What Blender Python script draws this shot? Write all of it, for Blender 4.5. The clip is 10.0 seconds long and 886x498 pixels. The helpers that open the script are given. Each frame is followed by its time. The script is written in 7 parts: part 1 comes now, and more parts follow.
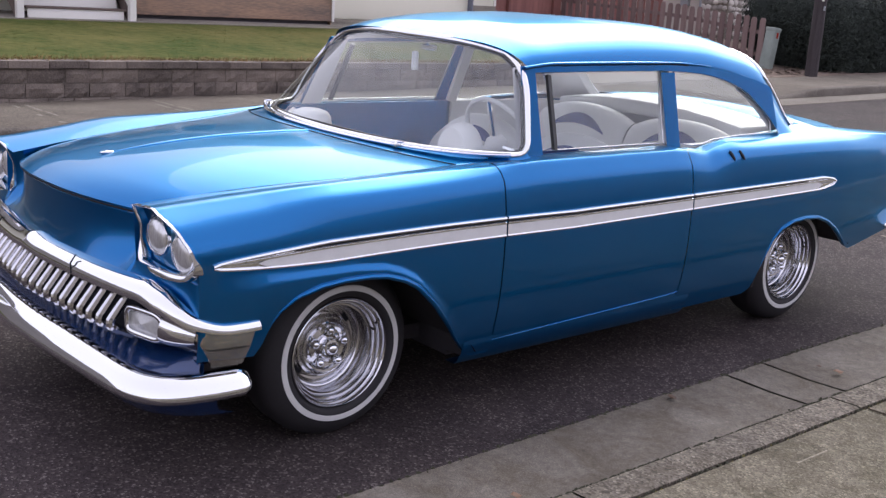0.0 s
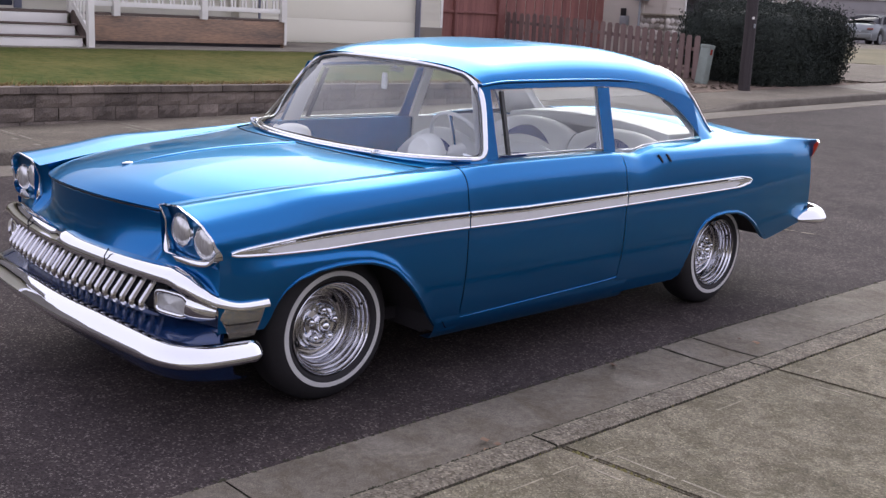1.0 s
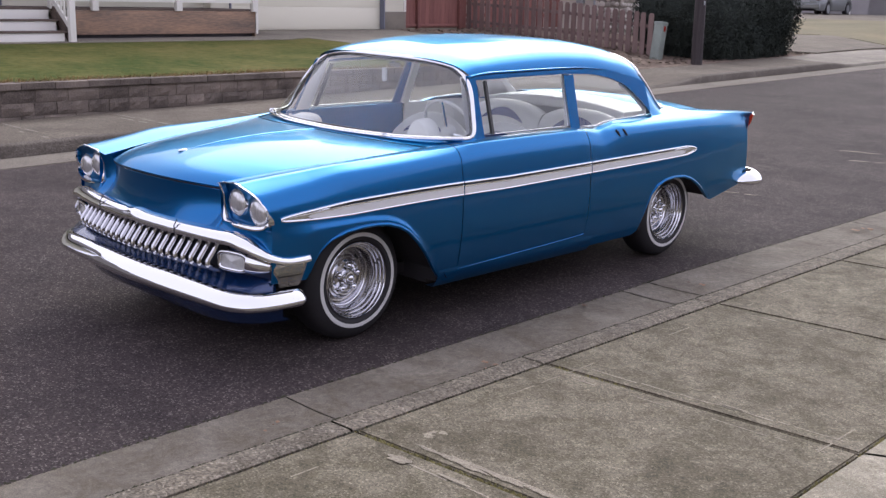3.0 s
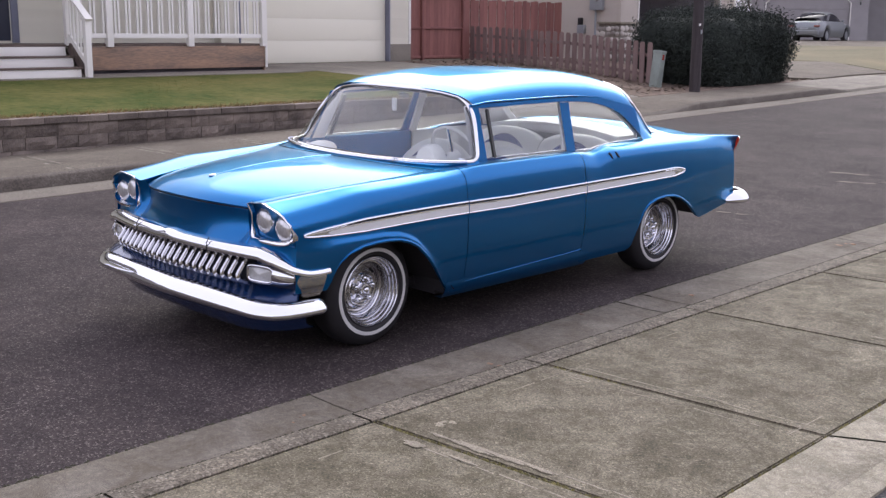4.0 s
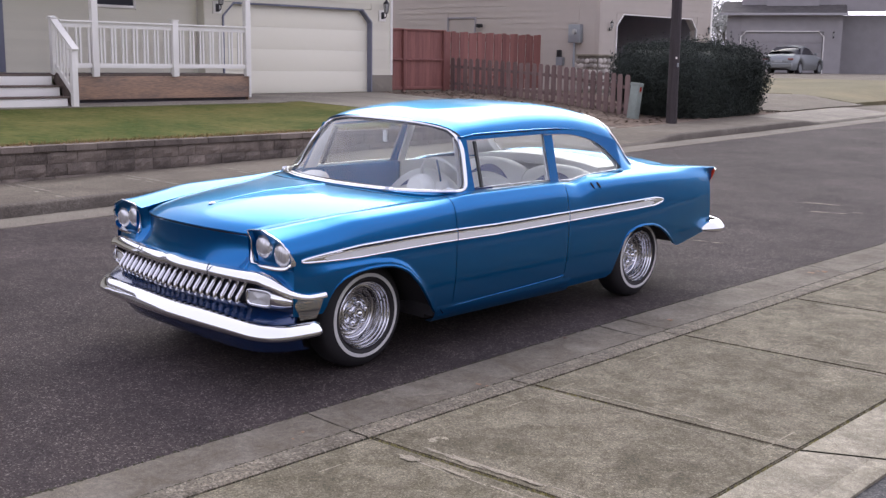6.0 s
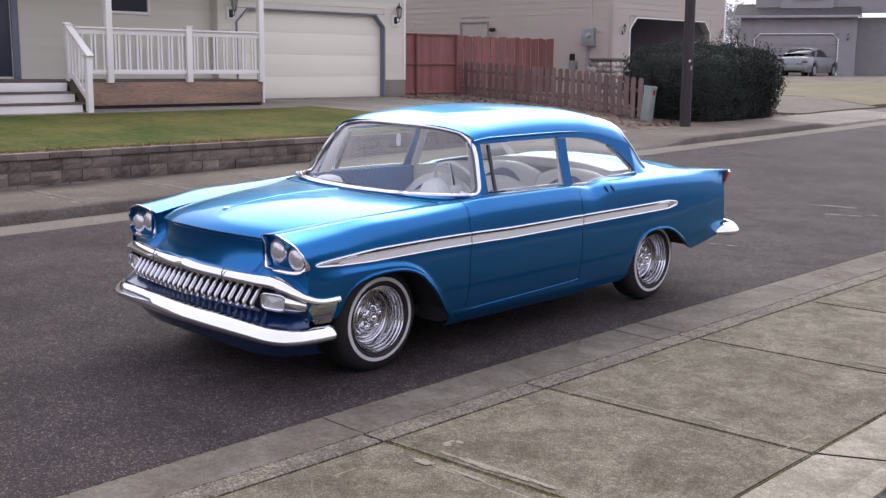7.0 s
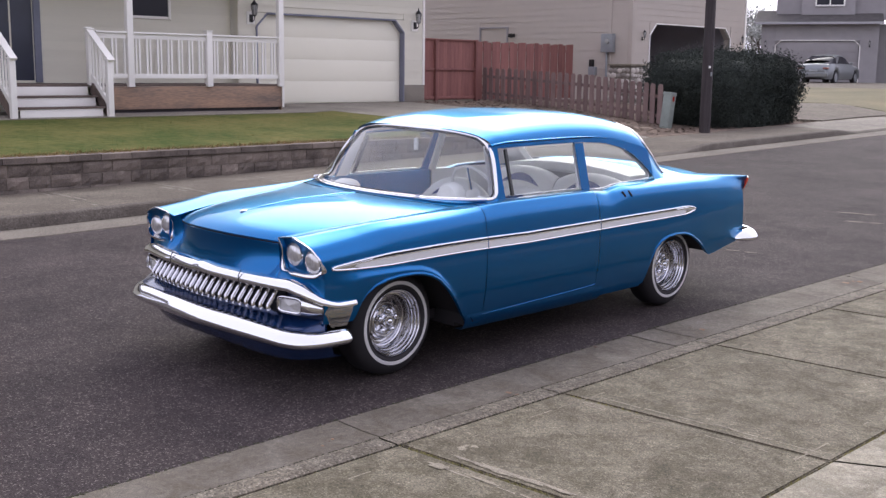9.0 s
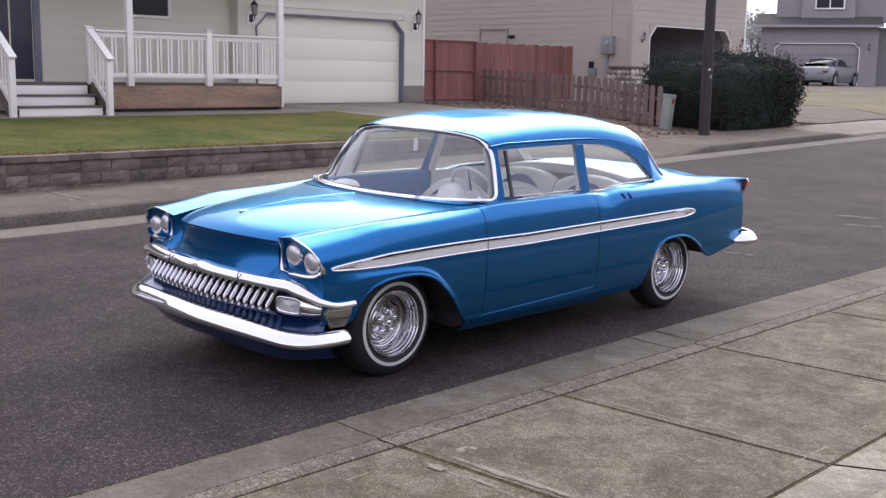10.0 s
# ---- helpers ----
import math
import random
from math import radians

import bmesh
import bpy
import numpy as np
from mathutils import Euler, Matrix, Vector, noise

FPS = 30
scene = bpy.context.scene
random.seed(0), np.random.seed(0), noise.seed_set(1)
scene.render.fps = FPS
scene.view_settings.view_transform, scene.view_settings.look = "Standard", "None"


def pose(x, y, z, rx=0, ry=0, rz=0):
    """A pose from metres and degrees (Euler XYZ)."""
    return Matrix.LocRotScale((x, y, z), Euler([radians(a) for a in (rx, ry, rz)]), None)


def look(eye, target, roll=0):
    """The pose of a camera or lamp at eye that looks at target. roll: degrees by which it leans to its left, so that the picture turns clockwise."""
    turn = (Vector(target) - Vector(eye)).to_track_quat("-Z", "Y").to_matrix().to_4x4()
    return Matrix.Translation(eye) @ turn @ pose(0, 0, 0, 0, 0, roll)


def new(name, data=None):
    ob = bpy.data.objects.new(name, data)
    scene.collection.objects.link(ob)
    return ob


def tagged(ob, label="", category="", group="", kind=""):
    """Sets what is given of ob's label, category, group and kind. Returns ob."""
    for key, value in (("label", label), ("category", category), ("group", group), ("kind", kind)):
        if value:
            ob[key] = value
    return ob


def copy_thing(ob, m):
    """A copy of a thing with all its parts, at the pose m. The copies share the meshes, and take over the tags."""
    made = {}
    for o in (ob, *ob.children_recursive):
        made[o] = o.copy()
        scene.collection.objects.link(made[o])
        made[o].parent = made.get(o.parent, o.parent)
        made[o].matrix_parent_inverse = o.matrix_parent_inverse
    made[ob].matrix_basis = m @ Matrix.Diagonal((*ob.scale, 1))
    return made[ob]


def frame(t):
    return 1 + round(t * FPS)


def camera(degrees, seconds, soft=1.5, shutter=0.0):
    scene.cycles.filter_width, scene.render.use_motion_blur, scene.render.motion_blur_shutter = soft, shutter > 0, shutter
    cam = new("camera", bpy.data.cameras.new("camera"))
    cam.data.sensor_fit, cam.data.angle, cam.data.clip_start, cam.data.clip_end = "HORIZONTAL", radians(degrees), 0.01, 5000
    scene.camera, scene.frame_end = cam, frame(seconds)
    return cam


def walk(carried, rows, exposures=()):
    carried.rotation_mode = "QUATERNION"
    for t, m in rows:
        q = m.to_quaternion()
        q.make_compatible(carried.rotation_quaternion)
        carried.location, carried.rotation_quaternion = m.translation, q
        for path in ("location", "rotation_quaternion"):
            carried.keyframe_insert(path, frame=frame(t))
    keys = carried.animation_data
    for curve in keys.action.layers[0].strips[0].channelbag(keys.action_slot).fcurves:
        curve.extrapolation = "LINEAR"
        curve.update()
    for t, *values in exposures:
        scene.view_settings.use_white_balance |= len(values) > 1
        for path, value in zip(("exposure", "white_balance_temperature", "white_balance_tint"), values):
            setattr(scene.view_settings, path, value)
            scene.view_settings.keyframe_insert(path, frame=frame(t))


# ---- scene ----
cam = camera(44.5, 10.0, soft=1.4)

PATH = [
    (0, (3.804, -2.187, 1.598), (2.3420, -0.9006, 1.1435), 3.42),
    (0.5, (4.109, -2.448, 1.593), (2.6892, -1.1072, 1.1608), 4.39),
    (1, (4.286, -2.748, 1.632), (2.8797, -1.3874, 1.2175), 2.68),
    (1.5, (4.427, -2.996, 1.690), (3.0370, -1.6243, 1.2593), 0.83),
    (2, (4.654, -3.172, 1.695), (3.2524, -1.8019, 1.2997), 2.25),
    (2.5, (4.803, -3.359, 1.741), (3.3733, -2.0097, 1.3740), 1.68),
    (3, (4.911, -3.626, 1.765), (3.5583, -2.2231, 1.3152), 1.17),
    (3.2, (4.964, -3.707, 1.787), (3.6038, -2.2993, 1.3753), 1.34),
    (4.3, (5.368, -4.149, 1.802), (4.0085, -2.7344, 1.4111), -0.11),
    (4.5, (5.392, -4.222, 1.823), (4.0624, -2.7890, 1.3997), -0.22),
    (5, (5.449, -4.261, 1.838), (4.1005, -2.8354, 1.4489), 0.66),
    (5.5, (5.436, -4.266, 1.834), (4.0871, -2.8327, 1.4775), 0.78),
    (6.8, (5.427, -4.278, 1.823), (4.0721, -2.8455, 1.4902), 0.53),
    (7, (5.431, -4.277, 1.826), (4.0645, -2.8558, 1.4904), 0.44),
    (7.5, (5.444, -4.282, 1.825), (4.0650, -2.8722, 1.4914), 0.35),
    (8, (5.440, -4.278, 1.822), (4.0541, -2.8751, 1.4860), 0.24),
    (8.5, (5.440, -4.270, 1.822), (4.0460, -2.8749, 1.4901), 0.40),
    (9, (5.435, -4.265, 1.816), (4.0428, -2.8662, 1.4903), 0.63),
    (9.5, (5.435, -4.267, 1.818), (4.0453, -2.8655, 1.4945), 0.90),
    (10, (5.426, -4.263, 1.815), (4.0356, -2.8624, 1.4911), 0.94),
]
walk(cam, [(t, look(eye, target, roll)) for t, eye, target, roll in PATH], exposures=[(0.0, 0.12), (0.5, -0.09), (1.0, 0.0), (2.0, 0.02), (4.3, 0.13), (10.0, 0.13)])

# ---- world and light: bright hazy overcast ----
world = bpy.data.worlds.new("world")
scene.world = world
world.use_nodes = True
wn = world.node_tree
wn.nodes.clear()
w_out = wn.nodes.new("ShaderNodeOutputWorld")
w_bg = wn.nodes.new("ShaderNodeBackground")
w_sky = wn.nodes.new("ShaderNodeTexSky")
w_sky.sky_type = "NISHITA"
w_sky.sun_disc = False
w_sky.sun_elevation = radians(38)
w_sky.sun_rotation = radians(-32)
w_sky.air_density, w_sky.dust_density, w_sky.ozone_density = 1.0, 6.0, 1.0
w_hsv = wn.nodes.new("ShaderNodeHueSaturation")
w_hsv.inputs["Saturation"].default_value = 0.22
wn.links.new(w_sky.outputs[0], w_hsv.inputs["Color"])
w_cloud = wn.nodes.new("ShaderNodeMix")
w_cloud.data_type, w_cloud.blend_type = "RGBA", "ADD"
w_cloud.inputs[0].default_value = 1.0
w_cloud.inputs[7].default_value = (8.4, 8.1, 10.7, 1)  # even cloud veil over the clear sky
wn.links.new(w_hsv.outputs[0], w_cloud.inputs[6])
wn.links.new(w_cloud.outputs[2], w_bg.inputs[0])
w_bg.inputs[1].default_value = 0.105
wn.links.new(w_bg.outputs[0], w_out.inputs[0])

sun_data = bpy.data.lights.new("sun", "SUN")
sun_data.energy = 0.92
sun_data.angle = radians(56)
sun_data.color = (1.0, 0.96, 0.9)
sun_ob = new("sun", sun_data)
sun_ob.matrix_world = look((-0.53 * 20, 0.85 * 20, 15.6), (0, 0, 0))
scene.view_settings.exposure = 0.0


# ---- materials ----
def mat(name, color, rough=0.7, metal=0.0, var=0.0, scale=8.0, fine=90.0, bump=0.0, bump_scale=None, coat=0.0, tint=None,
        spec=0.5, coat_rough=0.03, per_object=0.0, per_island=0.0, stretch=None, obj=False, dist=0.01):
    m = bpy.data.materials.new(name)
    m.use_nodes = True
    nt = m.node_tree
    b = nt.nodes["Principled BSDF"]
    b.inputs["Roughness"].default_value = rough
    b.inputs["Metallic"].default_value = metal
    b.inputs["Coat Weight"].default_value = coat
    b.inputs["Coat Roughness"].default_value = coat_rough
    b.inputs["Specular IOR Level"].default_value = spec
    base = (*color, 1)
    b.inputs["Base Color"].default_value = base
    if not (var or bump or per_object or per_island):
        return m
    tc = nt.nodes.new("ShaderNodeTexCoord")
    vec = tc.outputs["Object"]
    if not obj:
        geo = nt.nodes.new("ShaderNodeNewGeometry")
        vec = geo.outputs["Position"]
    if stretch:
        mp = nt.nodes.new("ShaderNodeMapping")
        mp.inputs["Scale"].default_value = stretch
        nt.links.new(vec, mp.inputs[0])
        vec = mp.outputs[0]

    def noise_node(s, detail=4.0):
        n = nt.nodes.new("ShaderNodeTexNoise")
        n.inputs["Scale"].default_value = s
        n.inputs["Detail"].default_value = detail
        nt.links.new(vec, n.inputs["Vector"])
        return n.outputs["Fac"]

    def math_node(op, a, c):
        n = nt.nodes.new("ShaderNodeMath")
        n.operation = op
        for i, v in enumerate((a, c)):
            if isinstance(v, (int, float)):
                n.inputs[i].default_value = v
            else:
                nt.links.new(v, n.inputs[i])
        return n.outputs[0]
    big, small = noise_node(scale, 5), noise_node(fine, 3)
    if var or per_object or per_island:
        f = math_node("MULTIPLY", math_node("ADD", math_node("SUBTRACT", big, 0.5), math_node("MULTIPLY", math_node("SUBTRACT", small, 0.5), 0.7)), 2 * var)
        if per_object:
            oi = nt.nodes.new("ShaderNodeObjectInfo")
            f = math_node("ADD", f, math_node("MULTIPLY", math_node("SUBTRACT", oi.outputs["Random"], 0.5), 2 * per_object))
        if per_island:
            gi = nt.nodes.new("ShaderNodeNewGeometry")
            f = math_node("ADD", f, math_node("MULTIPLY", math_node("SUBTRACT", gi.outputs["Random Per Island"], 0.5), 2 * per_island))
        mx = nt.nodes.new("ShaderNodeMix")
        mx.data_type = "RGBA"
        mx.blend_type = "MIX"
        lo, hi = tint or (tuple(c * 0.45 for c in color), tuple(min(1, c * 1.55) for c in color))
        mx.inputs[6].default_value = (*lo, 1)
        mx.inputs[7].default_value = (*hi, 1)
        nt.links.new(math_node("ADD", f, 0.5), mx.inputs[0])
        nt.links.new(mx.outputs[2], b.inputs["Base Color"])
    if bump:
        bn = nt.nodes.new("ShaderNodeBump")
        bn.inputs["Strength"].default_value = bump
        bn.inputs["Distance"].default_value = dist
        nt.links.new(noise_node(bump_scale or fine, 4), bn.inputs["Height"])
        nt.links.new(bn.outputs[0], b.inputs["Normal"])
    return m


def speckled(name, base, dark, light, grain=260.0, stain=2.0, stain_amount=0.5, rough=0.85, bump=0.4, stain_color=None, stretch=None, dist=0.003, blotch=None):
    """Stone-like surface: grains of three tones under broad stains."""
    m = bpy.data.materials.new(name)
    m.use_nodes = True
    nt = m.node_tree
    b = nt.nodes["Principled BSDF"]
    b.inputs["Roughness"].default_value = rough
    b.inputs["Specular IOR Level"].default_value = 0.3
    geo = nt.nodes.new("ShaderNodeNewGeometry")
    vec = geo.outputs["Position"]
    vo = nt.nodes.new("ShaderNodeTexVoronoi")
    vo.inputs["Scale"].default_value = grain
    nt.links.new(vec, vo.inputs["Vector"])
    sep = nt.nodes.new("ShaderNodeSeparateColor")
    nt.links.new(vo.outputs["Color"], sep.inputs[0])
    ramp = nt.nodes.new("ShaderNodeValToRGB")
    e = ramp.color_ramp.elements
    e[0].position, e[0].color = 0.15, (*dark, 1)
    e[1].position, e[1].color = 0.97, (*light, 1)
    mid = ramp.color_ramp.elements.new(0.5)
    mid.color = (*base, 1)
    hi = ramp.color_ramp.elements.new(0.86)
    hi.color = (*[c * 1.12 for c in base], 1)
    nt.links.new(sep.outputs[0], ramp.inputs[0])
    n1 = nt.nodes.new("ShaderNodeTexNoise")
    n1.inputs["Scale"].default_value = stain
    n1.inputs["Detail"].default_value = 8
    n1.inputs["Roughness"].default_value = 0.65
    src = vec
    if stretch:
        mp = nt.nodes.new("ShaderNodeMapping")
        mp.inputs["Scale"].default_value = stretch
        nt.links.new(vec, mp.inputs[0])
        src = mp.outputs[0]
    nt.links.new(src, n1.inputs["Vector"])
    r2 = nt.nodes.new("ShaderNodeValToRGB")
    r2.color_ramp.elements[0].position, r2.color_ramp.elements[1].position = 0.36, 0.64
    sc = stain_color or (0.6, 0.6, 0.6)
    r2.color_ramp.elements[0].color = (*[1 - stain_amount * (1 - c) for c in sc], 1)
    r2.color_ramp.elements[1].color = (1.08, 1.08, 1.06, 1)
    nt.links.new(n1.outputs["Fac"], r2.inputs[0])
    n3 = nt.nodes.new("ShaderNodeTexNoise")
    n3.inputs["Scale"].default_value = 30
    n3.inputs["Detail"].default_value = 6
    nt.links.new(vec, n3.inputs["Vector"])
    r3 = nt.nodes.new("ShaderNodeValToRGB")
    r3.color_ramp.elements[0].position, r3.color_ramp.elements[1].position = 0.3, 0.7
    r3.color_ramp.elements[0].color, r3.color_ramp.elements[1].color = (0.8, 0.8, 0.8, 1), (1.12, 1.12, 1.12, 1)
    nt.links.new(n3.outputs["Fac"], r3.inputs[0])

    def mul(a, c):
        x = nt.nodes.new("ShaderNodeMix")
        x.data_type, x.blend_type = "RGBA", "MULTIPLY"
        x.inputs[0].default_value = 1
        nt.links.new(a, x.inputs[6])
        nt.links.new(c, x.inputs[7])
        return x.outputs[2]
    tone = mul(mul(ramp.outputs[0], r2.outputs[0]), r3.outputs[0])
    if blotch:  # smaller stains with a colour of their own
        size, tint_lo, tint_hi = blotch
        n4 = nt.nodes.new("ShaderNodeTexNoise")
        n4.inputs["Scale"].default_value = size
        n4.inputs["Detail"].default_value = 10
        n4.inputs["Roughness"].default_value = 0.72
        n4.inputs["Distortion"].default_value = 0.6
        nt.links.new(vec, n4.inputs["Vector"])
        r4 = nt.nodes.new("ShaderNodeValToRGB")
        r4.color_ramp.elements[0].position, r4.color_ramp.elements[1].position = 0.4, 0.6
        r4.color_ramp.elements[0].color, r4.color_ramp.elements[1].color = (*tint_lo, 1), (*tint_hi, 1)
        nt.links.new(n4.outputs["Fac"], r4.inputs[0])
        tone = mul(tone, r4.outputs[0])
    nt.links.new(tone, b.inputs["Base Color"])
    bn = nt.nodes.new("ShaderNodeBump")
    bn.inputs["Strength"].default_value, bn.inputs["Distance"].default_value = bump, dist
    nt.links.new(vo.outputs["Distance"], bn.inputs["Height"])
    nt.links.new(bn.outputs[0], b.inputs["Normal"])
    return m


def glass_mat(name, tint=(0.9, 0.95, 0.95), rough=0.0, clear=0.85):
    """Thin pane: mostly clear, with a mirror share that grows towards grazing."""
    m = bpy.data.materials.new(name)
    m.use_nodes = True
    nt = m.node_tree
    nt.nodes.clear()
    out = nt.nodes.new("ShaderNodeOutputMaterial")
    tr = nt.nodes.new("ShaderNodeBsdfTransparent")
    tr.inputs[0].default_value = (*[c * clear for c in tint], 1)
    gl = nt.nodes.new("ShaderNodeBsdfGlossy")
    gl.inputs["Roughness"].default_value = rough
    fr = nt.nodes.new("ShaderNodeLayerWeight")
    fr.inputs[0].default_value = 0.5
    po = nt.nodes.new("ShaderNodeMath")
    po.operation = "POWER"
    po.inputs[1].default_value = 5.0
    nt.links.new(fr.outputs["Facing"], po.inputs[0])
    ma = nt.nodes.new("ShaderNodeMath")
    ma.operation = "MULTIPLY_ADD"
    ma.inputs[1].default_value, ma.inputs[2].default_value = 0.9, 0.1  # both faces of the pane
    nt.links.new(po.outputs[0], ma.inputs[0])
    mx = nt.nodes.new("ShaderNodeMixShader")
    nt.links.new(ma.outputs[0], mx.inputs[0])
    nt.links.new(tr.outputs[0], mx.inputs[1])
    nt.links.new(gl.outputs[0], mx.inputs[2])
    nt.links.new(mx.outputs[0], out.inputs[0])
    return m


ASPHALT = speckled("asphalt", (0.061, 0.05, 0.05), (0.038, 0.0315, 0.0325), (0.165, 0.147, 0.14), grain=130, stain=0.6, stain_amount=0.75, rough=0.8, bump=0.5, dist=0.004, blotch=(3.5, (0.86, 0.85, 0.86), (1.1, 1.08, 1.06)))
ASPHALT.node_tree.nodes["Principled BSDF"].inputs["Specular IOR Level"].default_value = 0.07
ASPHALT_NEAR = speckled("asphalt_rough", (0.075, 0.073, 0.075), (0.035, 0.034, 0.036), (0.2, 0.195, 0.19), grain=150, stain=1.5, stain_amount=0.3, rough=0.85, bump=0.8, dist=0.005)
CONCRETE = speckled("concrete_walk", (0.158, 0.141, 0.108), (0.1, 0.089, 0.067), (0.265, 0.242, 0.19), grain=150, stain=1.6, stain_amount=0.8, rough=0.9, bump=0.4, stain_color=(0.62, 0.6, 0.54), blotch=(5.0, (0.7, 0.69, 0.6), (1.17, 1.15, 1.12)))
TROWEL = speckled("trowel_edge", (0.27, 0.24, 0.185), (0.2, 0.175, 0.135), (0.34, 0.3, 0.24), grain=200, stain=3.0, stain_amount=0.5, rough=0.9, bump=0.2)
CONCRETE_KERB = speckled("concrete_kerb", (0.168, 0.147, 0.121), (0.092, 0.08, 0.064), (0.28, 0.252, 0.212), grain=110, stain=2.2, stain_amount=0.6, rough=0.9, bump=0.7, blotch=(9.0, (0.76, 0.74, 0.68), (1.12, 1.11, 1.08)))
CONCRETE_PAN = speckled("concrete_gutter", (0.152, 0.136, 0.116), (0.118, 0.104, 0.088), (0.21, 0.19, 0.163), grain=300, stain=1.2, stain_amount=0.8, rough=0.88, bump=0.2, stain_color=(0.6, 0.57, 0.52), blotch=(5.0, (0.8, 0.77, 0.7), (1.1, 1.1, 1.1)))
CONCRETE_LIGHT = speckled("concrete_light", (0.285, 0.257, 0.205), (0.21, 0.19, 0.155), (0.41, 0.38, 0.315), grain=260, stain=3.0, stain_amount=0.6, rough=0.9, bump=0.25, stain_color=(0.6, 0.6, 0.55), blotch=(10.0, (0.82, 0.81, 0.77), (1.08, 1.08, 1.07)))
CONCRETE_WALK_FAR = speckled("concrete_walk_far", (0.152, 0.13, 0.104), (0.095, 0.081, 0.064), (0.23, 0.2, 0.165), grain=120, stain=0.8, stain_amount=0.8, rough=0.9, bump=0.3, stain_color=(0.62, 0.6, 0.58))
CONCRETE_KERB_FAR = speckled("concrete_kerb_far", (0.128, 0.111, 0.094), (0.075, 0.064, 0.054), (0.2, 0.178, 0.15), grain=120, stain=1.4, stain_amount=0.8, rough=0.9, bump=0.3, stain_color=(0.6, 0.57, 0.55))
CONCRETE_GUTTER_FAR = speckled("concrete_gutter_far", (0.17, 0.15, 0.125), (0.12, 0.105, 0.088), (0.24, 0.215, 0.18), grain=120, stain=1.0, stain_amount=0.7, rough=0.9, bump=0.2, stain_color=(0.62, 0.6, 0.58))
CONCRETE_FAR = speckled("concrete_drive", (0.25, 0.225, 0.19), (0.17, 0.15, 0.125), (0.34, 0.31, 0.26), grain=120, stain=0.9, stain_amount=0.6, rough=0.9, bump=0.2)
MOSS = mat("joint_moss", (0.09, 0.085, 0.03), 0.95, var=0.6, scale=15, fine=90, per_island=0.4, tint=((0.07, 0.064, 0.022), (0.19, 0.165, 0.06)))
JOINT = mat("joint_dirt", (0.03, 0.028, 0.02), 0.95, var=0.4, scale=12, tint=((0.012, 0.011, 0.009), (0.06, 0.06, 0.03)))
EARTH = mat("earth", (0.1, 0.085, 0.06), 0.95, var=0.5, scale=1.5, fine=30)
GRASS_SOIL = mat("turf", (0.13, 0.152, 0.045), 0.95, var=1.1, scale=0.7, fine=7, spec=0.1, tint=((0.05, 0.075, 0.016), (0.14, 0.128, 0.043)), bump=0.25, bump_scale=25)
BLADE = mat("grass_blade", (0.12, 0.15, 0.04), 0.9, var=1.1, scale=0.7, fine=7, spec=0.1, per_island=0.15, tint=((0.058, 0.083, 0.017), (0.155, 0.14, 0.047)))
BARK = mat("bark_mulch", (0.09, 0.06, 0.045), 0.95, var=0.6, scale=6, fine=40, per_island=0.5, tint=((0.035, 0.024, 0.02), (0.26, 0.19, 0.14)))
BLOCK = mat("split_block", (0.135, 0.11, 0.092), 0.95, var=0.6, scale=3, fine=60, per_object=0.22, tint=((0.04, 0.032, 0.028), (0.25, 0.205, 0.17)), bump=0.9, bump_scale=45, dist=0.012)
SIDING = mat("siding_cream", (0.61, 0.59, 0.49), 0.7, var=0.18, scale=2, fine=30, per_object=0.1, stretch=(1, 0.2, 3), tint=((0.55, 0.525, 0.43), (0.74, 0.71, 0.59)))
SIDING_TAN = mat("siding_tan", (0.45, 0.4, 0.345), 0.75, var=0.18, scale=2, fine=25, per_object=0.07, tint=((0.38, 0.335, 0.29), (0.52, 0.465, 0.4)))
SIDING_GREY = mat("siding_grey", (0.28, 0.265, 0.265), 0.8, var=0.15, scale=2, per_object=0.06)
WHITE = mat("white_paint", (0.82, 0.8, 0.75), 0.5, var=0.15, scale=3, fine=40, tint=((0.72, 0.7, 0.64), (0.88, 0.86, 0.81)))
GARAGE_DOOR = mat("garage_door_paint", (0.8, 0.77, 0.63), 0.5, var=0.12, scale=1.5, fine=20, tint=((0.75, 0.72, 0.58), (0.84, 0.81, 0.68)))
BLUE_TRIM = mat("slate_trim", (0.17, 0.18, 0.23), 0.6, var=0.15, scale=4)
DOOR_NAVY = mat("navy_door", (0.035, 0.04, 0.06), 0.4, var=0.2, scale=3)
WOOD_SKIRT = mat("weathered_wood", (0.22, 0.13, 0.08), 0.75, var=1.0, scale=1.1, fine=14, stretch=(1, 0.55, 3.5), tint=((0.15, 0.115, 0.095), (0.38, 0.24, 0.155)), bump=0.2, bump_scale=30)
DECK = mat("deck_wood", (0.12, 0.09, 0.075), 0.8, var=0.5, scale=3, fine=30, stretch=(3, 0.5, 1))
RED_FENCE = mat("red_stained_wood", (0.23, 0.09, 0.075), 0.75, var=0.4, scale=3, fine=30, per_object=0.2, stretch=(3, 3, 0.4), tint=((0.145, 0.058, 0.05), (0.33, 0.14, 0.118)), bump=0.2)
PICKET = mat("faded_red_wood", (0.2, 0.12, 0.107), 0.85, var=0.5, scale=4, fine=40, per_object=0.3, stretch=(3, 3, 0.5), tint=((0.12, 0.08, 0.075), (0.265, 0.185, 0.168)), bump=0.3)
POLE_WOOD = mat("creosote_wood", (0.042, 0.034, 0.035), 0.85, var=0.6, scale=5, fine=40, stretch=(6, 6, 0.3), bump=0.4)
METAL_GREY = mat("grey_metal", (0.3, 0.32, 0.33), 0.45, 0.3, var=0.15, scale=5)
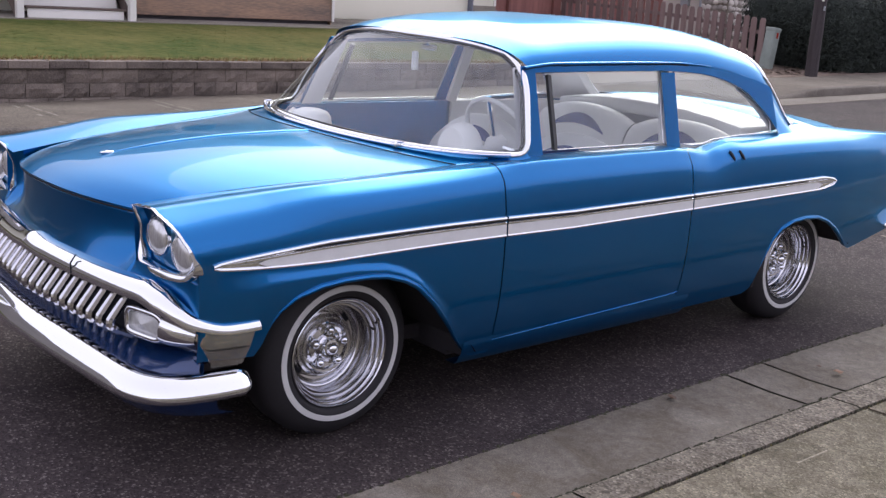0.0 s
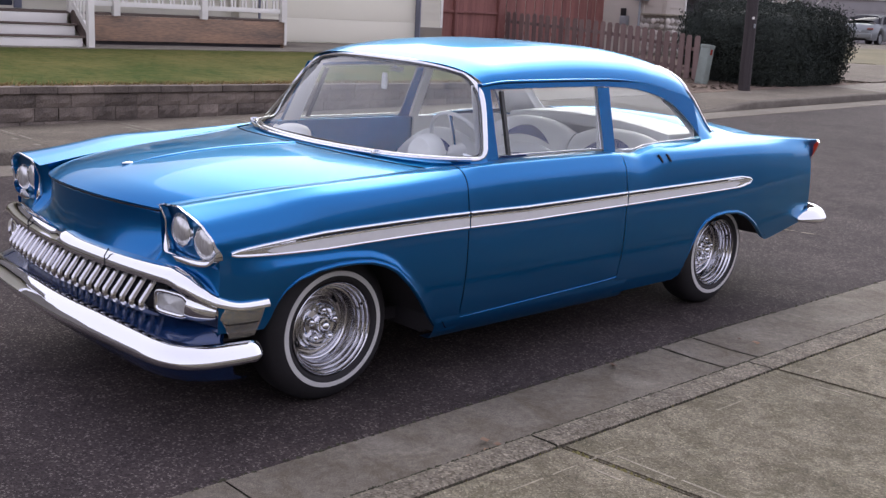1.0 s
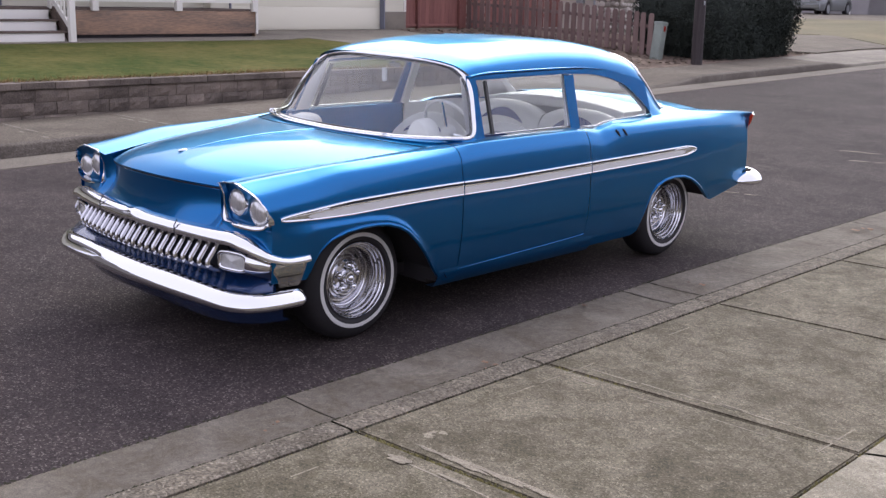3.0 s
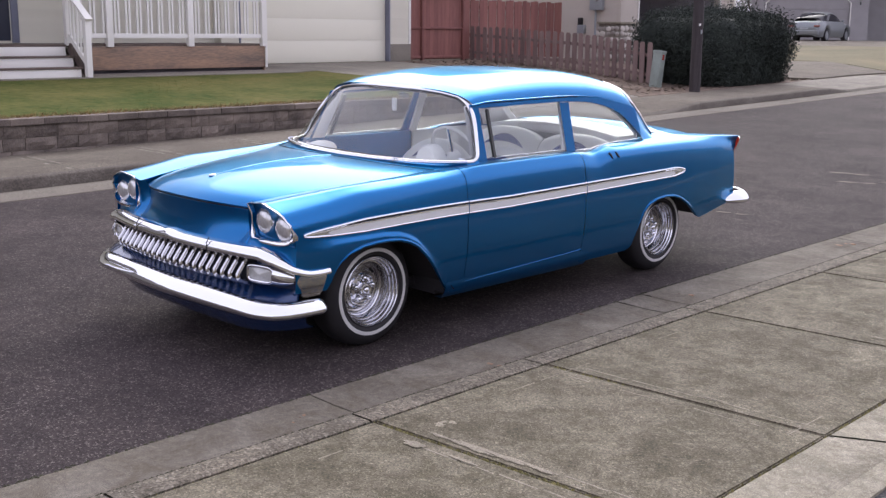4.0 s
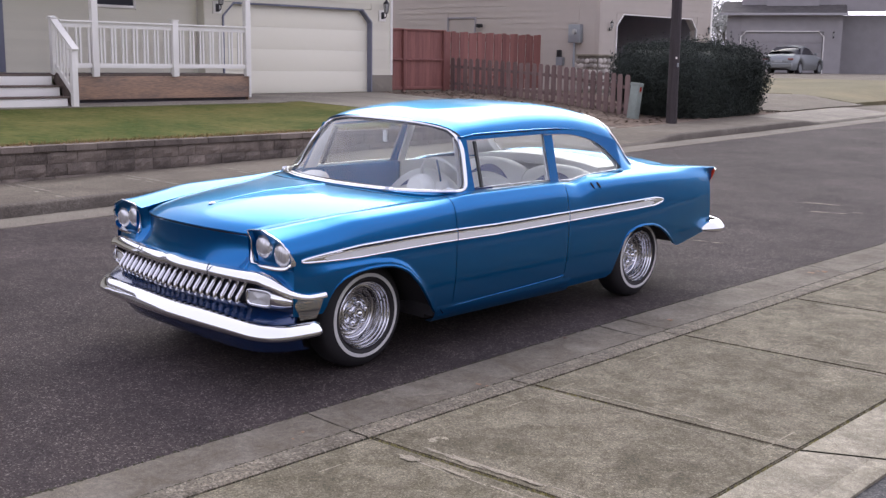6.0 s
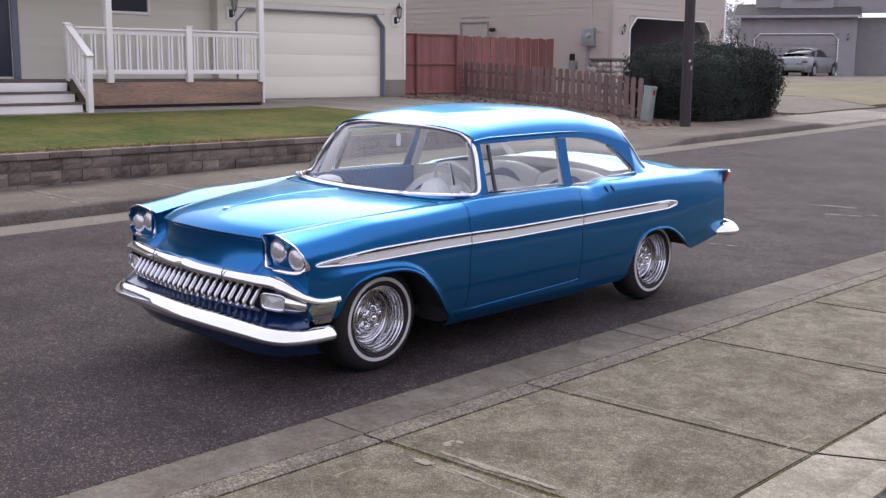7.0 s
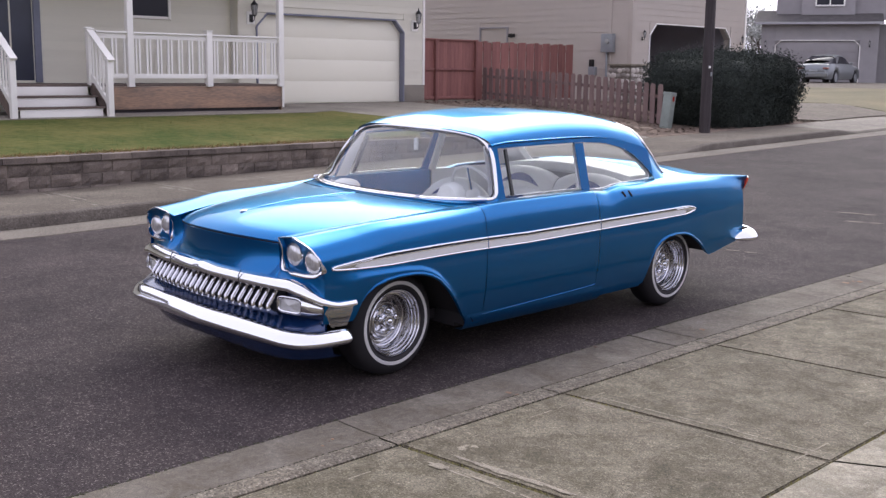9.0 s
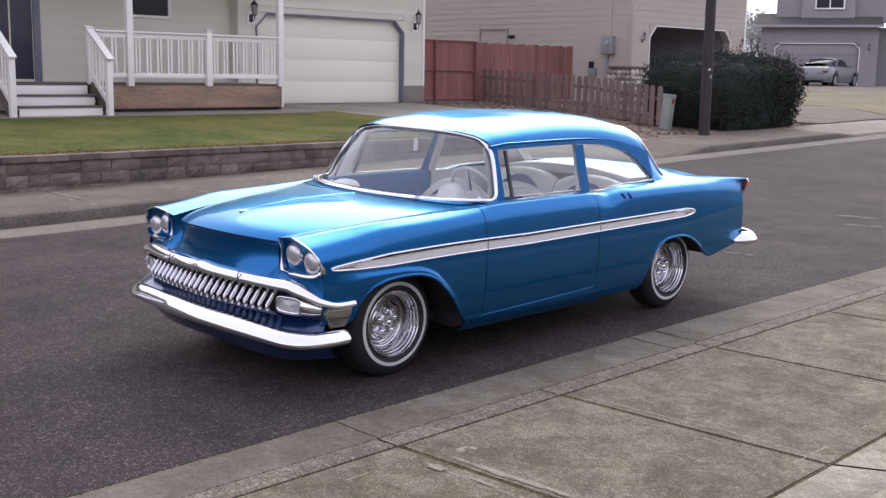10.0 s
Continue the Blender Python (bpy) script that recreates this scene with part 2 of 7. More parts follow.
PEDESTAL = mat("pedestal_green", (0.25, 0.29, 0.26), 0.6, var=0.25, scale=6)
BLACK = mat("black_metal", (0.012, 0.012, 0.013), 0.45)
GARAGE_IN = mat("garage_drywall", (0.42, 0.4, 0.42), 0.9, var=0.2, scale=1)
FASCIA_GREY = mat("pale_grey_paint", (0.33, 0.325, 0.33), 0.6, var=0.15, scale=2)
DRY_TURF = mat("dry_turf", (0.13, 0.11, 0.056), 0.95, var=0.9, scale=0.5, fine=9, tint=((0.085, 0.08, 0.036), (0.175, 0.142, 0.075)), bump=0.4, bump_scale=30)
STRAW = mat("straw_fringe", (0.26, 0.17, 0.08), 0.85, var=0.5, scale=1.5, per_island=0.4, tint=((0.12, 0.11, 0.035), (0.36, 0.22, 0.1)))
DARK = mat("under_skirt_dark", (0.1, 0.09, 0.1), 0.9, var=0.2, scale=2)
LAMP_GLASS = mat("lamp_glass", (0.4, 0.4, 0.38), 0.15)
ROOF_SHINGLE = mat("shingles", (0.075, 0.068, 0.065), 0.95, var=0.5, scale=3, fine=40, per_object=0.15)
STONE = mat("river_stone", (0.3, 0.27, 0.24), 0.8, var=0.4, scale=6, per_object=0.5, tint=((0.24, 0.215, 0.19), (0.62, 0.57, 0.51)))
LEAF_BUSH = mat("laurel_leaf", (0.036, 0.044, 0.038), 0.65, var=0.4, scale=2, per_island=0.25, spec=0.08, tint=((0.03, 0.036, 0.034), (0.054, 0.064, 0.052)))
# leaf colour lightened to paint distance haze over the far crowns
LEAF_HAZED = mat("tree_haze_leaf", (0.4, 0.41, 0.39), 0.8, var=0.3, scale=1, per_island=0.3)
BARK_TREE = mat("tree_bark", (0.09, 0.075, 0.06), 0.9, var=0.4, scale=4)
PLAIN_WALL = mat("plain_wall", (0.28, 0.26, 0.24), 0.85, var=0.2, scale=0.6)
DEAD_LEAF = mat("dead_leaf", (0.15, 0.09, 0.055), 0.8, per_island=0.4)
WINDOW_DARK = mat("window_glass_dark", (0.03, 0.03, 0.036), 0.08, spec=0.15)
SILVER = mat("silver_paint", (0.18, 0.195, 0.2), 0.35, 0.5, coat=0.6)
RED_LENS = mat("red_lens", (0.35, 0.03, 0.02), 0.15, coat=0.5)

# car
PAINT = mat("blue_metallic_paint", (0.001, 0.121, 0.35), 0.29, 0.88, coat=0.7, coat_rough=0.02)
PAINT.node_tree.nodes["Principled BSDF"].inputs["Coat IOR"].default_value = 1.42
PAINT.node_tree.nodes["Principled BSDF"].inputs["Specular Tint"].default_value = (0.5, 0.9, 1.0, 1)
# darker copy of the body blue, shade painted in for the low front panels
PAINT_SHADED = mat("shaded_blue_paint", (0.006, 0.03, 0.11), 0.22, 0.4, coat=1.0, coat_rough=0.03)
CHROME = mat("chrome", (0.77, 0.78, 0.8), 0.04, 1.0)
CHROME_SOFT = mat("satin_chrome", (0.62, 0.62, 0.62), 0.22, 1.0)
INSERT = mat("silver_insert", (0.82, 0.82, 0.83), 0.4, 0.1, var=0.06, scale=20)
RUBBER = mat("tyre_rubber", (0.017, 0.0155, 0.018), 0.75, var=0.3, scale=10)
WHITEWALL = mat("whitewall", (0.62, 0.61, 0.6), 0.6, var=0.06, scale=15)
UPHOLSTERY = mat("white_upholstery", (0.9, 0.89, 0.85), 0.5, var=0.08, scale=6, fine=120, bump=0.1)
UPH_BLUE = mat("blue_upholstery", (0.015, 0.035, 0.16), 0.55, var=0.2, scale=10)
UNDER = mat("underbody_black", (0.036, 0.033, 0.038), 0.85, var=0.3, scale=5)
GAP = mat("panel_gap_black", (0.004, 0.006, 0.012), 0.8)
CAR_GLASS = glass_mat("car_glass", (0.95, 0.98, 0.97), 0.0, 0.98)
LENS_GLASS = mat("headlamp_lens", (0.74, 0.73, 0.7), 0.2, 0.6, var=0.5, scale=30, fine=160, stretch=(4, 1, 0.5), coat=1.0)
CHROME_WHEEL = mat("wheel_chrome", (0.62, 0.62, 0.64), 0.11, 1.0)
LENS_PARK = mat("park_lamp_lens", (0.5, 0.5, 0.49), 0.2, 0.1, var=0.2, scale=40, coat=1.0)
DULL_RED = mat("dull_red_lens", (0.2, 0.07, 0.06), 0.3, coat=0.5)
TAIL_RED = mat("tail_lens", (0.5, 0.05, 0.025), 0.15, coat=1.0)


# ---- mesh helpers ----
def part(name, bm, material, parent=None, label="", sharp=40, smooth=True):
    """Links a bmesh as one mesh object, under parent if given."""
    me = bpy.data.meshes.new(name)
    bm.normal_update()
    bm.to_mesh(me)
    bm.free()
    me.materials.append(material)
    if smooth:
        me.polygons.foreach_set("use_smooth", [True] * len(me.polygons))
        me.set_sharp_from_angle(angle=radians(sharp))
    ob = new(name, me)
    if parent:
        ob.parent = parent
    if label:
        tagged(ob, label=label)
    return ob


def thing(name, label, category, group="", at=(0, 0, 0)):
    ob = new(name)
    ob.location = at
    ob.empty_display_size = 0.1
    return tagged(ob, label, category, group)


def structure(ob, label=""):
    return tagged(ob, label=label, kind="structure")


def box(bm, x0, x1, y0, y1, z0, z1, bevel=0.0):
    vs = [bm.verts.new((x, y, z)) for x in (x0, x1) for y in (y0, y1) for z in (z0, z1)]
    fs = [(0, 1, 3, 2), (4, 6, 7, 5), (0, 4, 5, 1), (2, 3, 7, 6), (0, 2, 6, 4), (1, 5, 7, 3)]
    faces = [bm.faces.new([vs[i] for i in f]) for f in fs]
    if bevel:
        bmesh.ops.bevel(bm, geom=list({e for f in faces for e in f.edges}), offset=bevel, segments=2, affect="EDGES", profile=0.6)
    return vs


def box_bm(x0, x1, y0, y1, z0, z1, bevel=0.0):
    bm = bmesh.new()
    box(bm, x0, x1, y0, y1, z0, z1, bevel)
    return bm


def grid(bm, rows, closed_u=False, closed_v=False, flip=False):
    """Faces between rows of points."""
    vr = [[bm.verts.new(p) for p in r] for r in rows]
    n, k = len(vr), len(vr[0])
    for i in range(n if closed_v else n - 1):
        for j in range(k if closed_u else k - 1):
            a, b, c, d = vr[i][j], vr[i][(j + 1) % k], vr[(i + 1) % n][(j + 1) % k], vr[(i + 1) % n][j]
            if len({a, b, c, d}) == 4:
                bm.faces.new((a, d, c, b) if flip else (a, b, c, d))
    return vr


def lathe(profile, axis="x", seg=48, bm=None, centre=(0, 0, 0)):
    """Turns (radius, along) pairs round an axis."""
    bm = bm or bmesh.new()
    rows = []
    for r, a in profile:
        row = []
        for k in range(seg):
            c, s = r * math.cos(k * math.tau / seg), r * math.sin(k * math.tau / seg)
            p = {"x": (a, c, s), "y": (c, a, s), "z": (c, s, a)}[axis]
            row.append((p[0] + centre[0], p[1] + centre[1], p[2] + centre[2]))
        rows.append(row)
    grid(bm, rows, closed_u=True)
    return bm


def sweep(path, section, closed=False, bm=None, up=(0, 0, 1), scale=None, cap=True):
    """Sweeps a closed section of (side, up) pairs along a path."""
    bm = bm or bmesh.new()
    pts = [Vector(p) for p in path]
    n = len(pts)
    rows = []
    for i, p in enumerate(pts):
        a = pts[(i - 1) % n] if closed or i else pts[0]
        b = pts[(i + 1) % n] if closed or i < n - 1 else pts[-1]
        t = (b - a).normalized()
        u = Vector(up[i]) if isinstance(up, list) else Vector(up)
        side = t.cross(u).normalized()
        v = side.cross(t)
        k = scale[i] if scale else 1.0
        rows.append([p + side * (s * k) + v * (h * k) for s, h in section])
    vr = grid(bm, rows, closed_u=True, closed_v=closed)
    if cap and not closed:
        for r in (vr[0], vr[-1]):
            try:
                bm.faces.new(r)
            except ValueError:
                pass
    bmesh.ops.recalc_face_normals(bm, faces=bm.faces)
    return bm


def ring_section(r, k=8, sx=1.0, sy=1.0):
    return [(sx * r * math.cos(i * math.tau / k), sy * r * math.sin(i * math.tau / k)) for i in range(k)]


def spline(table, t):
    """Cubic Hermite through (t, value) knots, with limited slopes."""
    k = [a for a, _ in table]
    v = [b for _, b in table]
    if t <= k[0]:
        return v[0]
    if t >= k[-1]:
        return v[-1]
    i = max(j for j in range(len(k) - 1) if k[j] <= t)

    def slope(j):
        if j == 0 or j == len(k) - 1:
            a, b = (0, 1) if j == 0 else (len(k) - 2, len(k) - 1)
            return (v[b] - v[a]) / (k[b] - k[a])
        d0, d1 = (v[j] - v[j - 1]) / (k[j] - k[j - 1]), (v[j + 1] - v[j]) / (k[j + 1] - k[j])
        return 0.0 if d0 * d1 <= 0 else 2 * d0 * d1 / (d0 + d1)
    h = k[i + 1] - k[i]
    s = (t - k[i]) / h
    m0, m1 = slope(i) * h, slope(i + 1) * h
    return (2 * s**3 - 3 * s**2 + 1) * v[i] + (s**3 - 2 * s**2 + s) * m0 + (-2 * s**3 + 3 * s**2) * v[i + 1] + (s**3 - s**2) * m1


def curve3(points, n, closed=False):
    """A Catmull-Rom path through 3D points, n steps a piece."""
    P = [Vector(p) for p in points]
    out = []
    m = len(P)
    for i in range(m if closed else m - 1):
        if closed:
            a, b, c, d = P[(i - 1) % m], P[i], P[(i + 1) % m], P[(i + 2) % m]
        else:
            a, b, c, d = P[max(i - 1, 0)], P[i], P[i + 1], P[min(i + 2, m - 1)]
        for s in range(n):
            t = s / n
            out.append(0.5 * (2 * b + (c - a) * t + (2 * a - 5 * b + 4 * c - d) * t * t + (3 * b - a - 3 * c + d) * t**3))
    if not closed:
        out.append(P[-1])
    return out


def lerp_table(x, xs, ys):
    return float(np.interp(x, xs, ys))


# ---- ground ----
def far_z(y):
    """Height of the far side of the street."""
    return 0.017 * min(max(0.0, y - 1.0), 26.0)


def road_z(x, y):
    return far_z(y) * min(max((1.0 - x) / 5.0, 0.0), 1.0)


LAWN_END, WALL_X = 11.0, -8.42


def yard_z(x, y):
    """Height of the far yards behind the pavement."""
    lawn = lerp_table(x, [-40, -16, -13.5, -8.6], [1.0, 0.93, 0.86, 0.62])
    ramp = lerp_table(x, [-40, -16, -11.4, -10.2, -8.2], [1.1, 0.97, 0.82, 0.69, 0.15 + far_z(y)])
    low = lerp_table(x, [-40, -16, -12.5, -10.2, -9.2, -8.2], [1.1, 0.97, 0.76, 0.52, 0.45, 0.15 + far_z(y)])
    b = min(max((y - 16.9) / 1.2, 0.0), 1.0)
    ramp = ramp * (1 - b) + min(low, ramp) * b
    hill = lerp_table(y, [18, 24, 29, 46, 60, 120], [0.42, 0.55, 0.86, 1.36, 1.42, 1.6])
    s = min(max((y - LAWN_END) / 0.3, 0.0), 1.0)
    z = lawn * (1 - s) + ramp * s
    k = min(max((y - 19.5) / 4.0, 0.0), 1.0)
    near = min(max((-8.2 - x) / 2.0, 0.0), 1.0)
    up = max(hill, ramp) if x < -10 else hill
    return z * (1 - k) + k * (up * near + (0.15 + far_z(y)) * (1 - near))


def ground_z(x, y):
    if x < -8.6:
        return yard_z(x, y) - 0.05
    if x > 3.6:
        return 0.0
    return road_z(x, y) - 0.06


xs = [-900, -400, -150, -80, -50, -40, -32, -26, -22, -19] + [-17 + 0.75 * i for i in range(12)] + [-8.65, -8.55, -6, -3, 0, 2, 3.5, 3.7, 8, 20, 60, 200, 900]
ys = [-900, -200, -60, -25, -12, -6, -3, 0, 3, 6, 9, 10.8, 11.0, 11.3, 12, 14, 16, 18, 19.5, 21, 23.5, 26, 29, 33, 38, 44, 50, 56, 62, 80, 150, 400, 900]
bm = bmesh.new()
grid(bm, [[(x, y, ground_z(x, y)) for x in xs] for y in ys])
structure(part("ground", bm, EARTH, sharp=80), "bare brown earth under the yards")

def pan_x(y):
    """Front edge of the near gutter."""
    return 1.2 - 0.017 * min(max(y, -2.0), 2.6)


CROWN = [(-5.78, 0.0), (-4.2, 0.034), (-2.4, 0.056), (-0.8, 0.035), (0.0, 0.018), (0.8, 0.0), (1.3, 0.0)]


def crown(x):
    return spline(CROWN, x)


# asphalt road, crowned
bm = bmesh.new()
rys = [-60, -30, -15, -8] + [-6 + i for i in range(30)] + [26, 30, 36, 44, 54, 70, 110]
rows = []
for y in rys:
    xr = pan_x(y) + 0.01
    xl = -5.78
    rows.append([(xr + (xl - xr) * k / 28, y, road_z(xr + (xl - xr) * k / 28, y) + crown(xr + (xl - xr) * k / 28) - 0.002) for k in range(29)])
grid(bm, rows, flip=True)
structure(part("road", bm, ASPHALT, sharp=80), "dark grey worn asphalt road with pale grit")


def strip(name, section, y0, y1, material, label, step=0.5, kind="structure", parent=None):
    """A band along the street: section(y) gives its (x, z) line."""
    n = max(2, int((y1 - y0) / step))
    bm = bmesh.new()
    grid(bm, [[(x, y, z) for x, z in section(y)] for y in [y0 + (y1 - y0) * i / n for i in range(n + 1)]])
    bmesh.ops.recalc_face_normals(bm, faces=bm.faces)
    ob = part(name, bm, material, parent, label, sharp=50)
    if kind:
        tagged(ob, kind=kind)
    return ob


KERB_X = 1.644  # foot of the near kerb


def near_x(x0, y):
    return x0 - 0.006 * y


# near side: dark joint bed, gutter pan, kerb stones, walk slabs, pale edging, rough asphalt drive
strip("joint_bed", lambda y: [(pan_x(y) + 0.005, -0.03), (KERB_X, -0.005), (near_x(1.85, y), 0.034), (near_x(3.75, y), 0.034)], -14, 24, JOINT, "dark dirt and moss in the paving joints")
gutter = structure(new("gutter"), "smooth grey concrete gutter pan")
pan_joints = [-14, -11, -8.2, -5.6, -3.2, -0.8, 1.87, 2.17, 5.2, 8.2, 11.2, 14.2, 17.2, 20.5, 24]
for a, b in zip(pan_joints, pan_joints[1:]):
    strip("gutter_slab", lambda y: [(pan_x(y), -0.06), (pan_x(y) + 0.002, 0.004), (pan_x(y) + 0.015, 0.007), ((pan_x(y) + KERB_X) / 2, 0.0), (KERB_X - 0.022, 0.004), (KERB_X - 0.012, 0.003), (KERB_X - 0.01, -0.05)],
          a + (0.004 if a == -0.8 else 0.01), b - (0.004 if b == -0.8 else 0.008), CONCRETE_PAN, "", kind="", parent=gutter)
kerb = structure(new("kerb"), "low mountable kerb of exposed aggregate concrete")
walk_joints = [-13.2, -11.5, -9.8, -8.1, -6.4, -4.7, -3.4, -2.15, -0.9, 0.325, 1.92, 3.56, 5.25, 7.1, 8.8, 10.5, 12.2, 13.9, 15.6, 17.3, 19.0, 21, 23]
for a, b in zip(walk_joints, walk_joints[1:]):
    strip("kerb_stone", lambda y: [(KERB_X + 0.004, -0.02), (KERB_X + 0.006, 0.03), (KERB_X + 0.012, 0.046), (KERB_X + 0.022, 0.0515), (1.788, 0.053), (1.798, 0.049), (1.8, 0.01)],
          a + 0.006 - 0.008, b - 0.006 - 0.008, CONCRETE_KERB, "", kind="", parent=kerb)
pavement = structure(new("pavement"), "weathered concrete pavement slabs with dark joints")
edging = structure(new("edging"), "pale concrete edging strip beside the pavement")
for a, b in zip(walk_joints, walk_joints[1:]):
    bm = bmesh.new()
    x0, x1 = 1.815, 3.338
    pts = []
    for x, y in ((x0, a), (x1, a + 0.07), (x1, b + 0.07), (x0, b)):
        cx, cy = (x0 + x1) / 2, (a + b) / 2
        pts.append((x, y, 0.009 if y < cy else -0.009))
    top = [bm.verts.new((x if x < 2.5 else near_x(x, y), y + k, 0.052)) for x, y, k in pts]
    low = [bm.verts.new((v.co.x, v.co.y, 0.0)) for v in top]
    bm.faces.new(top)
    for i in range(4):
        bm.faces.new((top[i], low[i], low[(i + 1) % 4], top[(i + 1) % 4]))
    bmesh.ops.recalc_face_normals(bm, faces=bm.faces)
    bmesh.ops.bevel(bm, geom=[e for e in bm.edges if all(v.co.z > 0.04 for v in e.verts)], offset=0.007, segments=2, affect="EDGES")
    part("slab", bm, CONCRETE, pavement)
for a, b in zip(walk_joints, walk_joints[1:]):
    bm = bmesh.new()
    line = ((3.35, 0.0), (3.352, 0.05), (3.36, 0.056), (3.636, 0.0565), (3.64, 0.0535), (3.644, 0.0565), (3.735, 0.055), (3.75, 0.049), (3.752, 0.0))
    rows = []
    for i in range(5):
        row = []
        for x, z in line:
            y = a + 0.012 + (b - a - 0.024) * i / 4 + 0.07 + 0.5 * (x - 3.35)
            row.append((near_x(x, y), y, z))
        rows.append(row)
    grid(bm, rows)
    bmesh.ops.recalc_face_normals(bm, faces=bm.faces)
    part("edging_slab", bm, CONCRETE_LIGHT, edging, sharp=50)
strip("drive", lambda y: [(near_x(3.74, y), 0.035), (6.0, 0.04), (11.0, 0.05)], -12, 24, ASPHALT_NEAR, "coarse grey asphalt drive", step=2)

# pale trowel lines near the slab joints, broken up
rng = random.Random(5)
bm = bmesh.new()
for j in walk_joints[6:13]:
    for off in (-0.085, 0.085):
        x = 1.98 + rng.random() * 0.1
        while x < 3.22:
            ln = 0.05 + 0.22 * rng.random()
            if rng.random() < 0.62:
                w = 0.0025 + 0.0035 * rng.random()
                y = j + off + 0.047 * (x - 1.85) + rng.uniform(-0.003, 0.003)
                box(bm, near_x(x, j), near_x(min(x + ln, 3.24), j), y - w, y + w, 0.05, 0.0534)
            x += ln + 0.02
    for xo in (1.97, 3.22):
        y = j + 0.1
        while y < j + 1.4:
            ln = 0.05 + 0.2 * rng.random()
            if rng.random() < 0.28:
                box(bm, near_x(xo, y) - 0.004, near_x(xo, y) + 0.003, y, y + ln, 0.05, 0.0534)
            y += ln + 0.05
tagged(part("trowel_marks", bm, TROWEL, pavement), kind="stuff")

# moss in the nearer joints, pale scuffs on the slabs and on the road
bm = bmesh.new()


def tuft(x, y, z, r, h):
    ring = [bm.verts.new((x + r * rng.uniform(0.7, 1.3) * math.cos(a), y + r * rng.uniform(0.7, 1.3) * math.sin(a), z)) for a in [k * math.tau / 6 for k in range(6)]]
    top = bm.verts.new((x, y, z + h))
    for k in range(6):
        bm.faces.new((ring[k], ring[(k + 1) % 6], top))


for j, xa, xb, n in ((-0.9, 1.87, 3.3, 190), (0.325, 1.87, 2.3, 40), (-2.15, 1.87, 3.3, 120), (-3.4, 1.87, 3.3, 120)):
    for _ in range(n):
        x = xa + (xb - xa) * rng.random() ** 1.3
        tuft(near_x(x, j), j + 0.047 * (x - 1.85) + rng.gauss(0, 0.005), 0.043, rng.uniform(0.006, 0.014), rng.uniform(0.007, 0.015))
for _ in range(260):
    y = rng.uniform(-3.0, 1.6)
    tuft(near_x(3.345, y) + rng.gauss(0, 0.004), y, 0.042, rng.uniform(0.005, 0.013), rng.uniform(0.006, 0.016))
for _ in range(120):
    y = rng.uniform(-3.0, 3.0)
    tuft(1.81 + rng.gauss(0, 0.003), y, 0.042, rng.uniform(0.004, 0.008), rng.uniform(0.005, 0.012))
tagged(part("joint_moss", bm, MOSS, pavement, smooth=False), kind="stuff")
# dirt gathered along the foot and the back of the kerb and at the road's edge, painted shade on its lip
bm = bmesh.new()
for _ in range(900):
    y = rng.uniform(-4.0, 9.0)
    tuft(KERB_X - abs(rng.gauss(0, 0.02)) + 0.004, y, 0.002, rng.uniform(0.006, 0.016), rng.uniform(0.007, 0.016))
# dark tufts on the kerb lip draw the shade line of its edge
for _ in range(2200):
    y = rng.uniform(-4.0, 9.0)
    tuft(KERB_X + 0.013 + rng.gauss(0, 0.003), y, 0.044, rng.uniform(0.005, 0.012), rng.uniform(0.004, 0.009))
for _ in range(420):
    y = rng.uniform(-4.0, 9.0)
    tuft(1.807 + rng.gauss(0, 0.004), y, 0.045, rng.uniform(0.005, 0.011), rng.uniform(0.004, 0.01))
for _ in range(500):
    y = rng.uniform(-4.0, 9.0)
    tuft(pan_x(y) + rng.gauss(0, 0.007), y, 0.004, rng.uniform(0.004, 0.013), rng.uniform(0.005, 0.009))
tagged(part("joint_dirt", bm, JOINT, gutter, smooth=False), kind="stuff")



def blot(bm, x, y, z, rx, ry, n=14, turn=0.0):
    ps = []
    for k in range(n):
        a, r = k * math.tau / n, rng.uniform(0.6, 1.15)
        u, v = rx * r * math.cos(a), ry * r * math.sin(a)
        ps.append(bm.verts.new((x + u * math.cos(turn) - v * math.sin(turn), y + u * math.sin(turn) + v * math.cos(turn), z)))
    bm.faces.new(ps)


bm = bmesh.new()
for x, y, rx, ry in ((2.05, -0.72, 0.03, 0.022), (2.07, -0.66, 0.026, 0.018), (2.04, -0.69, 0.014, 0.03), (2.16, -0.82, 0.09, 0.012), (2.34, -0.815, 0.13, 0.026), (2.52, -0.805, 0.1, 0.022), (2.7, -0.8, 0.08, 0.012), (2.14, -0.97, 0.06, 0.03), (2.42, -0.955, 0.09, 0.012), (2.75, 0.46, 0.1, 0.007), (2.9, 2.1, 0.12, 0.01), (3.1, 1.92, 0.1, 0.008)):
    blot(bm, x, y, 0.0531 + 0.0006 * len(bm.faces), rx, ry, n=22)
tagged(part("scuff", bm, TROWEL, pavement, smooth=False), kind="stuff")
bm = bmesh.new()
for x, y, rx, ry in ((-0.14, 5.53, 0.08, 0.012), (0.02, 5.58, 0.06, 0.01), (-0.6, 9.1, 0.16, 0.02), (-0.35, 9.22, 0.1, 0.015), (-0.22, 8.5, 0.14, 0.02), (-0.02, 8.64, 0.08, 0.014), (0.1, 8.9, 0.06, 0.012)):
    blot(bm, x, y, road_z(x, y) + crown(x) + 0.003, rx * 1.2, ry * 1.6, turn=0.25)
tagged(part("scuff", bm, TROWEL, bpy.data.objects["road"], smooth=False), kind="stuff")

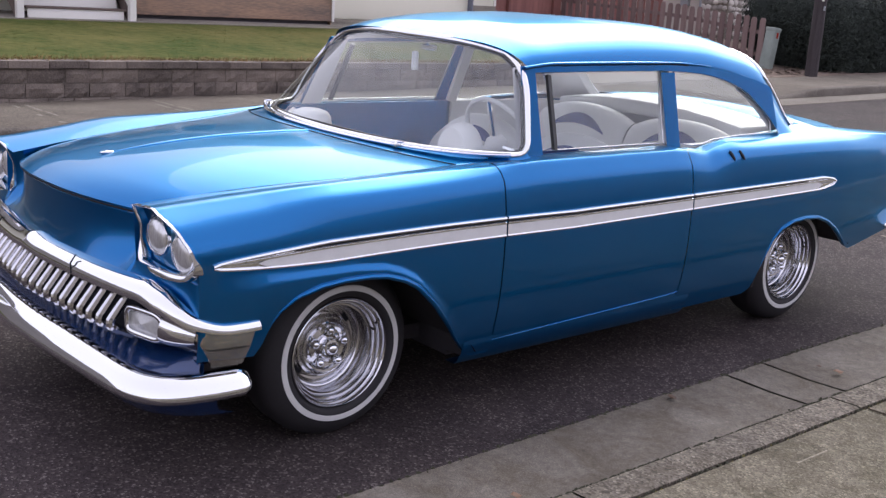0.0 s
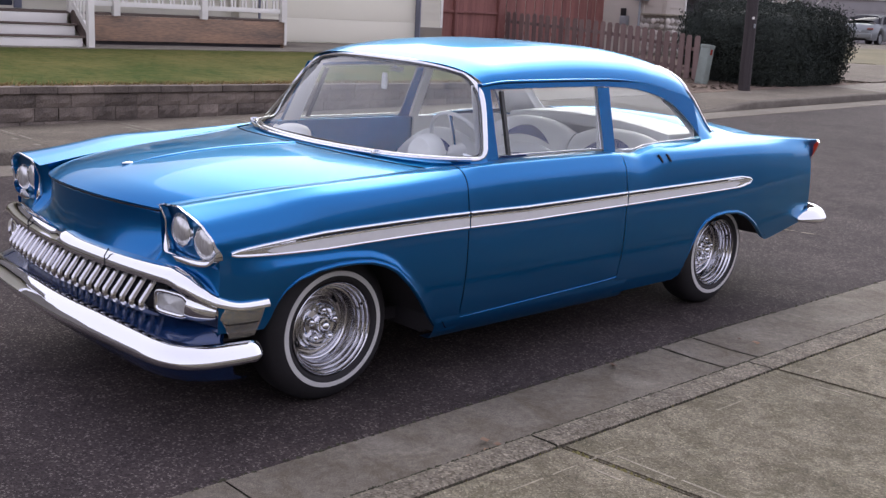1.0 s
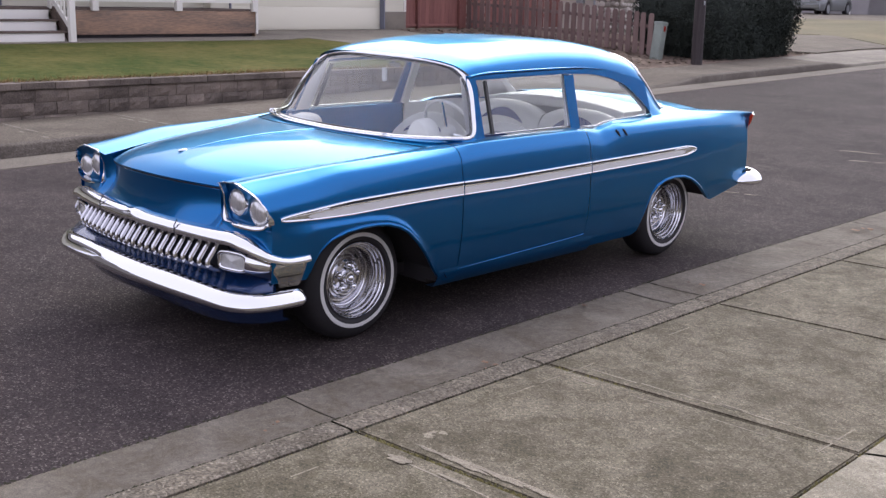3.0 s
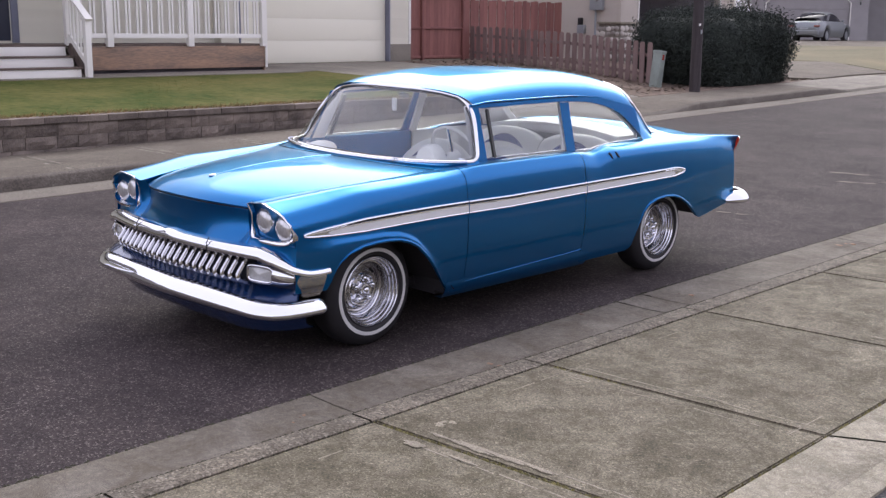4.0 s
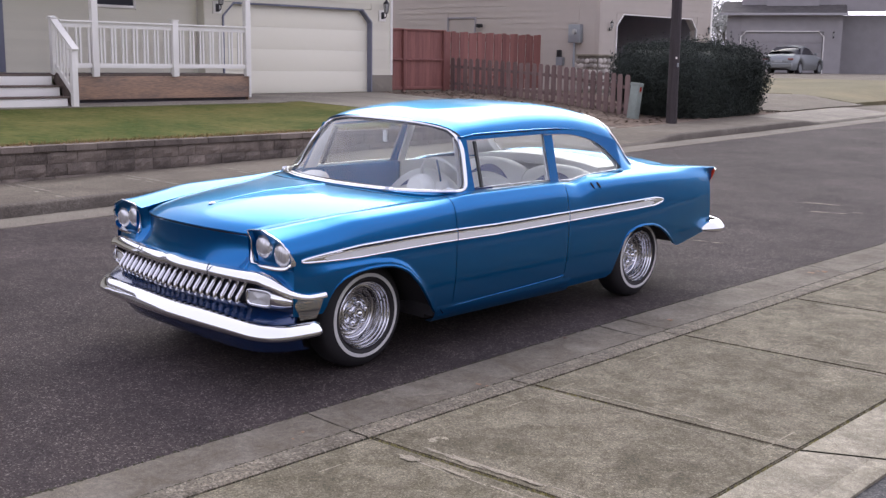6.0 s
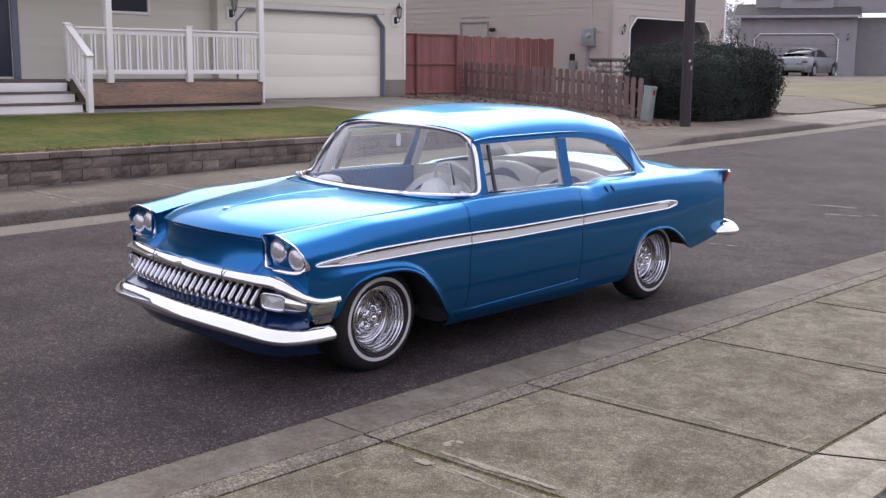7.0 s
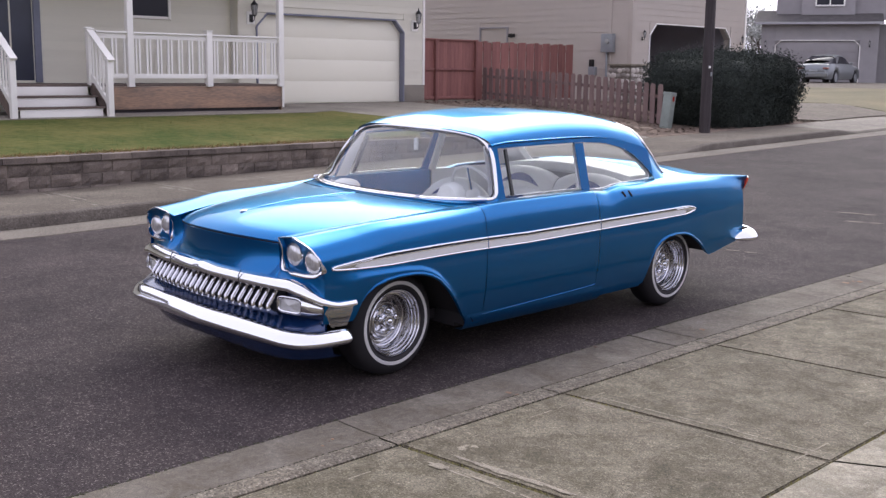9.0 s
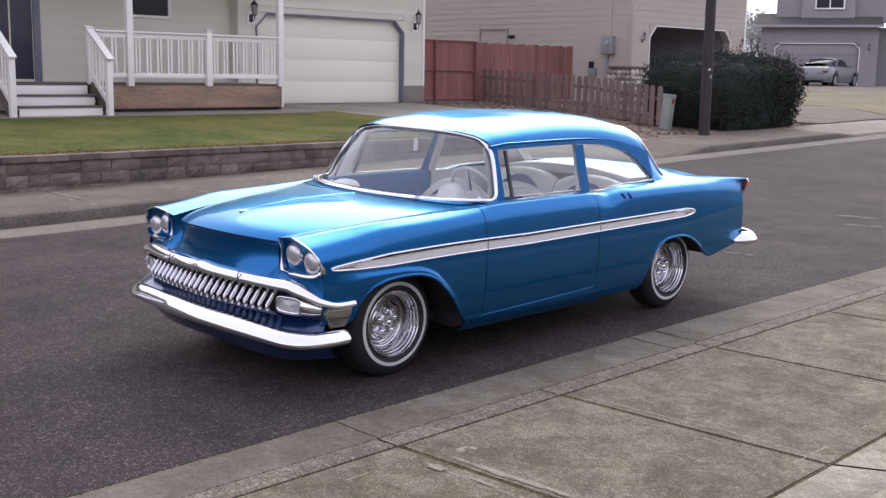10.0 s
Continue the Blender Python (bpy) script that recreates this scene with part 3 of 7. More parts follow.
# dead leaves caught in the gutter
bm = bmesh.new()
for cx, cy, n, s in ((1.605, 0.17, 8, 0.036), (1.45, 4.9, 3, 0.05), (1.5, -1.1, 3, 0.02), (1.25, 1.45, 2, 0.03), (1.42, 2.35, 2, 0.03), (1.3, 7.3, 2, 0.04)):
    for _ in range(n):
        x, y, a = cx + rng.gauss(0, 0.035), cy + rng.gauss(0, 0.06), rng.random() * 6.28
        r, t = s * (0.35 + 0.5 * rng.random()), rng.uniform(0.2, 0.8)
        ps = [(x + r * math.cos(a + k), y + 0.8 * r * math.sin(a + k), 0.018 + (t * r * 0.5 if i % 2 else 0.0)) for i, k in enumerate((0, 1.0, 2.2, 3.14, 4.2, 5.3))]
        bm.faces.new([bm.verts.new(p) for p in ps])
tagged(part("dead_leaves", bm, DEAD_LEAF, smooth=False), "few curled brown dead leaves lying in the gutter", "leaves", kind="stuff")

# far side: gutter, kerb, pavement
def kerb_h(y):
    full = 0.13
    low = 0.03
    for a, b in ((10.2, 15.6), (21.5, 40)):
        if a < y < b:
            return low + (full - low) * max(0.0, 1 - min(y - a, b - y) / 1.0)
    return full


strip("gutter_far", lambda y: [(-5.76, far_z(y) - 0.03), (-5.78, far_z(y) + 0.006), (-6.48, far_z(y) - 0.005)], -40, 60, CONCRETE_GUTTER_FAR, "smooth concrete gutter pan across the street")
strip("kerb_far", lambda y: [(-6.48, far_z(y) - 0.03), (-6.49, far_z(y)), (-6.52, far_z(y) + kerb_h(y) - 0.02), (-6.55, far_z(y) + kerb_h(y)), (-6.66, far_z(y) + kerb_h(y) + 0.004)], -40, 60, CONCRETE_KERB_FAR, "dark concrete kerb across the street", step=0.25)
pavement_far = structure(new("pavement_far"), "weathered concrete pavement across the street")
for i in range(-8, 38):
    a = i * 1.52 + 0.55
    strip("slab", lambda y: [(-6.668, far_z(y) + kerb_h(y) - 0.04), (-6.67, far_z(y) + kerb_h(y) + 0.002), (-6.68, far_z(y) + kerb_h(y) + 0.006), (-8.2, far_z(y) + 0.15), (-8.41, far_z(y) + 0.15)],
          a + 0.006, a + 1.514, CONCRETE_FAR if 14 <= i <= 17 else CONCRETE_WALK_FAR, "", kind="", parent=pavement_far)
# pale worn bands where the slab edges were trowelled
rng = random.Random(17)
bm = bmesh.new()
for i in range(-3, 9):
    a = i * 1.52 + 0.55
    for off in (-0.075, 0.075):
        x = -6.72
        while x > -8.15:
            ln = rng.uniform(0.12, 0.4)
            if rng.random() < 0.75:
                w, y, x1 = rng.uniform(0.012, 0.028), a + off + rng.uniform(-0.012, 0.012), max(x - ln, -8.18)
                z0, z1 = (far_z(a) + kerb_h(a) + 0.0105 + (0.142 - kerb_h(a)) * min((-6.68 - u) / 1.52, 1.0) for u in (x, x1))
                bm.faces.new([bm.verts.new(p) for p in ((x, y - w, z0), (x, y + w, z0), (x1, y + w, z1), (x1, y - w, z1))])
            x -= ln + rng.uniform(0.02, 0.15)
tagged(part("trowel_marks", bm, CONCRETE_FAR, pavement_far, smooth=False), kind="stuff")
strip("joint_bed_far", lambda y: [(-6.665, far_z(y) + kerb_h(y) - 0.012), (-8.2, far_z(y) + 0.135), (-8.4, far_z(y) + 0.135)], -12, 34, JOINT, "dark dirt in the far paving joints")

# driveways and yard surfaces, draped on the yard
def drape(name, x0, x1, y0, y1, lift, material, label, nx=12, ny=8, skew=0.0):
    bm = bmesh.new()
    rows = []
    for i in range(ny + 1):
        y = y0 + (y1 - y0) * i / ny
        rows.append([(x0 + (x1 - x0) * k / nx, y + skew * k / nx, yard_z(x0 + (x1 - x0) * k / nx, y + skew * k / nx) + lift) for k in range(nx + 1)])
    grid(bm, rows)
    edges = bmesh.ops.extrude_edge_only(bm, edges=[e for e in bm.edges if e.is_boundary])["geom"]
    for v in [g for g in edges if isinstance(g, bmesh.types.BMVert)]:
        v.co.z -= 0.12
    bmesh.ops.recalc_face_normals(bm, faces=bm.faces)
    return structure(part(name, bm, material, sharp=40), label)


drape("driveway_1", -15.98, -8.22, 11.3, 14.0, 0.004, CONCRETE_FAR, "pale concrete driveway slab up to the garage")
drape("driveway_2", -15.98, -8.22, 14.02, 15.86, 0.004, CONCRETE_FAR, "pale concrete driveway slab beside the fence")
drape("path", -14.6, -13.62, -2, 11.33, 0.012, CONCRETE_FAR, "concrete path along the porch", nx=3, ny=20)
drape("path_end", -15.98, -13.6, 10.5, 11.32, 0.008, CONCRETE_FAR, "concrete apron between porch and driveway", nx=4, ny=8)
drape("driveway_3", -14.2, -8.3, 24.2, 29.4, 0.03, CONCRETE_WALK_FAR, "concrete driveway of the tan house")
drape("driveway_4", -29.0, -8.7, 41.0, 53.0, 0.012, CONCRETE_WALK_FAR, "brownish driveway in front of the grey house", nx=20)
drape("lawn", -13.62, -8.6, -9, 11.3, 0.0, GRASS_SOIL, "green lawn with dry patches above the retaining wall", nx=16, ny=40)
drape("lawn_far", -30, -8.6, 29.38, 41.02, 0.04, DRY_TURF, "dry yellowish lawn strip before the far driveway", nx=20, ny=20)
drape("mulch_bed", -15.9, -8.22, 15.88, 23.4, 0.005, BARK, "bark mulch bed beside the fence", nx=24, ny=16)

rng = random.Random(11)
bm = bmesh.new()
for i in range(30000):
    x, y = rng.uniform(-13.6, -8.66), rng.uniform(-2.5, 10.98)
    edge = 1.5 if x > -8.85 else 1.0
    z = yard_z(x, y)
    a, h, w = rng.random() * 6.28, rng.uniform(0.003, 0.009) * edge, rng.uniform(0.004, 0.009)
    dx, dy = math.cos(a) * w, math.sin(a) * w
    lx, ly = rng.gauss(0, 0.03), rng.gauss(0, 0.03)
    bm.faces.new([bm.verts.new(p) for p in ((x - dx, y - dy, z), (x + dx, y + dy, z), (x + lx, y + ly, z + h))])
tagged(part("grass", bm, BLADE, smooth=False), "short green lawn grass with straw-coloured patches", "grass", kind="stuff")
bm = bmesh.new()
for i in range(5200):
    x, y = -8.64 + rng.gauss(0, 0.05) - 0.25 * rng.random() ** 4, rng.uniform(-2.5, 10.98)
    z = yard_z(min(x, -8.6), y)
    a, h, w = rng.random() * 6.28, rng.uniform(0.02, 0.06), rng.uniform(0.003, 0.007)
    bm.faces.new([bm.verts.new(p) for p in ((x - math.cos(a) * w, y - math.sin(a) * w, z), (x + math.cos(a) * w, y + math.sin(a) * w, z), (x + rng.gauss(0.015, 0.025), y + rng.gauss(0, 0.025), z + h))])
tagged(part("lawn_fringe", bm, STRAW, smooth=False), "straw-coloured dry grass fringe along the wall caps", "grass", kind="stuff")
bm = bmesh.new()
for i in range(3800):
    x, y = (rng.uniform(-15.8, -8.35), rng.uniform(15.75, 20.3)) if i < 3500 else (rng.uniform(-9.3, -8.3), rng.uniform(21.6, 24.0))
    z = yard_z(x, y) + 0.012
    a, l, w = rng.random() * 6.28, rng.uniform(0.03, 0.075), rng.uniform(0.012, 0.03)
    c, s = math.cos(a), math.sin(a)
    t = rng.uniform(-0.02, 0.03)
    bm.faces.new([bm.verts.new((x + c * u - s * v, y + s * u + c * v, z + t * (u > 0) + 0.008)) for u, v in ((-l, -w), (l, -w), (l, w), (-l, w))])
tagged(part("bark_chips", bm, BARK, smooth=False), "loose reddish brown bark chips and fallen leaves", "mulch", kind="stuff")

# ---- retaining wall: three courses of split block and a cap ----
retaining_wall = thing("retaining_wall", "low retaining wall of dark split concrete blocks with caps", "wall")


def block_mesh(name, length, depth, height, rough, seed):
    r = random.Random(seed)
    bm = bmesh.new()
    ny, nz = 5, 3
    front = [[(depth / 2 + (rough * r.uniform(-1, 1) if 0 < i < ny and 0 < k < nz else -rough * 1.3), -length / 2 + length * i / ny, height * k / nz) for i in range(ny + 1)] for k in range(nz + 1)]
    vr = grid(bm, front)
    back = [bm.verts.new((-depth / 2, y, z)) for y, z in ((-length / 2, 0), (length / 2, 0), (length / 2, height), (-length / 2, height))]
    bm.faces.new((back[0], back[3], back[2], back[1]))
    bm.faces.new([*vr[-1], back[2], back[3]])
    bm.faces.new([*[row[0] for row in vr], back[3], back[0]])
    bm.faces.new([*[row[-1] for row in reversed(vr)], back[1], back[2]])
    bm.faces.new([*reversed(vr[0]), back[0], back[1]])
    bmesh.ops.recalc_face_normals(bm, faces=bm.faces)
    me = bpy.data.meshes.new(name)
    bm.to_mesh(me)
    bm.free()
    me.materials.append(BLOCK)
    return me


shapes = {}
rng = random.Random(21)
for course in range(3):
    y = -3.0 + (course % 2) * 0.19 + (0.08 if course == 2 else 0)
    while y < 11.0:
        ln = rng.choice((0.3, 0.3, 0.44, 0.44, 0.3))
        base = 0.05 + course * 0.163
        if base > far_z(y) - 0.1:
            key = (ln, rng.randrange(4))
            if key not in shapes:
                shapes[key] = block_mesh("block", ln - 0.008, 0.26, 0.158, 0.012, hash(key) % 1000)
            ob = new("block", shapes[key])
            ob.parent = retaining_wall
            ob.location = (WALL_X - 0.13 - 0.018 * course + rng.uniform(-0.006, 0.006), y + ln / 2, base)
        y += ln
y = -3.0
while y < 11.0:
    ln = 0.46
    if "cap" not in shapes:
        bm = box_bm(-0.16, 0.16, -0.227, 0.227, 0, 0.085, 0.008)
        me = bpy.data.meshes.new("cap")
        bm.to_mesh(me)
        bm.free()
        me.materials.append(BLOCK)
        shapes["cap"] = me
    ob = new("cap", shapes["cap"])
    ob.parent = retaining_wall
    ob.location = (WALL_X - 0.175 + rng.uniform(-0.005, 0.005), y + ln / 2, 0.541 + rng.uniform(-0.002, 0.002))
    y += ln
part("core", box_bm(WALL_X - 0.3, WALL_X - 0.06, -12, 11.0, 0.0, 0.538), EARTH, retaining_wall)


# ---- cream house with garage and porch ----
def boards(parent, material, axis, fixed, a0, a1, z0, z1, step, holes=(), out=1.0):
    """Lap siding: one board an object; holes are (a0, a1, z0, z1) left open. axis 'x': wall in the plane x = fixed."""
    n = int((z1 - z0) / step + 0.5)
    for i in range(n):
        za, zb = z0 + i * step, z0 + (i + 1) * step
        spans = [(a0, a1)]
        for h0, h1, hz0, hz1 in holes:
            if hz0 < zb - 0.02 and hz1 > za + 0.02:
                spans = [s for a, b in spans for s in ((a, min(b, h0)), (max(a, h1), b)) if s[1] - s[0] > 0.02]
        for a, b in spans:
            bm = bmesh.new()
            d0, d1 = 0.019 * out, 0.007 * out
            if axis == "x":
                v = [bm.verts.new(p) for p in ((fixed, a, za), (fixed + d0, a, za), (fixed + d1, a, zb), (fixed, a, zb), (fixed, b, za), (fixed + d0, b, za), (fixed + d1, b, zb), (fixed, b, zb))]
            else:
                v = [bm.verts.new(p) for p in ((a, fixed, za), (a, fixed + d0, za), (a, fixed + d1, zb), (a, fixed, zb), (b, fixed, za), (b, fixed + d0, za), (b, fixed + d1, zb), (b, fixed, zb))]
            for f in ((0, 1, 2, 3), (7, 6, 5, 4), (0, 4, 5, 1), (1, 5, 6, 2), (2, 6, 7, 3), (3, 7, 4, 0)):
                bm.faces.new([v[k] for k in f])
            bmesh.ops.recalc_face_normals(bm, faces=bm.faces)
            part("siding_board", bm, material, parent, smooth=False)


def chamfer_frame(bm, x0, x1, ya, yb, zb, zt, cut, w):
    """A door surround in a plane x = const with cut upper corners."""
    inner = [(ya, zb), (ya, zt - cut), (ya + cut, zt), (yb - cut, zt), (yb, zt - cut), (yb, zb)]
    outer = [(ya - w, zb), (ya - w, zt - cut + w * 0.41), (ya + cut - w * 0.41, zt + w), (yb - cut + w * 0.41, zt + w), (yb + w, zt - cut + w * 0.41), (yb + w, zb)]
    for (p, q), (r, s) in zip(zip(inner, inner[1:]), zip(outer, outer[1:])):
        vs = [bm.verts.new((x, *c)) for x in (x0, x1) for c in (p, q, s, r)]
        for f in ((0, 1, 2, 3), (7, 6, 5, 4), (0, 4, 5, 1), (2, 6, 7, 3), (0, 3, 7, 4), (1, 5, 6, 2)):
            bm.faces.new([vs[i] for i in f])
    bmesh.ops.recalc_face_normals(bm, faces=bm.faces)
    return bm


def corner_fill(bm, x0, x1, ya, yb, zt, cut):
    for y0, y1 in ((ya, ya + cut), (yb, yb - cut)):
        vs = [bm.verts.new((x, *c)) for x in (x0, x1) for c in ((y0, zt), (y1, zt), (y0, zt - cut))]
        for f in ((0, 1, 2), (3, 5, 4), (0, 3, 4, 1), (1, 4, 5, 2), (2, 5, 3, 0)):
            bm.faces.new([vs[i] for i in f])
    bmesh.ops.recalc_face_normals(bm, faces=bm.faces)
    return bm


house = thing("house", "cream lap-sided house with a two-car garage", "house")
GX, WX = -16.0, -16.28
# walls behind the boards
part("wall", box_bm(GX - 0.18, GX - 0.002, 10.45, 10.93, 0.9, 5.2), SIDING, house)
part("wall", box_bm(GX - 0.18, GX - 0.002, 15.71, 16.44, 0.9, 5.2), SIDING, house)
part("wall", box_bm(GX - 0.18, GX - 0.002, 10.93, 15.71, 3.125, 5.2), SIDING, house)
part("wall", box_bm(WX - 0.15, WX - 0.002, -6, 10.45, 0.9, 5.2), SIDING, house)
part("wall", box_bm(-26, GX - 0.18, 16.24, 16.44, 0.9, 5.2), SIDING, house)
part("wall", box_bm(-26, WX, -6.2, -6, 0.9, 5.2), SIDING, house)
part("foundation", box_bm(GX - 0.2, GX + 0.03, 15.697, 16.46, 0.85, 1.42, 0.01), CONCRETE_FAR, house)
for y in (10.8, 16.07):
    part("lamp_block", box_bm(GX + 0.01, GX + 0.045, y - 0.12, y + 0.12, 2.83, 3.12, 0.006), WHITE, house)
boards(house, SIDING, "x", GX, 10.46, 16.38, 1.42, 5.1, 0.168, holes=((10.95, 15.69, 0.9, 3.14),))
boards(house, SIDING, "x", WX, -6, 10.44, 1.46, 5.1, 0.172, holes=((4.2, 5.84, 0.9, 3.7), (7.86, 8.86, 2.86, 4.2)))
part("corner_trim", box_bm(GX, GX + 0.035, 16.38, 16.46, 1.42, 5.2, 0.004), WHITE, house)
bm = bmesh.new()
chamfer_frame(bm, GX - 0.112, GX + 0.05, 10.98, 15.66, 0.98, 3.08, 0.3, 0.035)
part("garage_door_frame", bm, BLUE_TRIM, house, "slate blue trim with cut corners", sharp=20)
bm = bmesh.new()
corner_fill(bm, GX - 0.06, GX + 0.024, 10.95, 15.69, 3.11, 0.33)
tagged(part("door_corners", bm, SIDING, house, sharp=20), kind="stuff")
gdoor = part("garage_door", box_bm(GX - 0.2, GX - 0.14, 10.95, 15.7, 0.97, 3.1), GARAGE_DOOR, house, "closed cream sectional garage door")
for i in range(4):
    part("door_panel", box_bm(GX - 0.139, GX - 0.115, 10.985, 15.655, 0.985 + 0.53 * i, 0.985 + 0.53 * i + 0.527, 0.003), GARAGE_DOOR, gdoor)
ent = part("entry_door", box_bm(WX - 0.05, WX - 0.03, 4.3, 5.75, 1.5, 3.66), DOOR_NAVY, house, "dark navy entry door")
part("door_leaf", box_bm(WX - 0.03, WX + 0.012, 4.34, 5.2, 1.52, 3.6, 0.008), DOOR_NAVY, ent)
part("door_leaf", box_bm(WX - 0.03, WX + 0.004, 5.24, 5.68, 1.52, 3.6, 0.008), DOOR_NAVY, ent)
part("door_jamb", box_bm(WX - 0.03, WX + 0.05, 5.7, 5.84, 1.48, 3.7, 0.006), BLUE_TRIM, ent)
part("door_jamb", box_bm(WX - 0.03, WX + 0.05, 4.2, 4.32, 1.48, 3.7, 0.006), BLUE_TRIM, ent)
win = part("window", box_bm(WX + 0.001, WX + 0.012, 7.9, 8.82, 2.9, 4.2), WINDOW_DARK, house, "dark window with white frame")
for y0, y1, z0, z1 in ((7.86, 7.92, 2.86, 4.2), (8.8, 8.86, 2.86, 4.2), (7.92, 8.8, 2.86, 2.92)):
    part("window_frame", box_bm(WX - 0.02, WX + 0.04, y0, y1, z0, z1, 0.005), WHITE, win)
bm = bmesh.new()
# ridge is out of view, raised to darken what the car reflects
for a, b in (((-14.9, 5.05), (-21, 8.8)), ((-27, 5.05), (-21, 8.8))):
    vs = [bm.verts.new((p[0], y, p[1] + dz)) for p in (a, b) for y in (-6.8, 17.0) for dz in (0, 0.14)]
    for f in ((0, 1, 3, 2), (4, 6, 7, 5), (0, 4, 5, 1), (2, 3, 7, 6), (0, 2, 6, 4), (1, 5, 7, 3)):
        bm.faces.new([vs[i] for i in f])
bmesh.ops.recalc_face_normals(bm, faces=bm.faces)
part("roof", bm, ROOF_SHINGLE, house)


def wall_lamp():
    """A black carriage lamp on a wall facing +x, its base at the origin."""
    e = thing("wall_lamp", "black carriage-style wall lamp with clear glass", "lamp", "wall lamps by the garages")
    part("backplate", box_bm(0, 0.02, -0.05, 0.05, -0.09, 0.09, 0.008), BLACK, e)
    part("arm", sweep(curve3([(0.02, 0, -0.02), (0.08, 0, -0.06), (0.14, 0, -0.02), (0.14, 0, 0.06)], 5), ring_section(0.012, 6), up=(0, 1, 0)), BLACK, e)
    bm = lathe([(0.02, 0.05), (0.05, 0.06), (0.055, 0.075)], "z", 12, centre=(0.14, 0, 0))
    part("base", bm, BLACK, e)
    part("glass", lathe([(0.045, 0.076), (0.075, 0.3)], "z", 6, centre=(0.14, 0, 0)), LAMP_GLASS, e)
    bm = bmesh.new()
    for k in range(6):
        a = k * math.tau / 6
        sweep([(0.14 + 0.047 * math.cos(a), 0.047 * math.sin(a), 0.07), (0.14 + 0.078 * math.cos(a), 0.078 * math.sin(a), 0.3)], ring_section(0.007, 4), bm=bm, up=(0, 1, 0.1))
    part("cage", bm, BLACK, e)
    part("cap", lathe([(0.09, 0.3), (0.085, 0.315), (0.03, 0.38), (0.018, 0.4), (0.014, 0.44), (0.001, 0.47)], "z", 12, centre=(0.14, 0, 0)), BLACK, e)
    return e


lamp = wall_lamp()
lamp.location = (GX + 0.047, 16.07, 2.98)
copy_thing(lamp, pose(GX + 0.047, 10.8, 2.96))

# porch
porch = thing("porch", "white-railed timber porch on a weathered wooden skirt", "porch")
PX, PZ = -14.5, 1.47
for i in range(12):
    part("deck_board", box_bm(PX - 1.7 + i * 0.142, PX - 1.7 + i * 0.142 + 0.136, 4.2, 10.6, PZ - 0.04, PZ, 0.004), DECK, porch)
part("skirt_board", box_bm(PX - 0.03, PX + 0.015, 6.35, 10.6, 0.97, PZ - 0.045, 0.006), WOOD_SKIRT, porch, "rain-stained reddish brown plywood skirt")
# dark strip added in place of the shade below the skirt board
part("shadow_gap", box_bm(PX - 0.2, PX - 0.12, 6.35, 10.6, 0.8, 0.98), DARK, porch)
part("side_skirt", box_bm(PX - 1.7, PX - 0.03, 10.57, 10.6, 0.9, PZ - 0.045), WOOD_SKIRT, porch)
part("downpipe", box_bm(PX + 0.016, PX + 0.05, 10.56, 10.61, 0.96, PZ, 0.006), WHITE, porch)
for y in (6.83, 8.66, 10.52):
    tall = y != 8.66
    part("post", box_bm(PX - 0.03, PX + 0.09, y - 0.065, y + 0.065, PZ - 0.05, 4.0 if tall else 2.56, 0.008), WHITE, porch)
    if not tall:
        part("post_cap", box_bm(PX - 0.045, PX + 0.105, y - 0.08, y + 0.08, 2.56, 2.59, 0.006), WHITE, porch)


def railing(y0, y1):
    part("top_rail", box_bm(PX - 0.05, PX + 0.08, y0, y1, 2.47, 2.505, 0.006), WHITE, porch)
    part("sub_rail", box_bm(PX - 0.005, PX + 0.035, y0, y1, 2.37, 2.469, 0.004), WHITE, porch)
    part("bottom_rail", box_bm(PX - 0.005, PX + 0.035, y0, y1, 1.59, 1.68, 0.004), WHITE, porch)
    n = int((y1 - y0) / 0.118)
    for i in range(n):
        y = y0 + (y1 - y0) * (i + 0.5 + (0.19 if i % 2 == 0 else -0.19)) / n
        part("baluster", box_bm(PX - 0.002, PX + 0.03, y - 0.018, y + 0.018, 1.66, 2.38), WHITE, porch, smooth=False)


railing(6.1, 6.765)
railing(6.895, 8.595)
railing(8.725, 10.455)
part("porch_beam", box_bm(PX - 0.04, PX + 0.1, 4.0, 10.62, 4.0, 4.25, 0.01), WHITE, porch)
part("porch_roof", box_bm(PX - 1.68, PX + 0.35, 3.2, 10.7, 4.254, 4.4, 0.01), WHITE, porch)
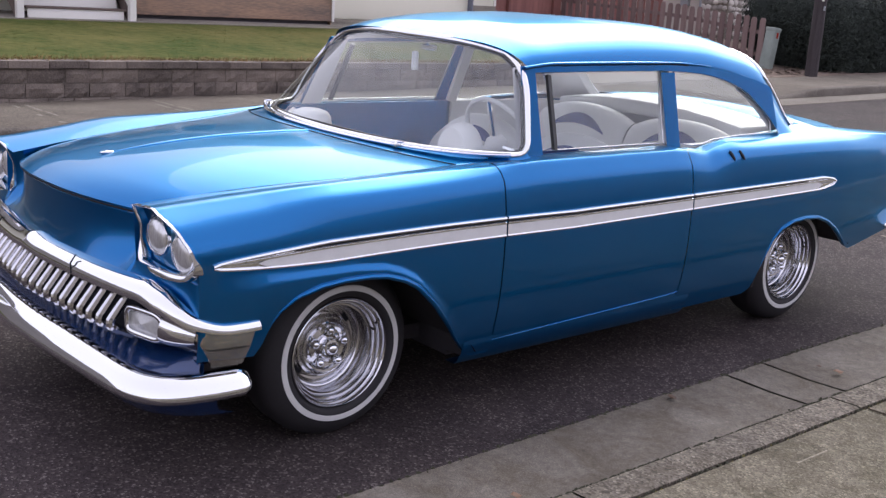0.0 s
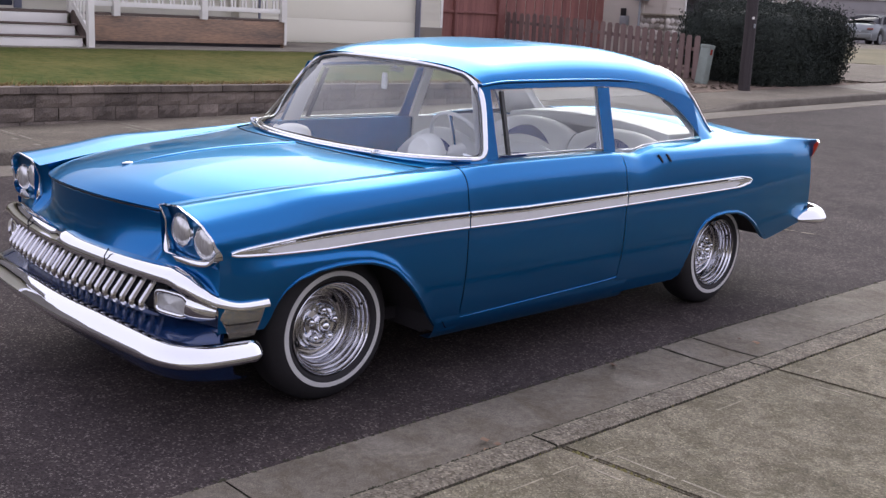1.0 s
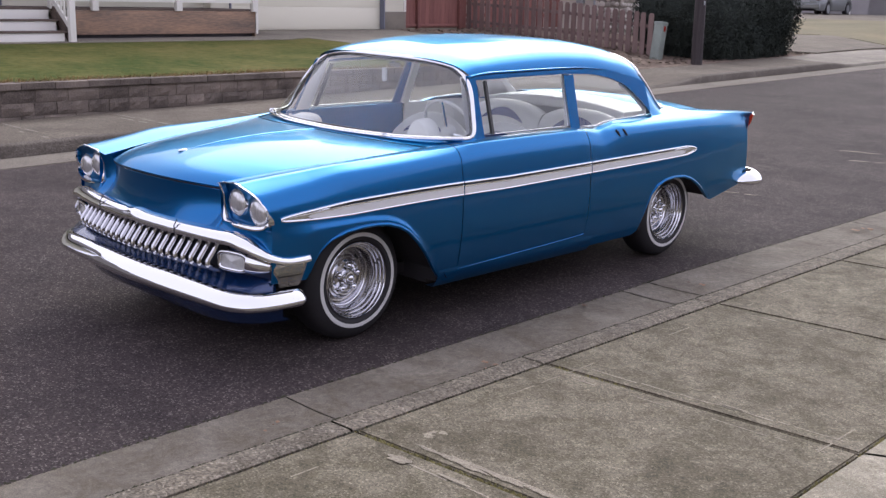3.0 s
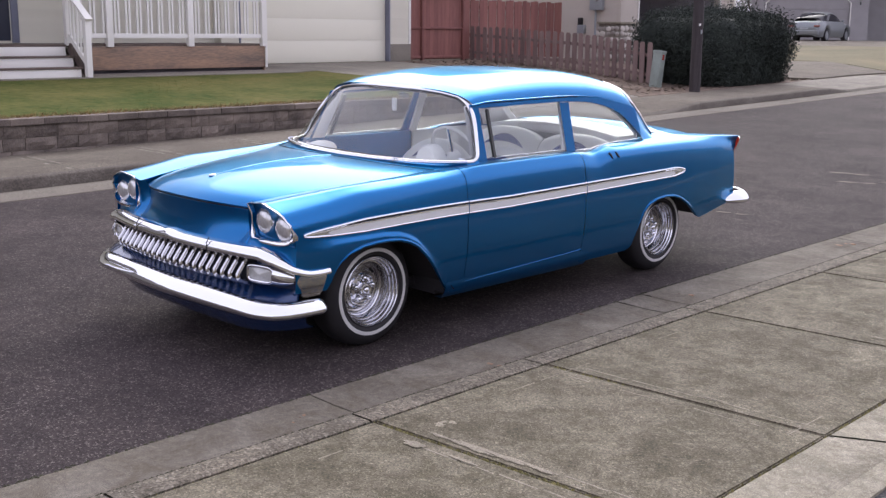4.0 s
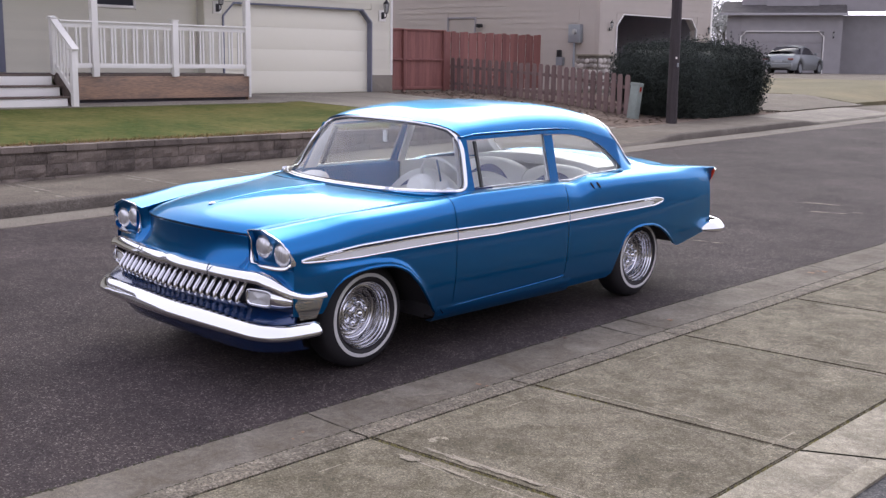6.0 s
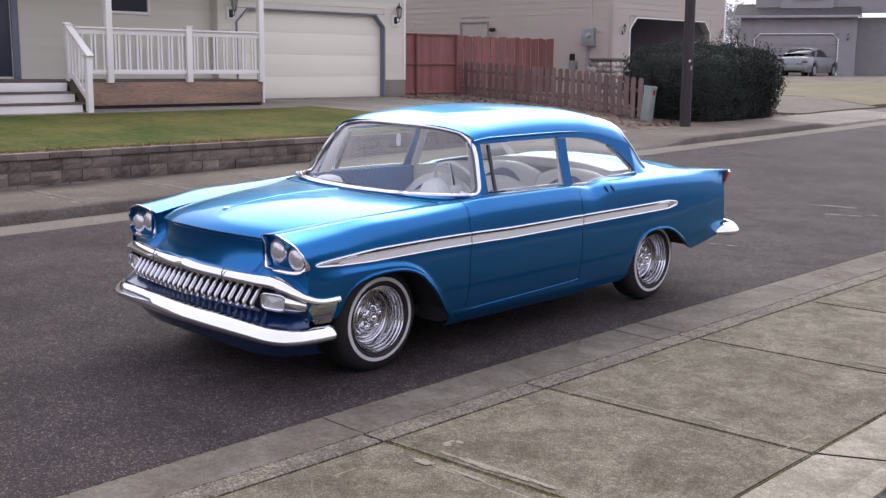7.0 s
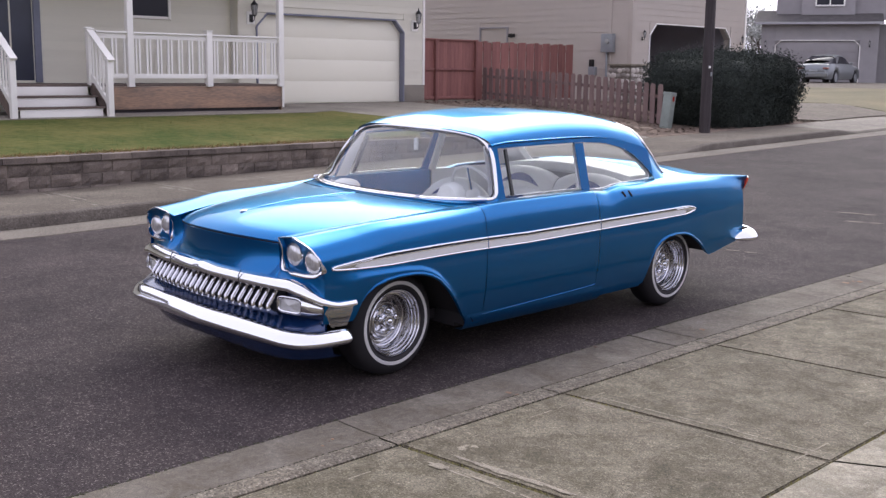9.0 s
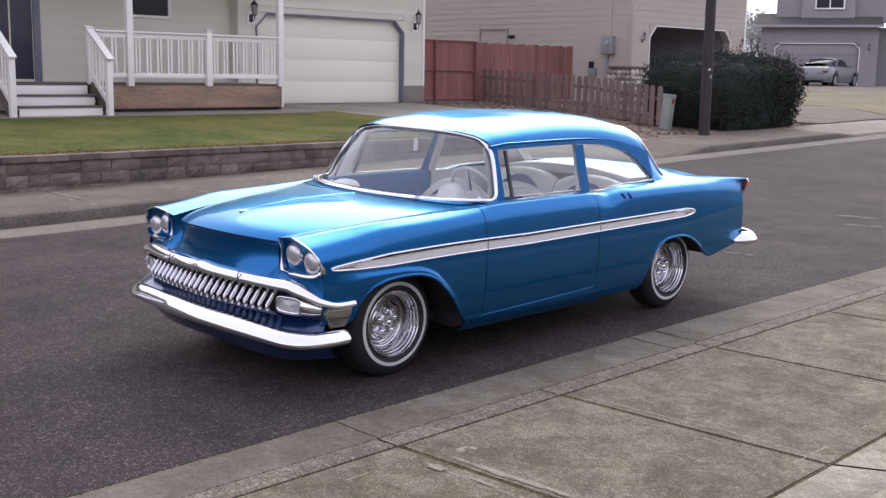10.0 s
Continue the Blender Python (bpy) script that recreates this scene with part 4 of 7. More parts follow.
# steps and their rails
for i in range(3):
    x1 = PX + 0.04 + (2 - i) * 0.29
    part("riser", box_bm(x1 - 0.02, x1 + 0.005, 4.28, 5.9, 0.86 + i * 0.2, 0.86 + i * 0.2 + 0.168, 0.004), WHITE, porch)
    if i < 2:
        part("tread", box_bm(x1 - 0.31, x1 + 0.03, 4.24, 5.94, 0.86 + i * 0.2 + 0.17, 0.86 + i * 0.2 + 0.205, 0.006), DECK, porch)
for y in (4.12, 6.0):
    for x, z0, z1 in ((PX + 0.72, 0.84, 1.93), (PX - 0.02, PZ - 0.02, 2.52)):
        part("newel_post", box_bm(x - 0.055, x + 0.055, y - 0.055, y + 0.055, z0, z1, 0.006), WHITE, porch)
        part("newel_cap", box_bm(x - 0.08, x + 0.08, y - 0.08, y + 0.08, z1, z1 + 0.03, 0.006), WHITE, porch)
    bm = sweep([(PX - 0.06, y, 2.56), (PX + 0.82, y, 1.93)], [(-0.07, -0.018), (0.07, -0.018), (0.07, 0.018), (-0.07, 0.018)])
    part("stair_rail", bm, WHITE, porch)
    bm = sweep([(PX - 0.0, y, 1.66), (PX + 0.7, y, 1.1)], [(-0.02, -0.045), (0.02, -0.045), (0.02, 0.045), (-0.02, 0.045)])
    part("stair_lower_rail", bm, WHITE, porch)
    part("stringer", sweep([(PX - 0.0, y, 1.42), (PX + 0.7, y, 0.92)], [(-0.02, -0.1), (0.02, -0.1), (0.02, 0.1), (-0.02, 0.1)]), DECK, porch)
    for k in range(5):
        x = PX + 0.1 + k * 0.125
        zt = 2.49 - 0.715 * (x - PX + 0.06)
        part("stair_baluster", box_bm(x - 0.016, x + 0.016, y - 0.016, y + 0.016, zt - 0.88, zt), WHITE, porch, smooth=False)

# ---- fences ----
gate = thing("board_fence", "red-stained solid board fence and gate", "fence")
for i in range(15):
    y0 = 16.52 + i * 0.15
    part("board", box_bm(-16.24, -16.215, y0, y0 + 0.147, 1.0, 2.66), RED_FENCE, gate, smooth=False)
for z in (2.64,):
    part("top_rail", box_bm(-16.215, -16.17, 16.5, 18.78, z, z + 0.04, 0.005), RED_FENCE, gate)
part("mid_rail", box_bm(-16.214, -16.16, 16.5, 18.74, 1.82, 1.87, 0.004), RED_FENCE, gate)
part("bottom_rail", box_bm(-16.214, -16.17, 16.5, 18.74, 1.03, 1.1, 0.004), RED_FENCE, gate)
for y in (16.56, 17.08, 18.7):
    part("post", box_bm(-16.212, -16.12, y - 0.04, y + 0.04, 0.95, 2.67, 0.006), RED_FENCE, gate)
tall = thing("tall_fence", "tall red-stained fence of spaced upright boards", "fence")
for i in range(23):
    y0 = 18.8 + i * 0.19
    part("board", box_bm(-16.2 + (0.03 if i % 2 else 0), -16.175 + (0.03 if i % 2 else 0), y0, y0 + 0.178, 1.0, 2.64 + 0.02 * math.sin(i * 2.1)), RED_FENCE, tall, smooth=False)
for z in (1.3, 2.4):
    part("rail", box_bm(-16.26, -16.205, 18.78, 23.2, z, z + 0.09), RED_FENCE, tall)
picket = thing("picket_fence", "low fence of faded reddish brown upright pickets", "fence")
rng = random.Random(3)
NP = 29
for i in range(NP):
    k = i / (NP - 1)
    x = -16.3 + 6.2 * k
    y = 19.0 + 0.15 * math.sin(k * 3)
    zg = yard_z(x, y) - 0.02
    h = 0.96 + 0.07 * k + rng.uniform(-0.015, 0.015)
    w = 0.07
    tilt = rng.uniform(-0.012, 0.012)
    bm = bmesh.new()
    prof = [(-w, 0), (w, 0), (w + tilt, h - 0.05), (w * 0.55 + tilt, h), (-w * 0.55 + tilt, h), (-w + tilt, h - 0.05)]
    front = [bm.verts.new((x + u, y - 0.03, zg + v)) for u, v in prof]
    back = [bm.verts.new((x + u, y - 0.008, zg + v)) for u, v in prof]
    bm.faces.new(front)
    bm.faces.new(list(reversed(back)))
    for a in range(6):
        b = (a + 1) % 6
        bm.faces.new((front[b], front[a], back[a], back[b]))
    part("picket", bm, PICKET, picket, smooth=False)
for dz in (0.22, 0.7):
    part("rail", sweep([(x, 19.02 + 0.15 * math.sin((x + 16.3) / 6.2 * 3), yard_z(x, 19.0) + dz) for x in (-16.35, -14.5, -12.5, -11.2, -10.05)], [(-0.02, -0.04), (0.02, -0.04), (0.02, 0.04), (-0.02, 0.04)]), PICKET, picket)

# ---- tan house ----
house2 = thing("house", "tan lap-sided house with an open dark garage", "house")
SY, FX = 23.5, -14.2
part("wall", box_bm(-30, FX, SY + 0.002, SY + 0.2, 0.7, 6.2), SIDING_TAN, house2)
part("wall", box_bm(FX - 0.2, FX - 0.002, SY + 0.2, 24.42, 0.7, 6.2), SIDING_TAN, house2)
part("wall", box_bm(FX - 0.2, FX - 0.002, 29.16, 30.2, 0.7, 6.2), SIDING_TAN, house2)
part("wall", box_bm(FX - 0.2, FX - 0.002, 24.42, 29.16, 3.33, 6.2), SIDING_TAN, house2)
part("wall", box_bm(-30, FX - 0.2, 30.0, 30.2, 0.7, 6.2), SIDING_TAN, house2)
boards(house2, SIDING_TAN, "y", SY, -24.5, FX - 0.02, 0.95, 5.6, 0.19, holes=((-20.5, -19.2, 2.1, 3.28),), out=-1.0)
boards(house2, SIDING_TAN, "x", FX, SY + 0.12, 30.1, 2.05, 5.6, 0.19, holes=((24.36, 29.22, 0.9, 3.37),))
part("corner_trim", box_bm(FX - 0.12, FX + 0.035, SY - 0.035, SY + 0.12, 2.04, 6.0, 0.006), SIDING_TAN, house2)
part("corner_trim", box_bm(FX, FX + 0.035, 30.1, 30.2, 1.0, 6.0, 0.004), WHITE, house2)
part("seam_trim", box_bm(-15.02, -14.95, SY - 0.034, SY, 1.0, 5.6), SIDING_TAN, house2)
bm = bmesh.new()
chamfer_frame(bm, FX - 0.05, FX + 0.045, 24.42, 29.16, 1.2, 3.3, 0.35, 0.035)
part("garage_frame", bm, WHITE, house2, "thin white trim with cut corners", sharp=20)
bm = bmesh.new()
corner_fill(bm, FX - 0.2, FX + 0.01, 24.42, 29.16, 3.33, 0.38)
tagged(part("door_corners", bm, SIDING_TAN, house2, sharp=20), kind="stuff")
bm = bmesh.new()
box(bm, FX - 6, FX - 0.21, 24.2, 29.6, 0.9, 3.6)
bm.faces.ensure_lookup_table()
far = max(bm.faces, key=lambda f: f.calc_center_median().x)
bmesh.ops.delete(bm, geom=[far], context="FACES")
part("garage_interior", bm, GARAGE_IN, house2, smooth=False)
w2 = part("window", box_bm(-20.44, -19.26, SY - 0.02, SY - 0.008, 2.16, 3.22), SIDING_TAN, house2, "white-framed side window")
for x0, x1, z0, z1 in ((-20.5, -20.44, 2.1, 3.28), (-19.26, -19.2, 2.1, 3.28), (-20.44, -19.26, 3.22, 3.28), (-20.44, -19.26, 2.1, 2.16)):
    part("window_frame", box_bm(x0, x1, SY - 0.06, SY, z0, z1, 0.005), SIDING_GREY, w2)
bm = bmesh.new()
# unseen ridge set high to block low sky from the car roof's reflection
for a, b in (((-13.6, 5.55), (-22, 10.4)), ((-31, 5.55), (-22, 10.4))):
    vs = [bm.verts.new((p[0], y, p[1] + dz)) for p in (a, b) for y in (22.9, 30.8) for dz in (0, 0.16)]
    for f in ((0, 1, 3, 2), (4, 6, 7, 5), (0, 4, 5, 1), (2, 3, 7, 6), (0, 2, 6, 4), (1, 5, 7, 3)):
        bm.faces.new([vs[i] for i in f])
bmesh.ops.recalc_face_normals(bm, faces=bm.faces)
part("roof", bm, ROOF_SHINGLE, house2)
# stone veneer at the corner
part("veneer_core", box_bm(FX - 0.75, FX + 0.03, SY - 0.03, 24.36, 0.9, 2.02), CONCRETE_FAR, house2)
part("veneer_cap", box_bm(FX - 0.78, FX + 0.1, SY - 0.1, 24.37, 2.02, 2.07, 0.006), CONCRETE_LIGHT, house2)
rng = random.Random(8)
stone_meshes = []
for s in range(4):
    bm = bmesh.new()
    bmesh.ops.create_icosphere(bm, subdivisions=2, radius=1.0)
    for v in bm.verts:
        v.co *= 1 + 0.16 * noise.noise(v.co * 1.6 + Vector((s * 7, 0, 0)))
    me = bpy.data.meshes.new("stone")
    bm.to_mesh(me)
    bm.free()
    me.materials.append(STONE)
    me.polygons.foreach_set("use_smooth", [True] * len(me.polygons))
    stone_meshes.append(me)
for face in ("front", "side"):
    for row in range(6):
        a = 0.0
        while a < (0.86 if face == "front" else 0.75):
            r = rng.uniform(0.07, 0.12)
            ob = new("stone", rng.choice(stone_meshes))
            ob.parent = house2
            z = 1.05 + row * 0.165 + rng.uniform(-0.02, 0.02)
            ob.location = (FX + 0.035, SY - 0.02 + a + r, z) if face == "front" else (FX - a - r, SY - 0.035, z)
            ob.scale = (0.045, r, r * 0.8) if face == "front" else (r, 0.045, r * 0.8)
            ob.rotation_euler = (rng.uniform(-0.4, 0.4), 0, 0) if face == "front" else (0, rng.uniform(-0.4, 0.4), 0)
            a += r * 1.85
for y in (24.0, 29.85):
    copy_thing(lamp, pose(FX + 0.03, y, 2.84)).scale = (0.62, 0.62, 0.62)
meter = thing("electric_meter", "grey electric meter box with conduit on the side wall", "meter")
part("box", box_bm(-15.22, -14.78, SY - 0.2, SY - 0.03, 2.42, 2.98, 0.015), METAL_GREY, meter)
part("dial", lathe([(0.001, -0.07), (0.07, -0.06), (0.08, 0.0)], "y", 20, centre=(-14.96, SY - 0.2, 2.76)), LAMP_GLASS, meter)
part("conduit", lathe([(0.035, 0.9), (0.035, 2.42)], "z", 12, centre=(-15.05, SY - 0.1, 0)), METAL_GREY, meter)
gas = thing("utility_box", "small grey utility box low on the side wall", "utility box")
part("box", box_bm(-15.7, -15.45, SY - 0.16, SY - 0.03, 1.72, 1.98, 0.01), METAL_GREY, gas)
part("bracket", box_bm(-15.7, -15.56, SY - 0.14, SY - 0.03, 1.98, 2.2, 0.02), BLACK, gas)
part("pipe", lathe([(0.02, 0.9), (0.02, 1.72)], "z", 8, centre=(-15.58, SY - 0.08, 0)), METAL_GREY, gas)
spot = thing("flood_lamp", "small dark flood lamp on the tan side wall", "lamp")
part("housing", lathe([(0.001, -0.12), (0.06, -0.12), (0.075, -0.02), (0.03, 0.06), (0.02, 0.1)], "y", 12, centre=(-18.95, SY - 0.13, 2.98)), BLACK, spot)
part("plate", box_bm(-19.0, -18.9, SY - 0.04, SY - 0.025, 2.93, 3.05, 0.004), BLACK, spot)

# ---- pole, pedestal, hedge ----
pole = thing("utility_pole", "dark creosoted wooden utility pole", "pole")
bm = bmesh.new()
rows = []
for i in range(25):
    z = 0.3 + i * 0.36
    r = 0.128 - 0.003 * i * 0.36
    rows.append([(-8.2 + r * math.cos(a * math.tau / 20) * (1 + 0.02 * math.sin(a * 3.1)), 18.06 + r * math.sin(a * math.tau / 20), z) for a in range(20)])
grid(bm, rows, closed_u=True)
part("shaft", bm, POLE_WOOD, pole)
part("tag", box_bm(-8.1, -8.07, 17.94, 17.98, 1.93, 1.98), WHITE, pole)
part("tag", box_bm(-8.085, -8.06, 18.0, 18.03, 1.75, 1.84), METAL_GREY, pole)
ped = thing("cable_pedestal", "grey-green metal cable pedestal with a small red label", "pedestal")
pz = yard_z(-9.55, 18.5)
lean = Matrix.Translation((-9.56, 18.49, pz)) @ Matrix.Rotation(radians(-5), 4, "X") @ Matrix.Rotation(radians(3), 4, "Y")
for nm, m_, dims in (("housing", PEDESTAL, (-0.115, 0.115, -0.11, 0.11, -0.06, 0.84, 0.02)), ("cover", PEDESTAL, (-0.125, 0.125, -0.12, 0.12, 0.8, 0.88, 0.02)), ("warning_label", RED_LENS, (0.112, 0.12, -0.03, 0.04, 0.66, 0.78, 0.0))):
    bm = box_bm(*dims)
    bmesh.ops.transform(bm, matrix=lean, verts=bm.verts)
    part(nm, bm, m_, ped)

hedge = thing("hedge", "large dark green clipped laurel hedge", "bush")
HC = Vector((-9.66, 21.32, 0.36))


def taper(p):
    """Narrows the hedge towards its foot."""
    f = 0.74 + 0.26 * min(1.0, max(0.0, (p.z - 0.4) / 1.1))
    return Vector((HC.x + (p.x - HC.x) * (0.5 + 0.5 * f), HC.y + (p.y - HC.y) * f, p.z))


def hedge_r(d):
    """Rounded box of the hedge along a direction, with lumps."""
    ax, ay, az = 1.4, 2.05, 1.88
    p = 7.5
    k = (abs(d.x / ax) ** p + abs(d.y / ay) ** p + abs(d.z / az) ** p) ** (-1 / p)
    return k * (1 + 0.06 * noise.noise(d * 2.6) + 0.06 * noise.noise(d * 7) + 0.04 * noise.noise(d * 16))


bm = bmesh.new()
bmesh.ops.create_icosphere(bm, subdivisions=4, radius=1)
for v in bm.verts:
    d = v.co.normalized()
    v.co = taper(HC + d * hedge_r(d) * 0.95)
    v.co.z = max(v.co.z, 0.3)
part("core", bm, LEAF_BUSH, hedge)
bm = bmesh.new()
rng = random.Random(2)
for i in range(42000):
    d = Vector((rng.gauss(0, 1), rng.gauss(0, 1), abs(rng.gauss(0, 1)) * 0.9 + 0.02)).normalized()
    r = hedge_r(d) * rng.uniform(0.94, 1.03) + (rng.random() ** 8) * 0.12
    c = taper(HC + d * r)
    if d.z > 0.5:
        c.z += rng.random() ** 10 * 0.24
    if c.z < 0.42:
        continue
    n = (d + Vector((rng.gauss(0, 0.6), rng.gauss(0, 0.6), rng.gauss(0, 0.5) + 0.3))).normalized()
    t = n.orthogonal().normalized()
    t.rotate(Matrix.Rotation(rng.random() * 6.28, 3, n))
    s = n.cross(t)
    l, w = rng.uniform(0.025, 0.05), rng.uniform(0.011, 0.02)
    a = [bm.verts.new(c + p) for p in (-t * l, s * w + n * 0.01, t * l, -s * w + n * 0.01)]
    bm.faces.new((a[0], a[1], a[2]))
    bm.faces.new((a[0], a[2], a[3]))
tagged(part("leaves", bm, LEAF_BUSH, hedge, smooth=False), kind="stuff")

# ---- grey house in the distance ----
house3 = thing("house", "grey two-storey house with garage, hazy in the distance", "house")
M3 = Matrix.Translation((-23.7, 54.95, 0)) @ Matrix.Rotation(math.atan2(1.93, 4.02), 4, "Z")


def part3(name, bm, material, parent=None, label="", **kw):
    bmesh.ops.transform(bm, matrix=M3, verts=bm.verts)
    return part(name, bm, material, parent or house3, label, **kw)


part3("wall", box_bm(-3.1, -2.3, 0.0, 0.2, 1.3, 4.7), SIDING_GREY)
part3("wall", box_bm(2.25, 3.2, 0.0, 0.2, 1.3, 4.7), SIDING_GREY)
part3("wall", box_bm(-2.3, 2.25, 0.0, 0.2, 3.72, 4.7), SIDING_GREY)
part3("wall", box_bm(3.0, 3.2, 0.2, 6, 1.3, 4.7), SIDING_GREY)
part3("wall", box_bm(-3.1, -2.9, 0.2, 9, 1.3, 4.7), SIDING_GREY)
part3("wall", box_bm(3.2, 9.0, 2.2, 2.4, 1.3, 4.7), SIDING_GREY)
g3 = part3("garage_door", box_bm(-2.3, 2.25, 0.1, 0.16, 1.35, 3.72), SIDING_GREY, None, "grey sectional garage door")
for i in range(4):
    part3("door_panel", box_bm(-2.22, 2.17, 0.07, 0.098, 1.4 + i * 0.56, 1.945 + i * 0.56, 0.008), SIDING_GREY, g3)
bm = bmesh.new()
pts = [(-2.3, 1.35), (-2.3, 3.42), (-2.0, 3.72), (1.95, 3.72), (2.25, 3.42), (2.25, 1.35)]
sweep([(x, -0.01, z) for x, z in pts], [(-0.025, -0.04), (0.025, -0.04), (0.025, 0.04), (-0.025, 0.04)], bm=bm, up=(0, 1, 0))
part3("garage_trim", bm, WHITE, None, "thin white trim with cut corners", sharp=20)
bm = bmesh.new()
vs = [bm.verts.new(p) for p in ((-3.5, -0.5, 4.72), (3.4, -0.5, 4.72), (3.4, 2.2, 5.5), (-3.5, 2.2, 5.5), (-3.5, -0.5, 4.6), (3.4, -0.5, 4.6), (3.4, 2.2, 5.38), (-3.5, 2.2, 5.38))]
for f in ((0, 1, 2, 3), (7, 6, 5, 4), (0, 4, 5, 1), (1, 5, 6, 2), (2, 6, 7, 3), (3, 7, 4, 0)):
    bm.faces.new([vs[i] for i in f])
part3("roof", bm, ROOF_SHINGLE)
part3("fascia", box_bm(-3.52, 3.42, -0.56, -0.5, 4.6, 4.73), FASCIA_GREY)
part3("upper_wall", box_bm(-2.4, 9, 1.4, 1.6, 4.9, 8.6), SIDING_GREY)
part3("upper_wall", box_bm(-2.4, -2.2, 1.6, 9, 4.9, 8.6), SIDING_GREY)
part3("upper_wall", box_bm(-1.0, 1.9, 1.1, 1.4, 5.2, 8.6), SIDING_GREY)
w3 = part3("window", box_bm(-0.2, 1.25, 1.05, 1.09, 5.75, 7.2), WINDOW_DARK, None, "white-framed upper window")
for x0, x1, z0, z1 in ((-0.28, -0.2, 5.67, 7.28), (1.25, 1.33, 5.67, 7.28), (-0.2, 1.25, 5.67, 5.75), (0.49, 0.56, 5.75, 7.2)):
    part3("window_frame", box_bm(x0, x1, 1.0, 1.1, z0, z1), WHITE, w3)
part3("upper_roof", box_bm(-3, 9.5, 0.8, 9.5, 8.6, 8.9), ROOF_SHINGLE)
for x in (-2.85, 2.75):
    q = M3 @ Vector((x, 0, 3.4))
    copy_thing(lamp, Matrix.Translation(q) @ Matrix.Rotation(math.atan2(1.93, 4.02) - math.pi / 2, 4, "Z")).scale = (0.75, 0.75, 0.75)

# unseen plain walls added to close the street and darken the car's reflections
structure(part("wall_behind", box_bm(17, 17.4, -45, 50, -0.1, 4.6), PLAIN_WALL), "unseen plain wall added along the near side of the street")
structure(part("wall_far_side", box_bm(-17.4, -17, -34, -7, -0.1, 5.6), PLAIN_WALL), "unseen plain wall added further along the far side for reflections")
structure(part("wall_end", box_bm(-40, 17, -34.4, -34, -0.1, 5.6), PLAIN_WALL), "unseen plain wall added down the street for reflections")


def tree(name, at, height, crown, n_leaves, seed, label, material):
    """Tapered trunk, limbs and clumps of leaves."""
    e = thing(name, label, "tree", at=at)
    r = random.Random(seed)
    bm = bmesh.new()
    tips = []

    def limb(p, d, l, w, depth):
        q = p + d * l
        mid = p + d * l * 0.5 + Vector((r.gauss(0, 0.06), r.gauss(0, 0.06), 0)) * l
        sweep([p, mid, q], ring_section(w, 6), bm=bm, up=(0.3, 0.9, 0.1), scale=[1, 0.8, 0.55])
        if depth == 0:
            tips.append(q)
            return
        for _ in range(3 if depth > 1 else 4):
            nd = (d + Vector((r.gauss(0, 0.55), r.gauss(0, 0.55), r.gauss(0.1, 0.3)))).normalized()
            limb(p + d * l * r.uniform(0.6, 1.0), nd, l * r.uniform(0.5, 0.75), w * 0.5, depth - 1)
    limb(Vector((0, 0, -0.3)), Vector((0, 0, 1)), height * 0.42, height * 0.025, 3)
    part("trunk", bm, BARK_TREE, e)
    bm = bmesh.new()
    for _ in range(n_leaves):
        c = r.choice(tips) + Vector((r.gauss(0, 1), r.gauss(0, 1), r.gauss(0, 0.8))) * crown
        d = Vector((r.gauss(0, 1), r.gauss(0, 1), r.gauss(0, 1))).normalized()
        t = d.orthogonal().normalized()
        s = d.cross(t)
        l = r.uniform(0.05, 0.12)
        bm.faces.new([bm.verts.new(c + p) for p in (-t * l, s * l * 0.5, t * l, -s * l * 0.5)])
    tagged(part("crown", bm, material, e, smooth=False), kind="stuff")
    return e


tree("tree", (-34, 66, 1.4), 5.6, 0.45, 2600, 4, "thin tree behind the far house, its leaf colour paled for haze", LEAF_HAZED)
tree("tree", (-25.5, 60.5, 1.4), 4.6, 0.5, 4200, 14, "bushy tree between the far houses, its leaf colour paled for haze", LEAF_HAZED)
tree("tree", (-31, 62, 1.4), 5.0, 0.5, 2600, 9, "thin tree behind the far house, its leaf colour paled for haze", LEAF_HAZED)


# ---- the blue car; front axle at y = 0, nose towards -y ----
car = thing("car", "metallic blue fifties two-door sedan with chrome trim, parked", "car")
LEAN = radians(1.25)  # stands across the slope of the crown
car.matrix_basis = Matrix.Translation((0.785, 0, 0)) @ Matrix.Rotation(LEAN, 4, "Y") @ Matrix.Translation((-0.8, 0, 0))

W_T = [(-0.78, 0.885), (-0.6, 0.91), (-0.3, 0.932), (0.2, 0.94), (2.6, 0.94), (3.1, 0.93), (3.5, 0.905), (3.8, 0.87)]
ZC_T = [(-0.78, 0.9), (-0.6, 0.926), (-0.3, 0.948), (0.2, 0.967), (0.6, 0.983), (0.9, 0.997), (1.7, 1.0), (1.84, 0.99), (1.95, 0.98), (2.06, 0.998), (2.2, 1.016), (2.6, 1.016), (3.1, 1.01), (3.5, 0.995), (3.8, 0.968)]
DC_T = [(-0.78, 0.12), (0.2, 0.13), (0.6, 0.11), (0.8, 0.085), (1.8, 0.085), (2.0, 0.1), (2.4, 0.13), (3.2, 0.12), (3.8, 0.05)]
XI_T = [(-0.72, 0.5), (-0.6, 0.525), (-0.3, 0.6), (0.0, 0.665), (0.365, 0.735), (0.64, 0.79)]
ZI_T = [(-0.78, 0.845), (-0.6, 0.872), (-0.3, 0.912), (0.2, 0.95), (0.365, 0.963), (0.64, 0.988)]


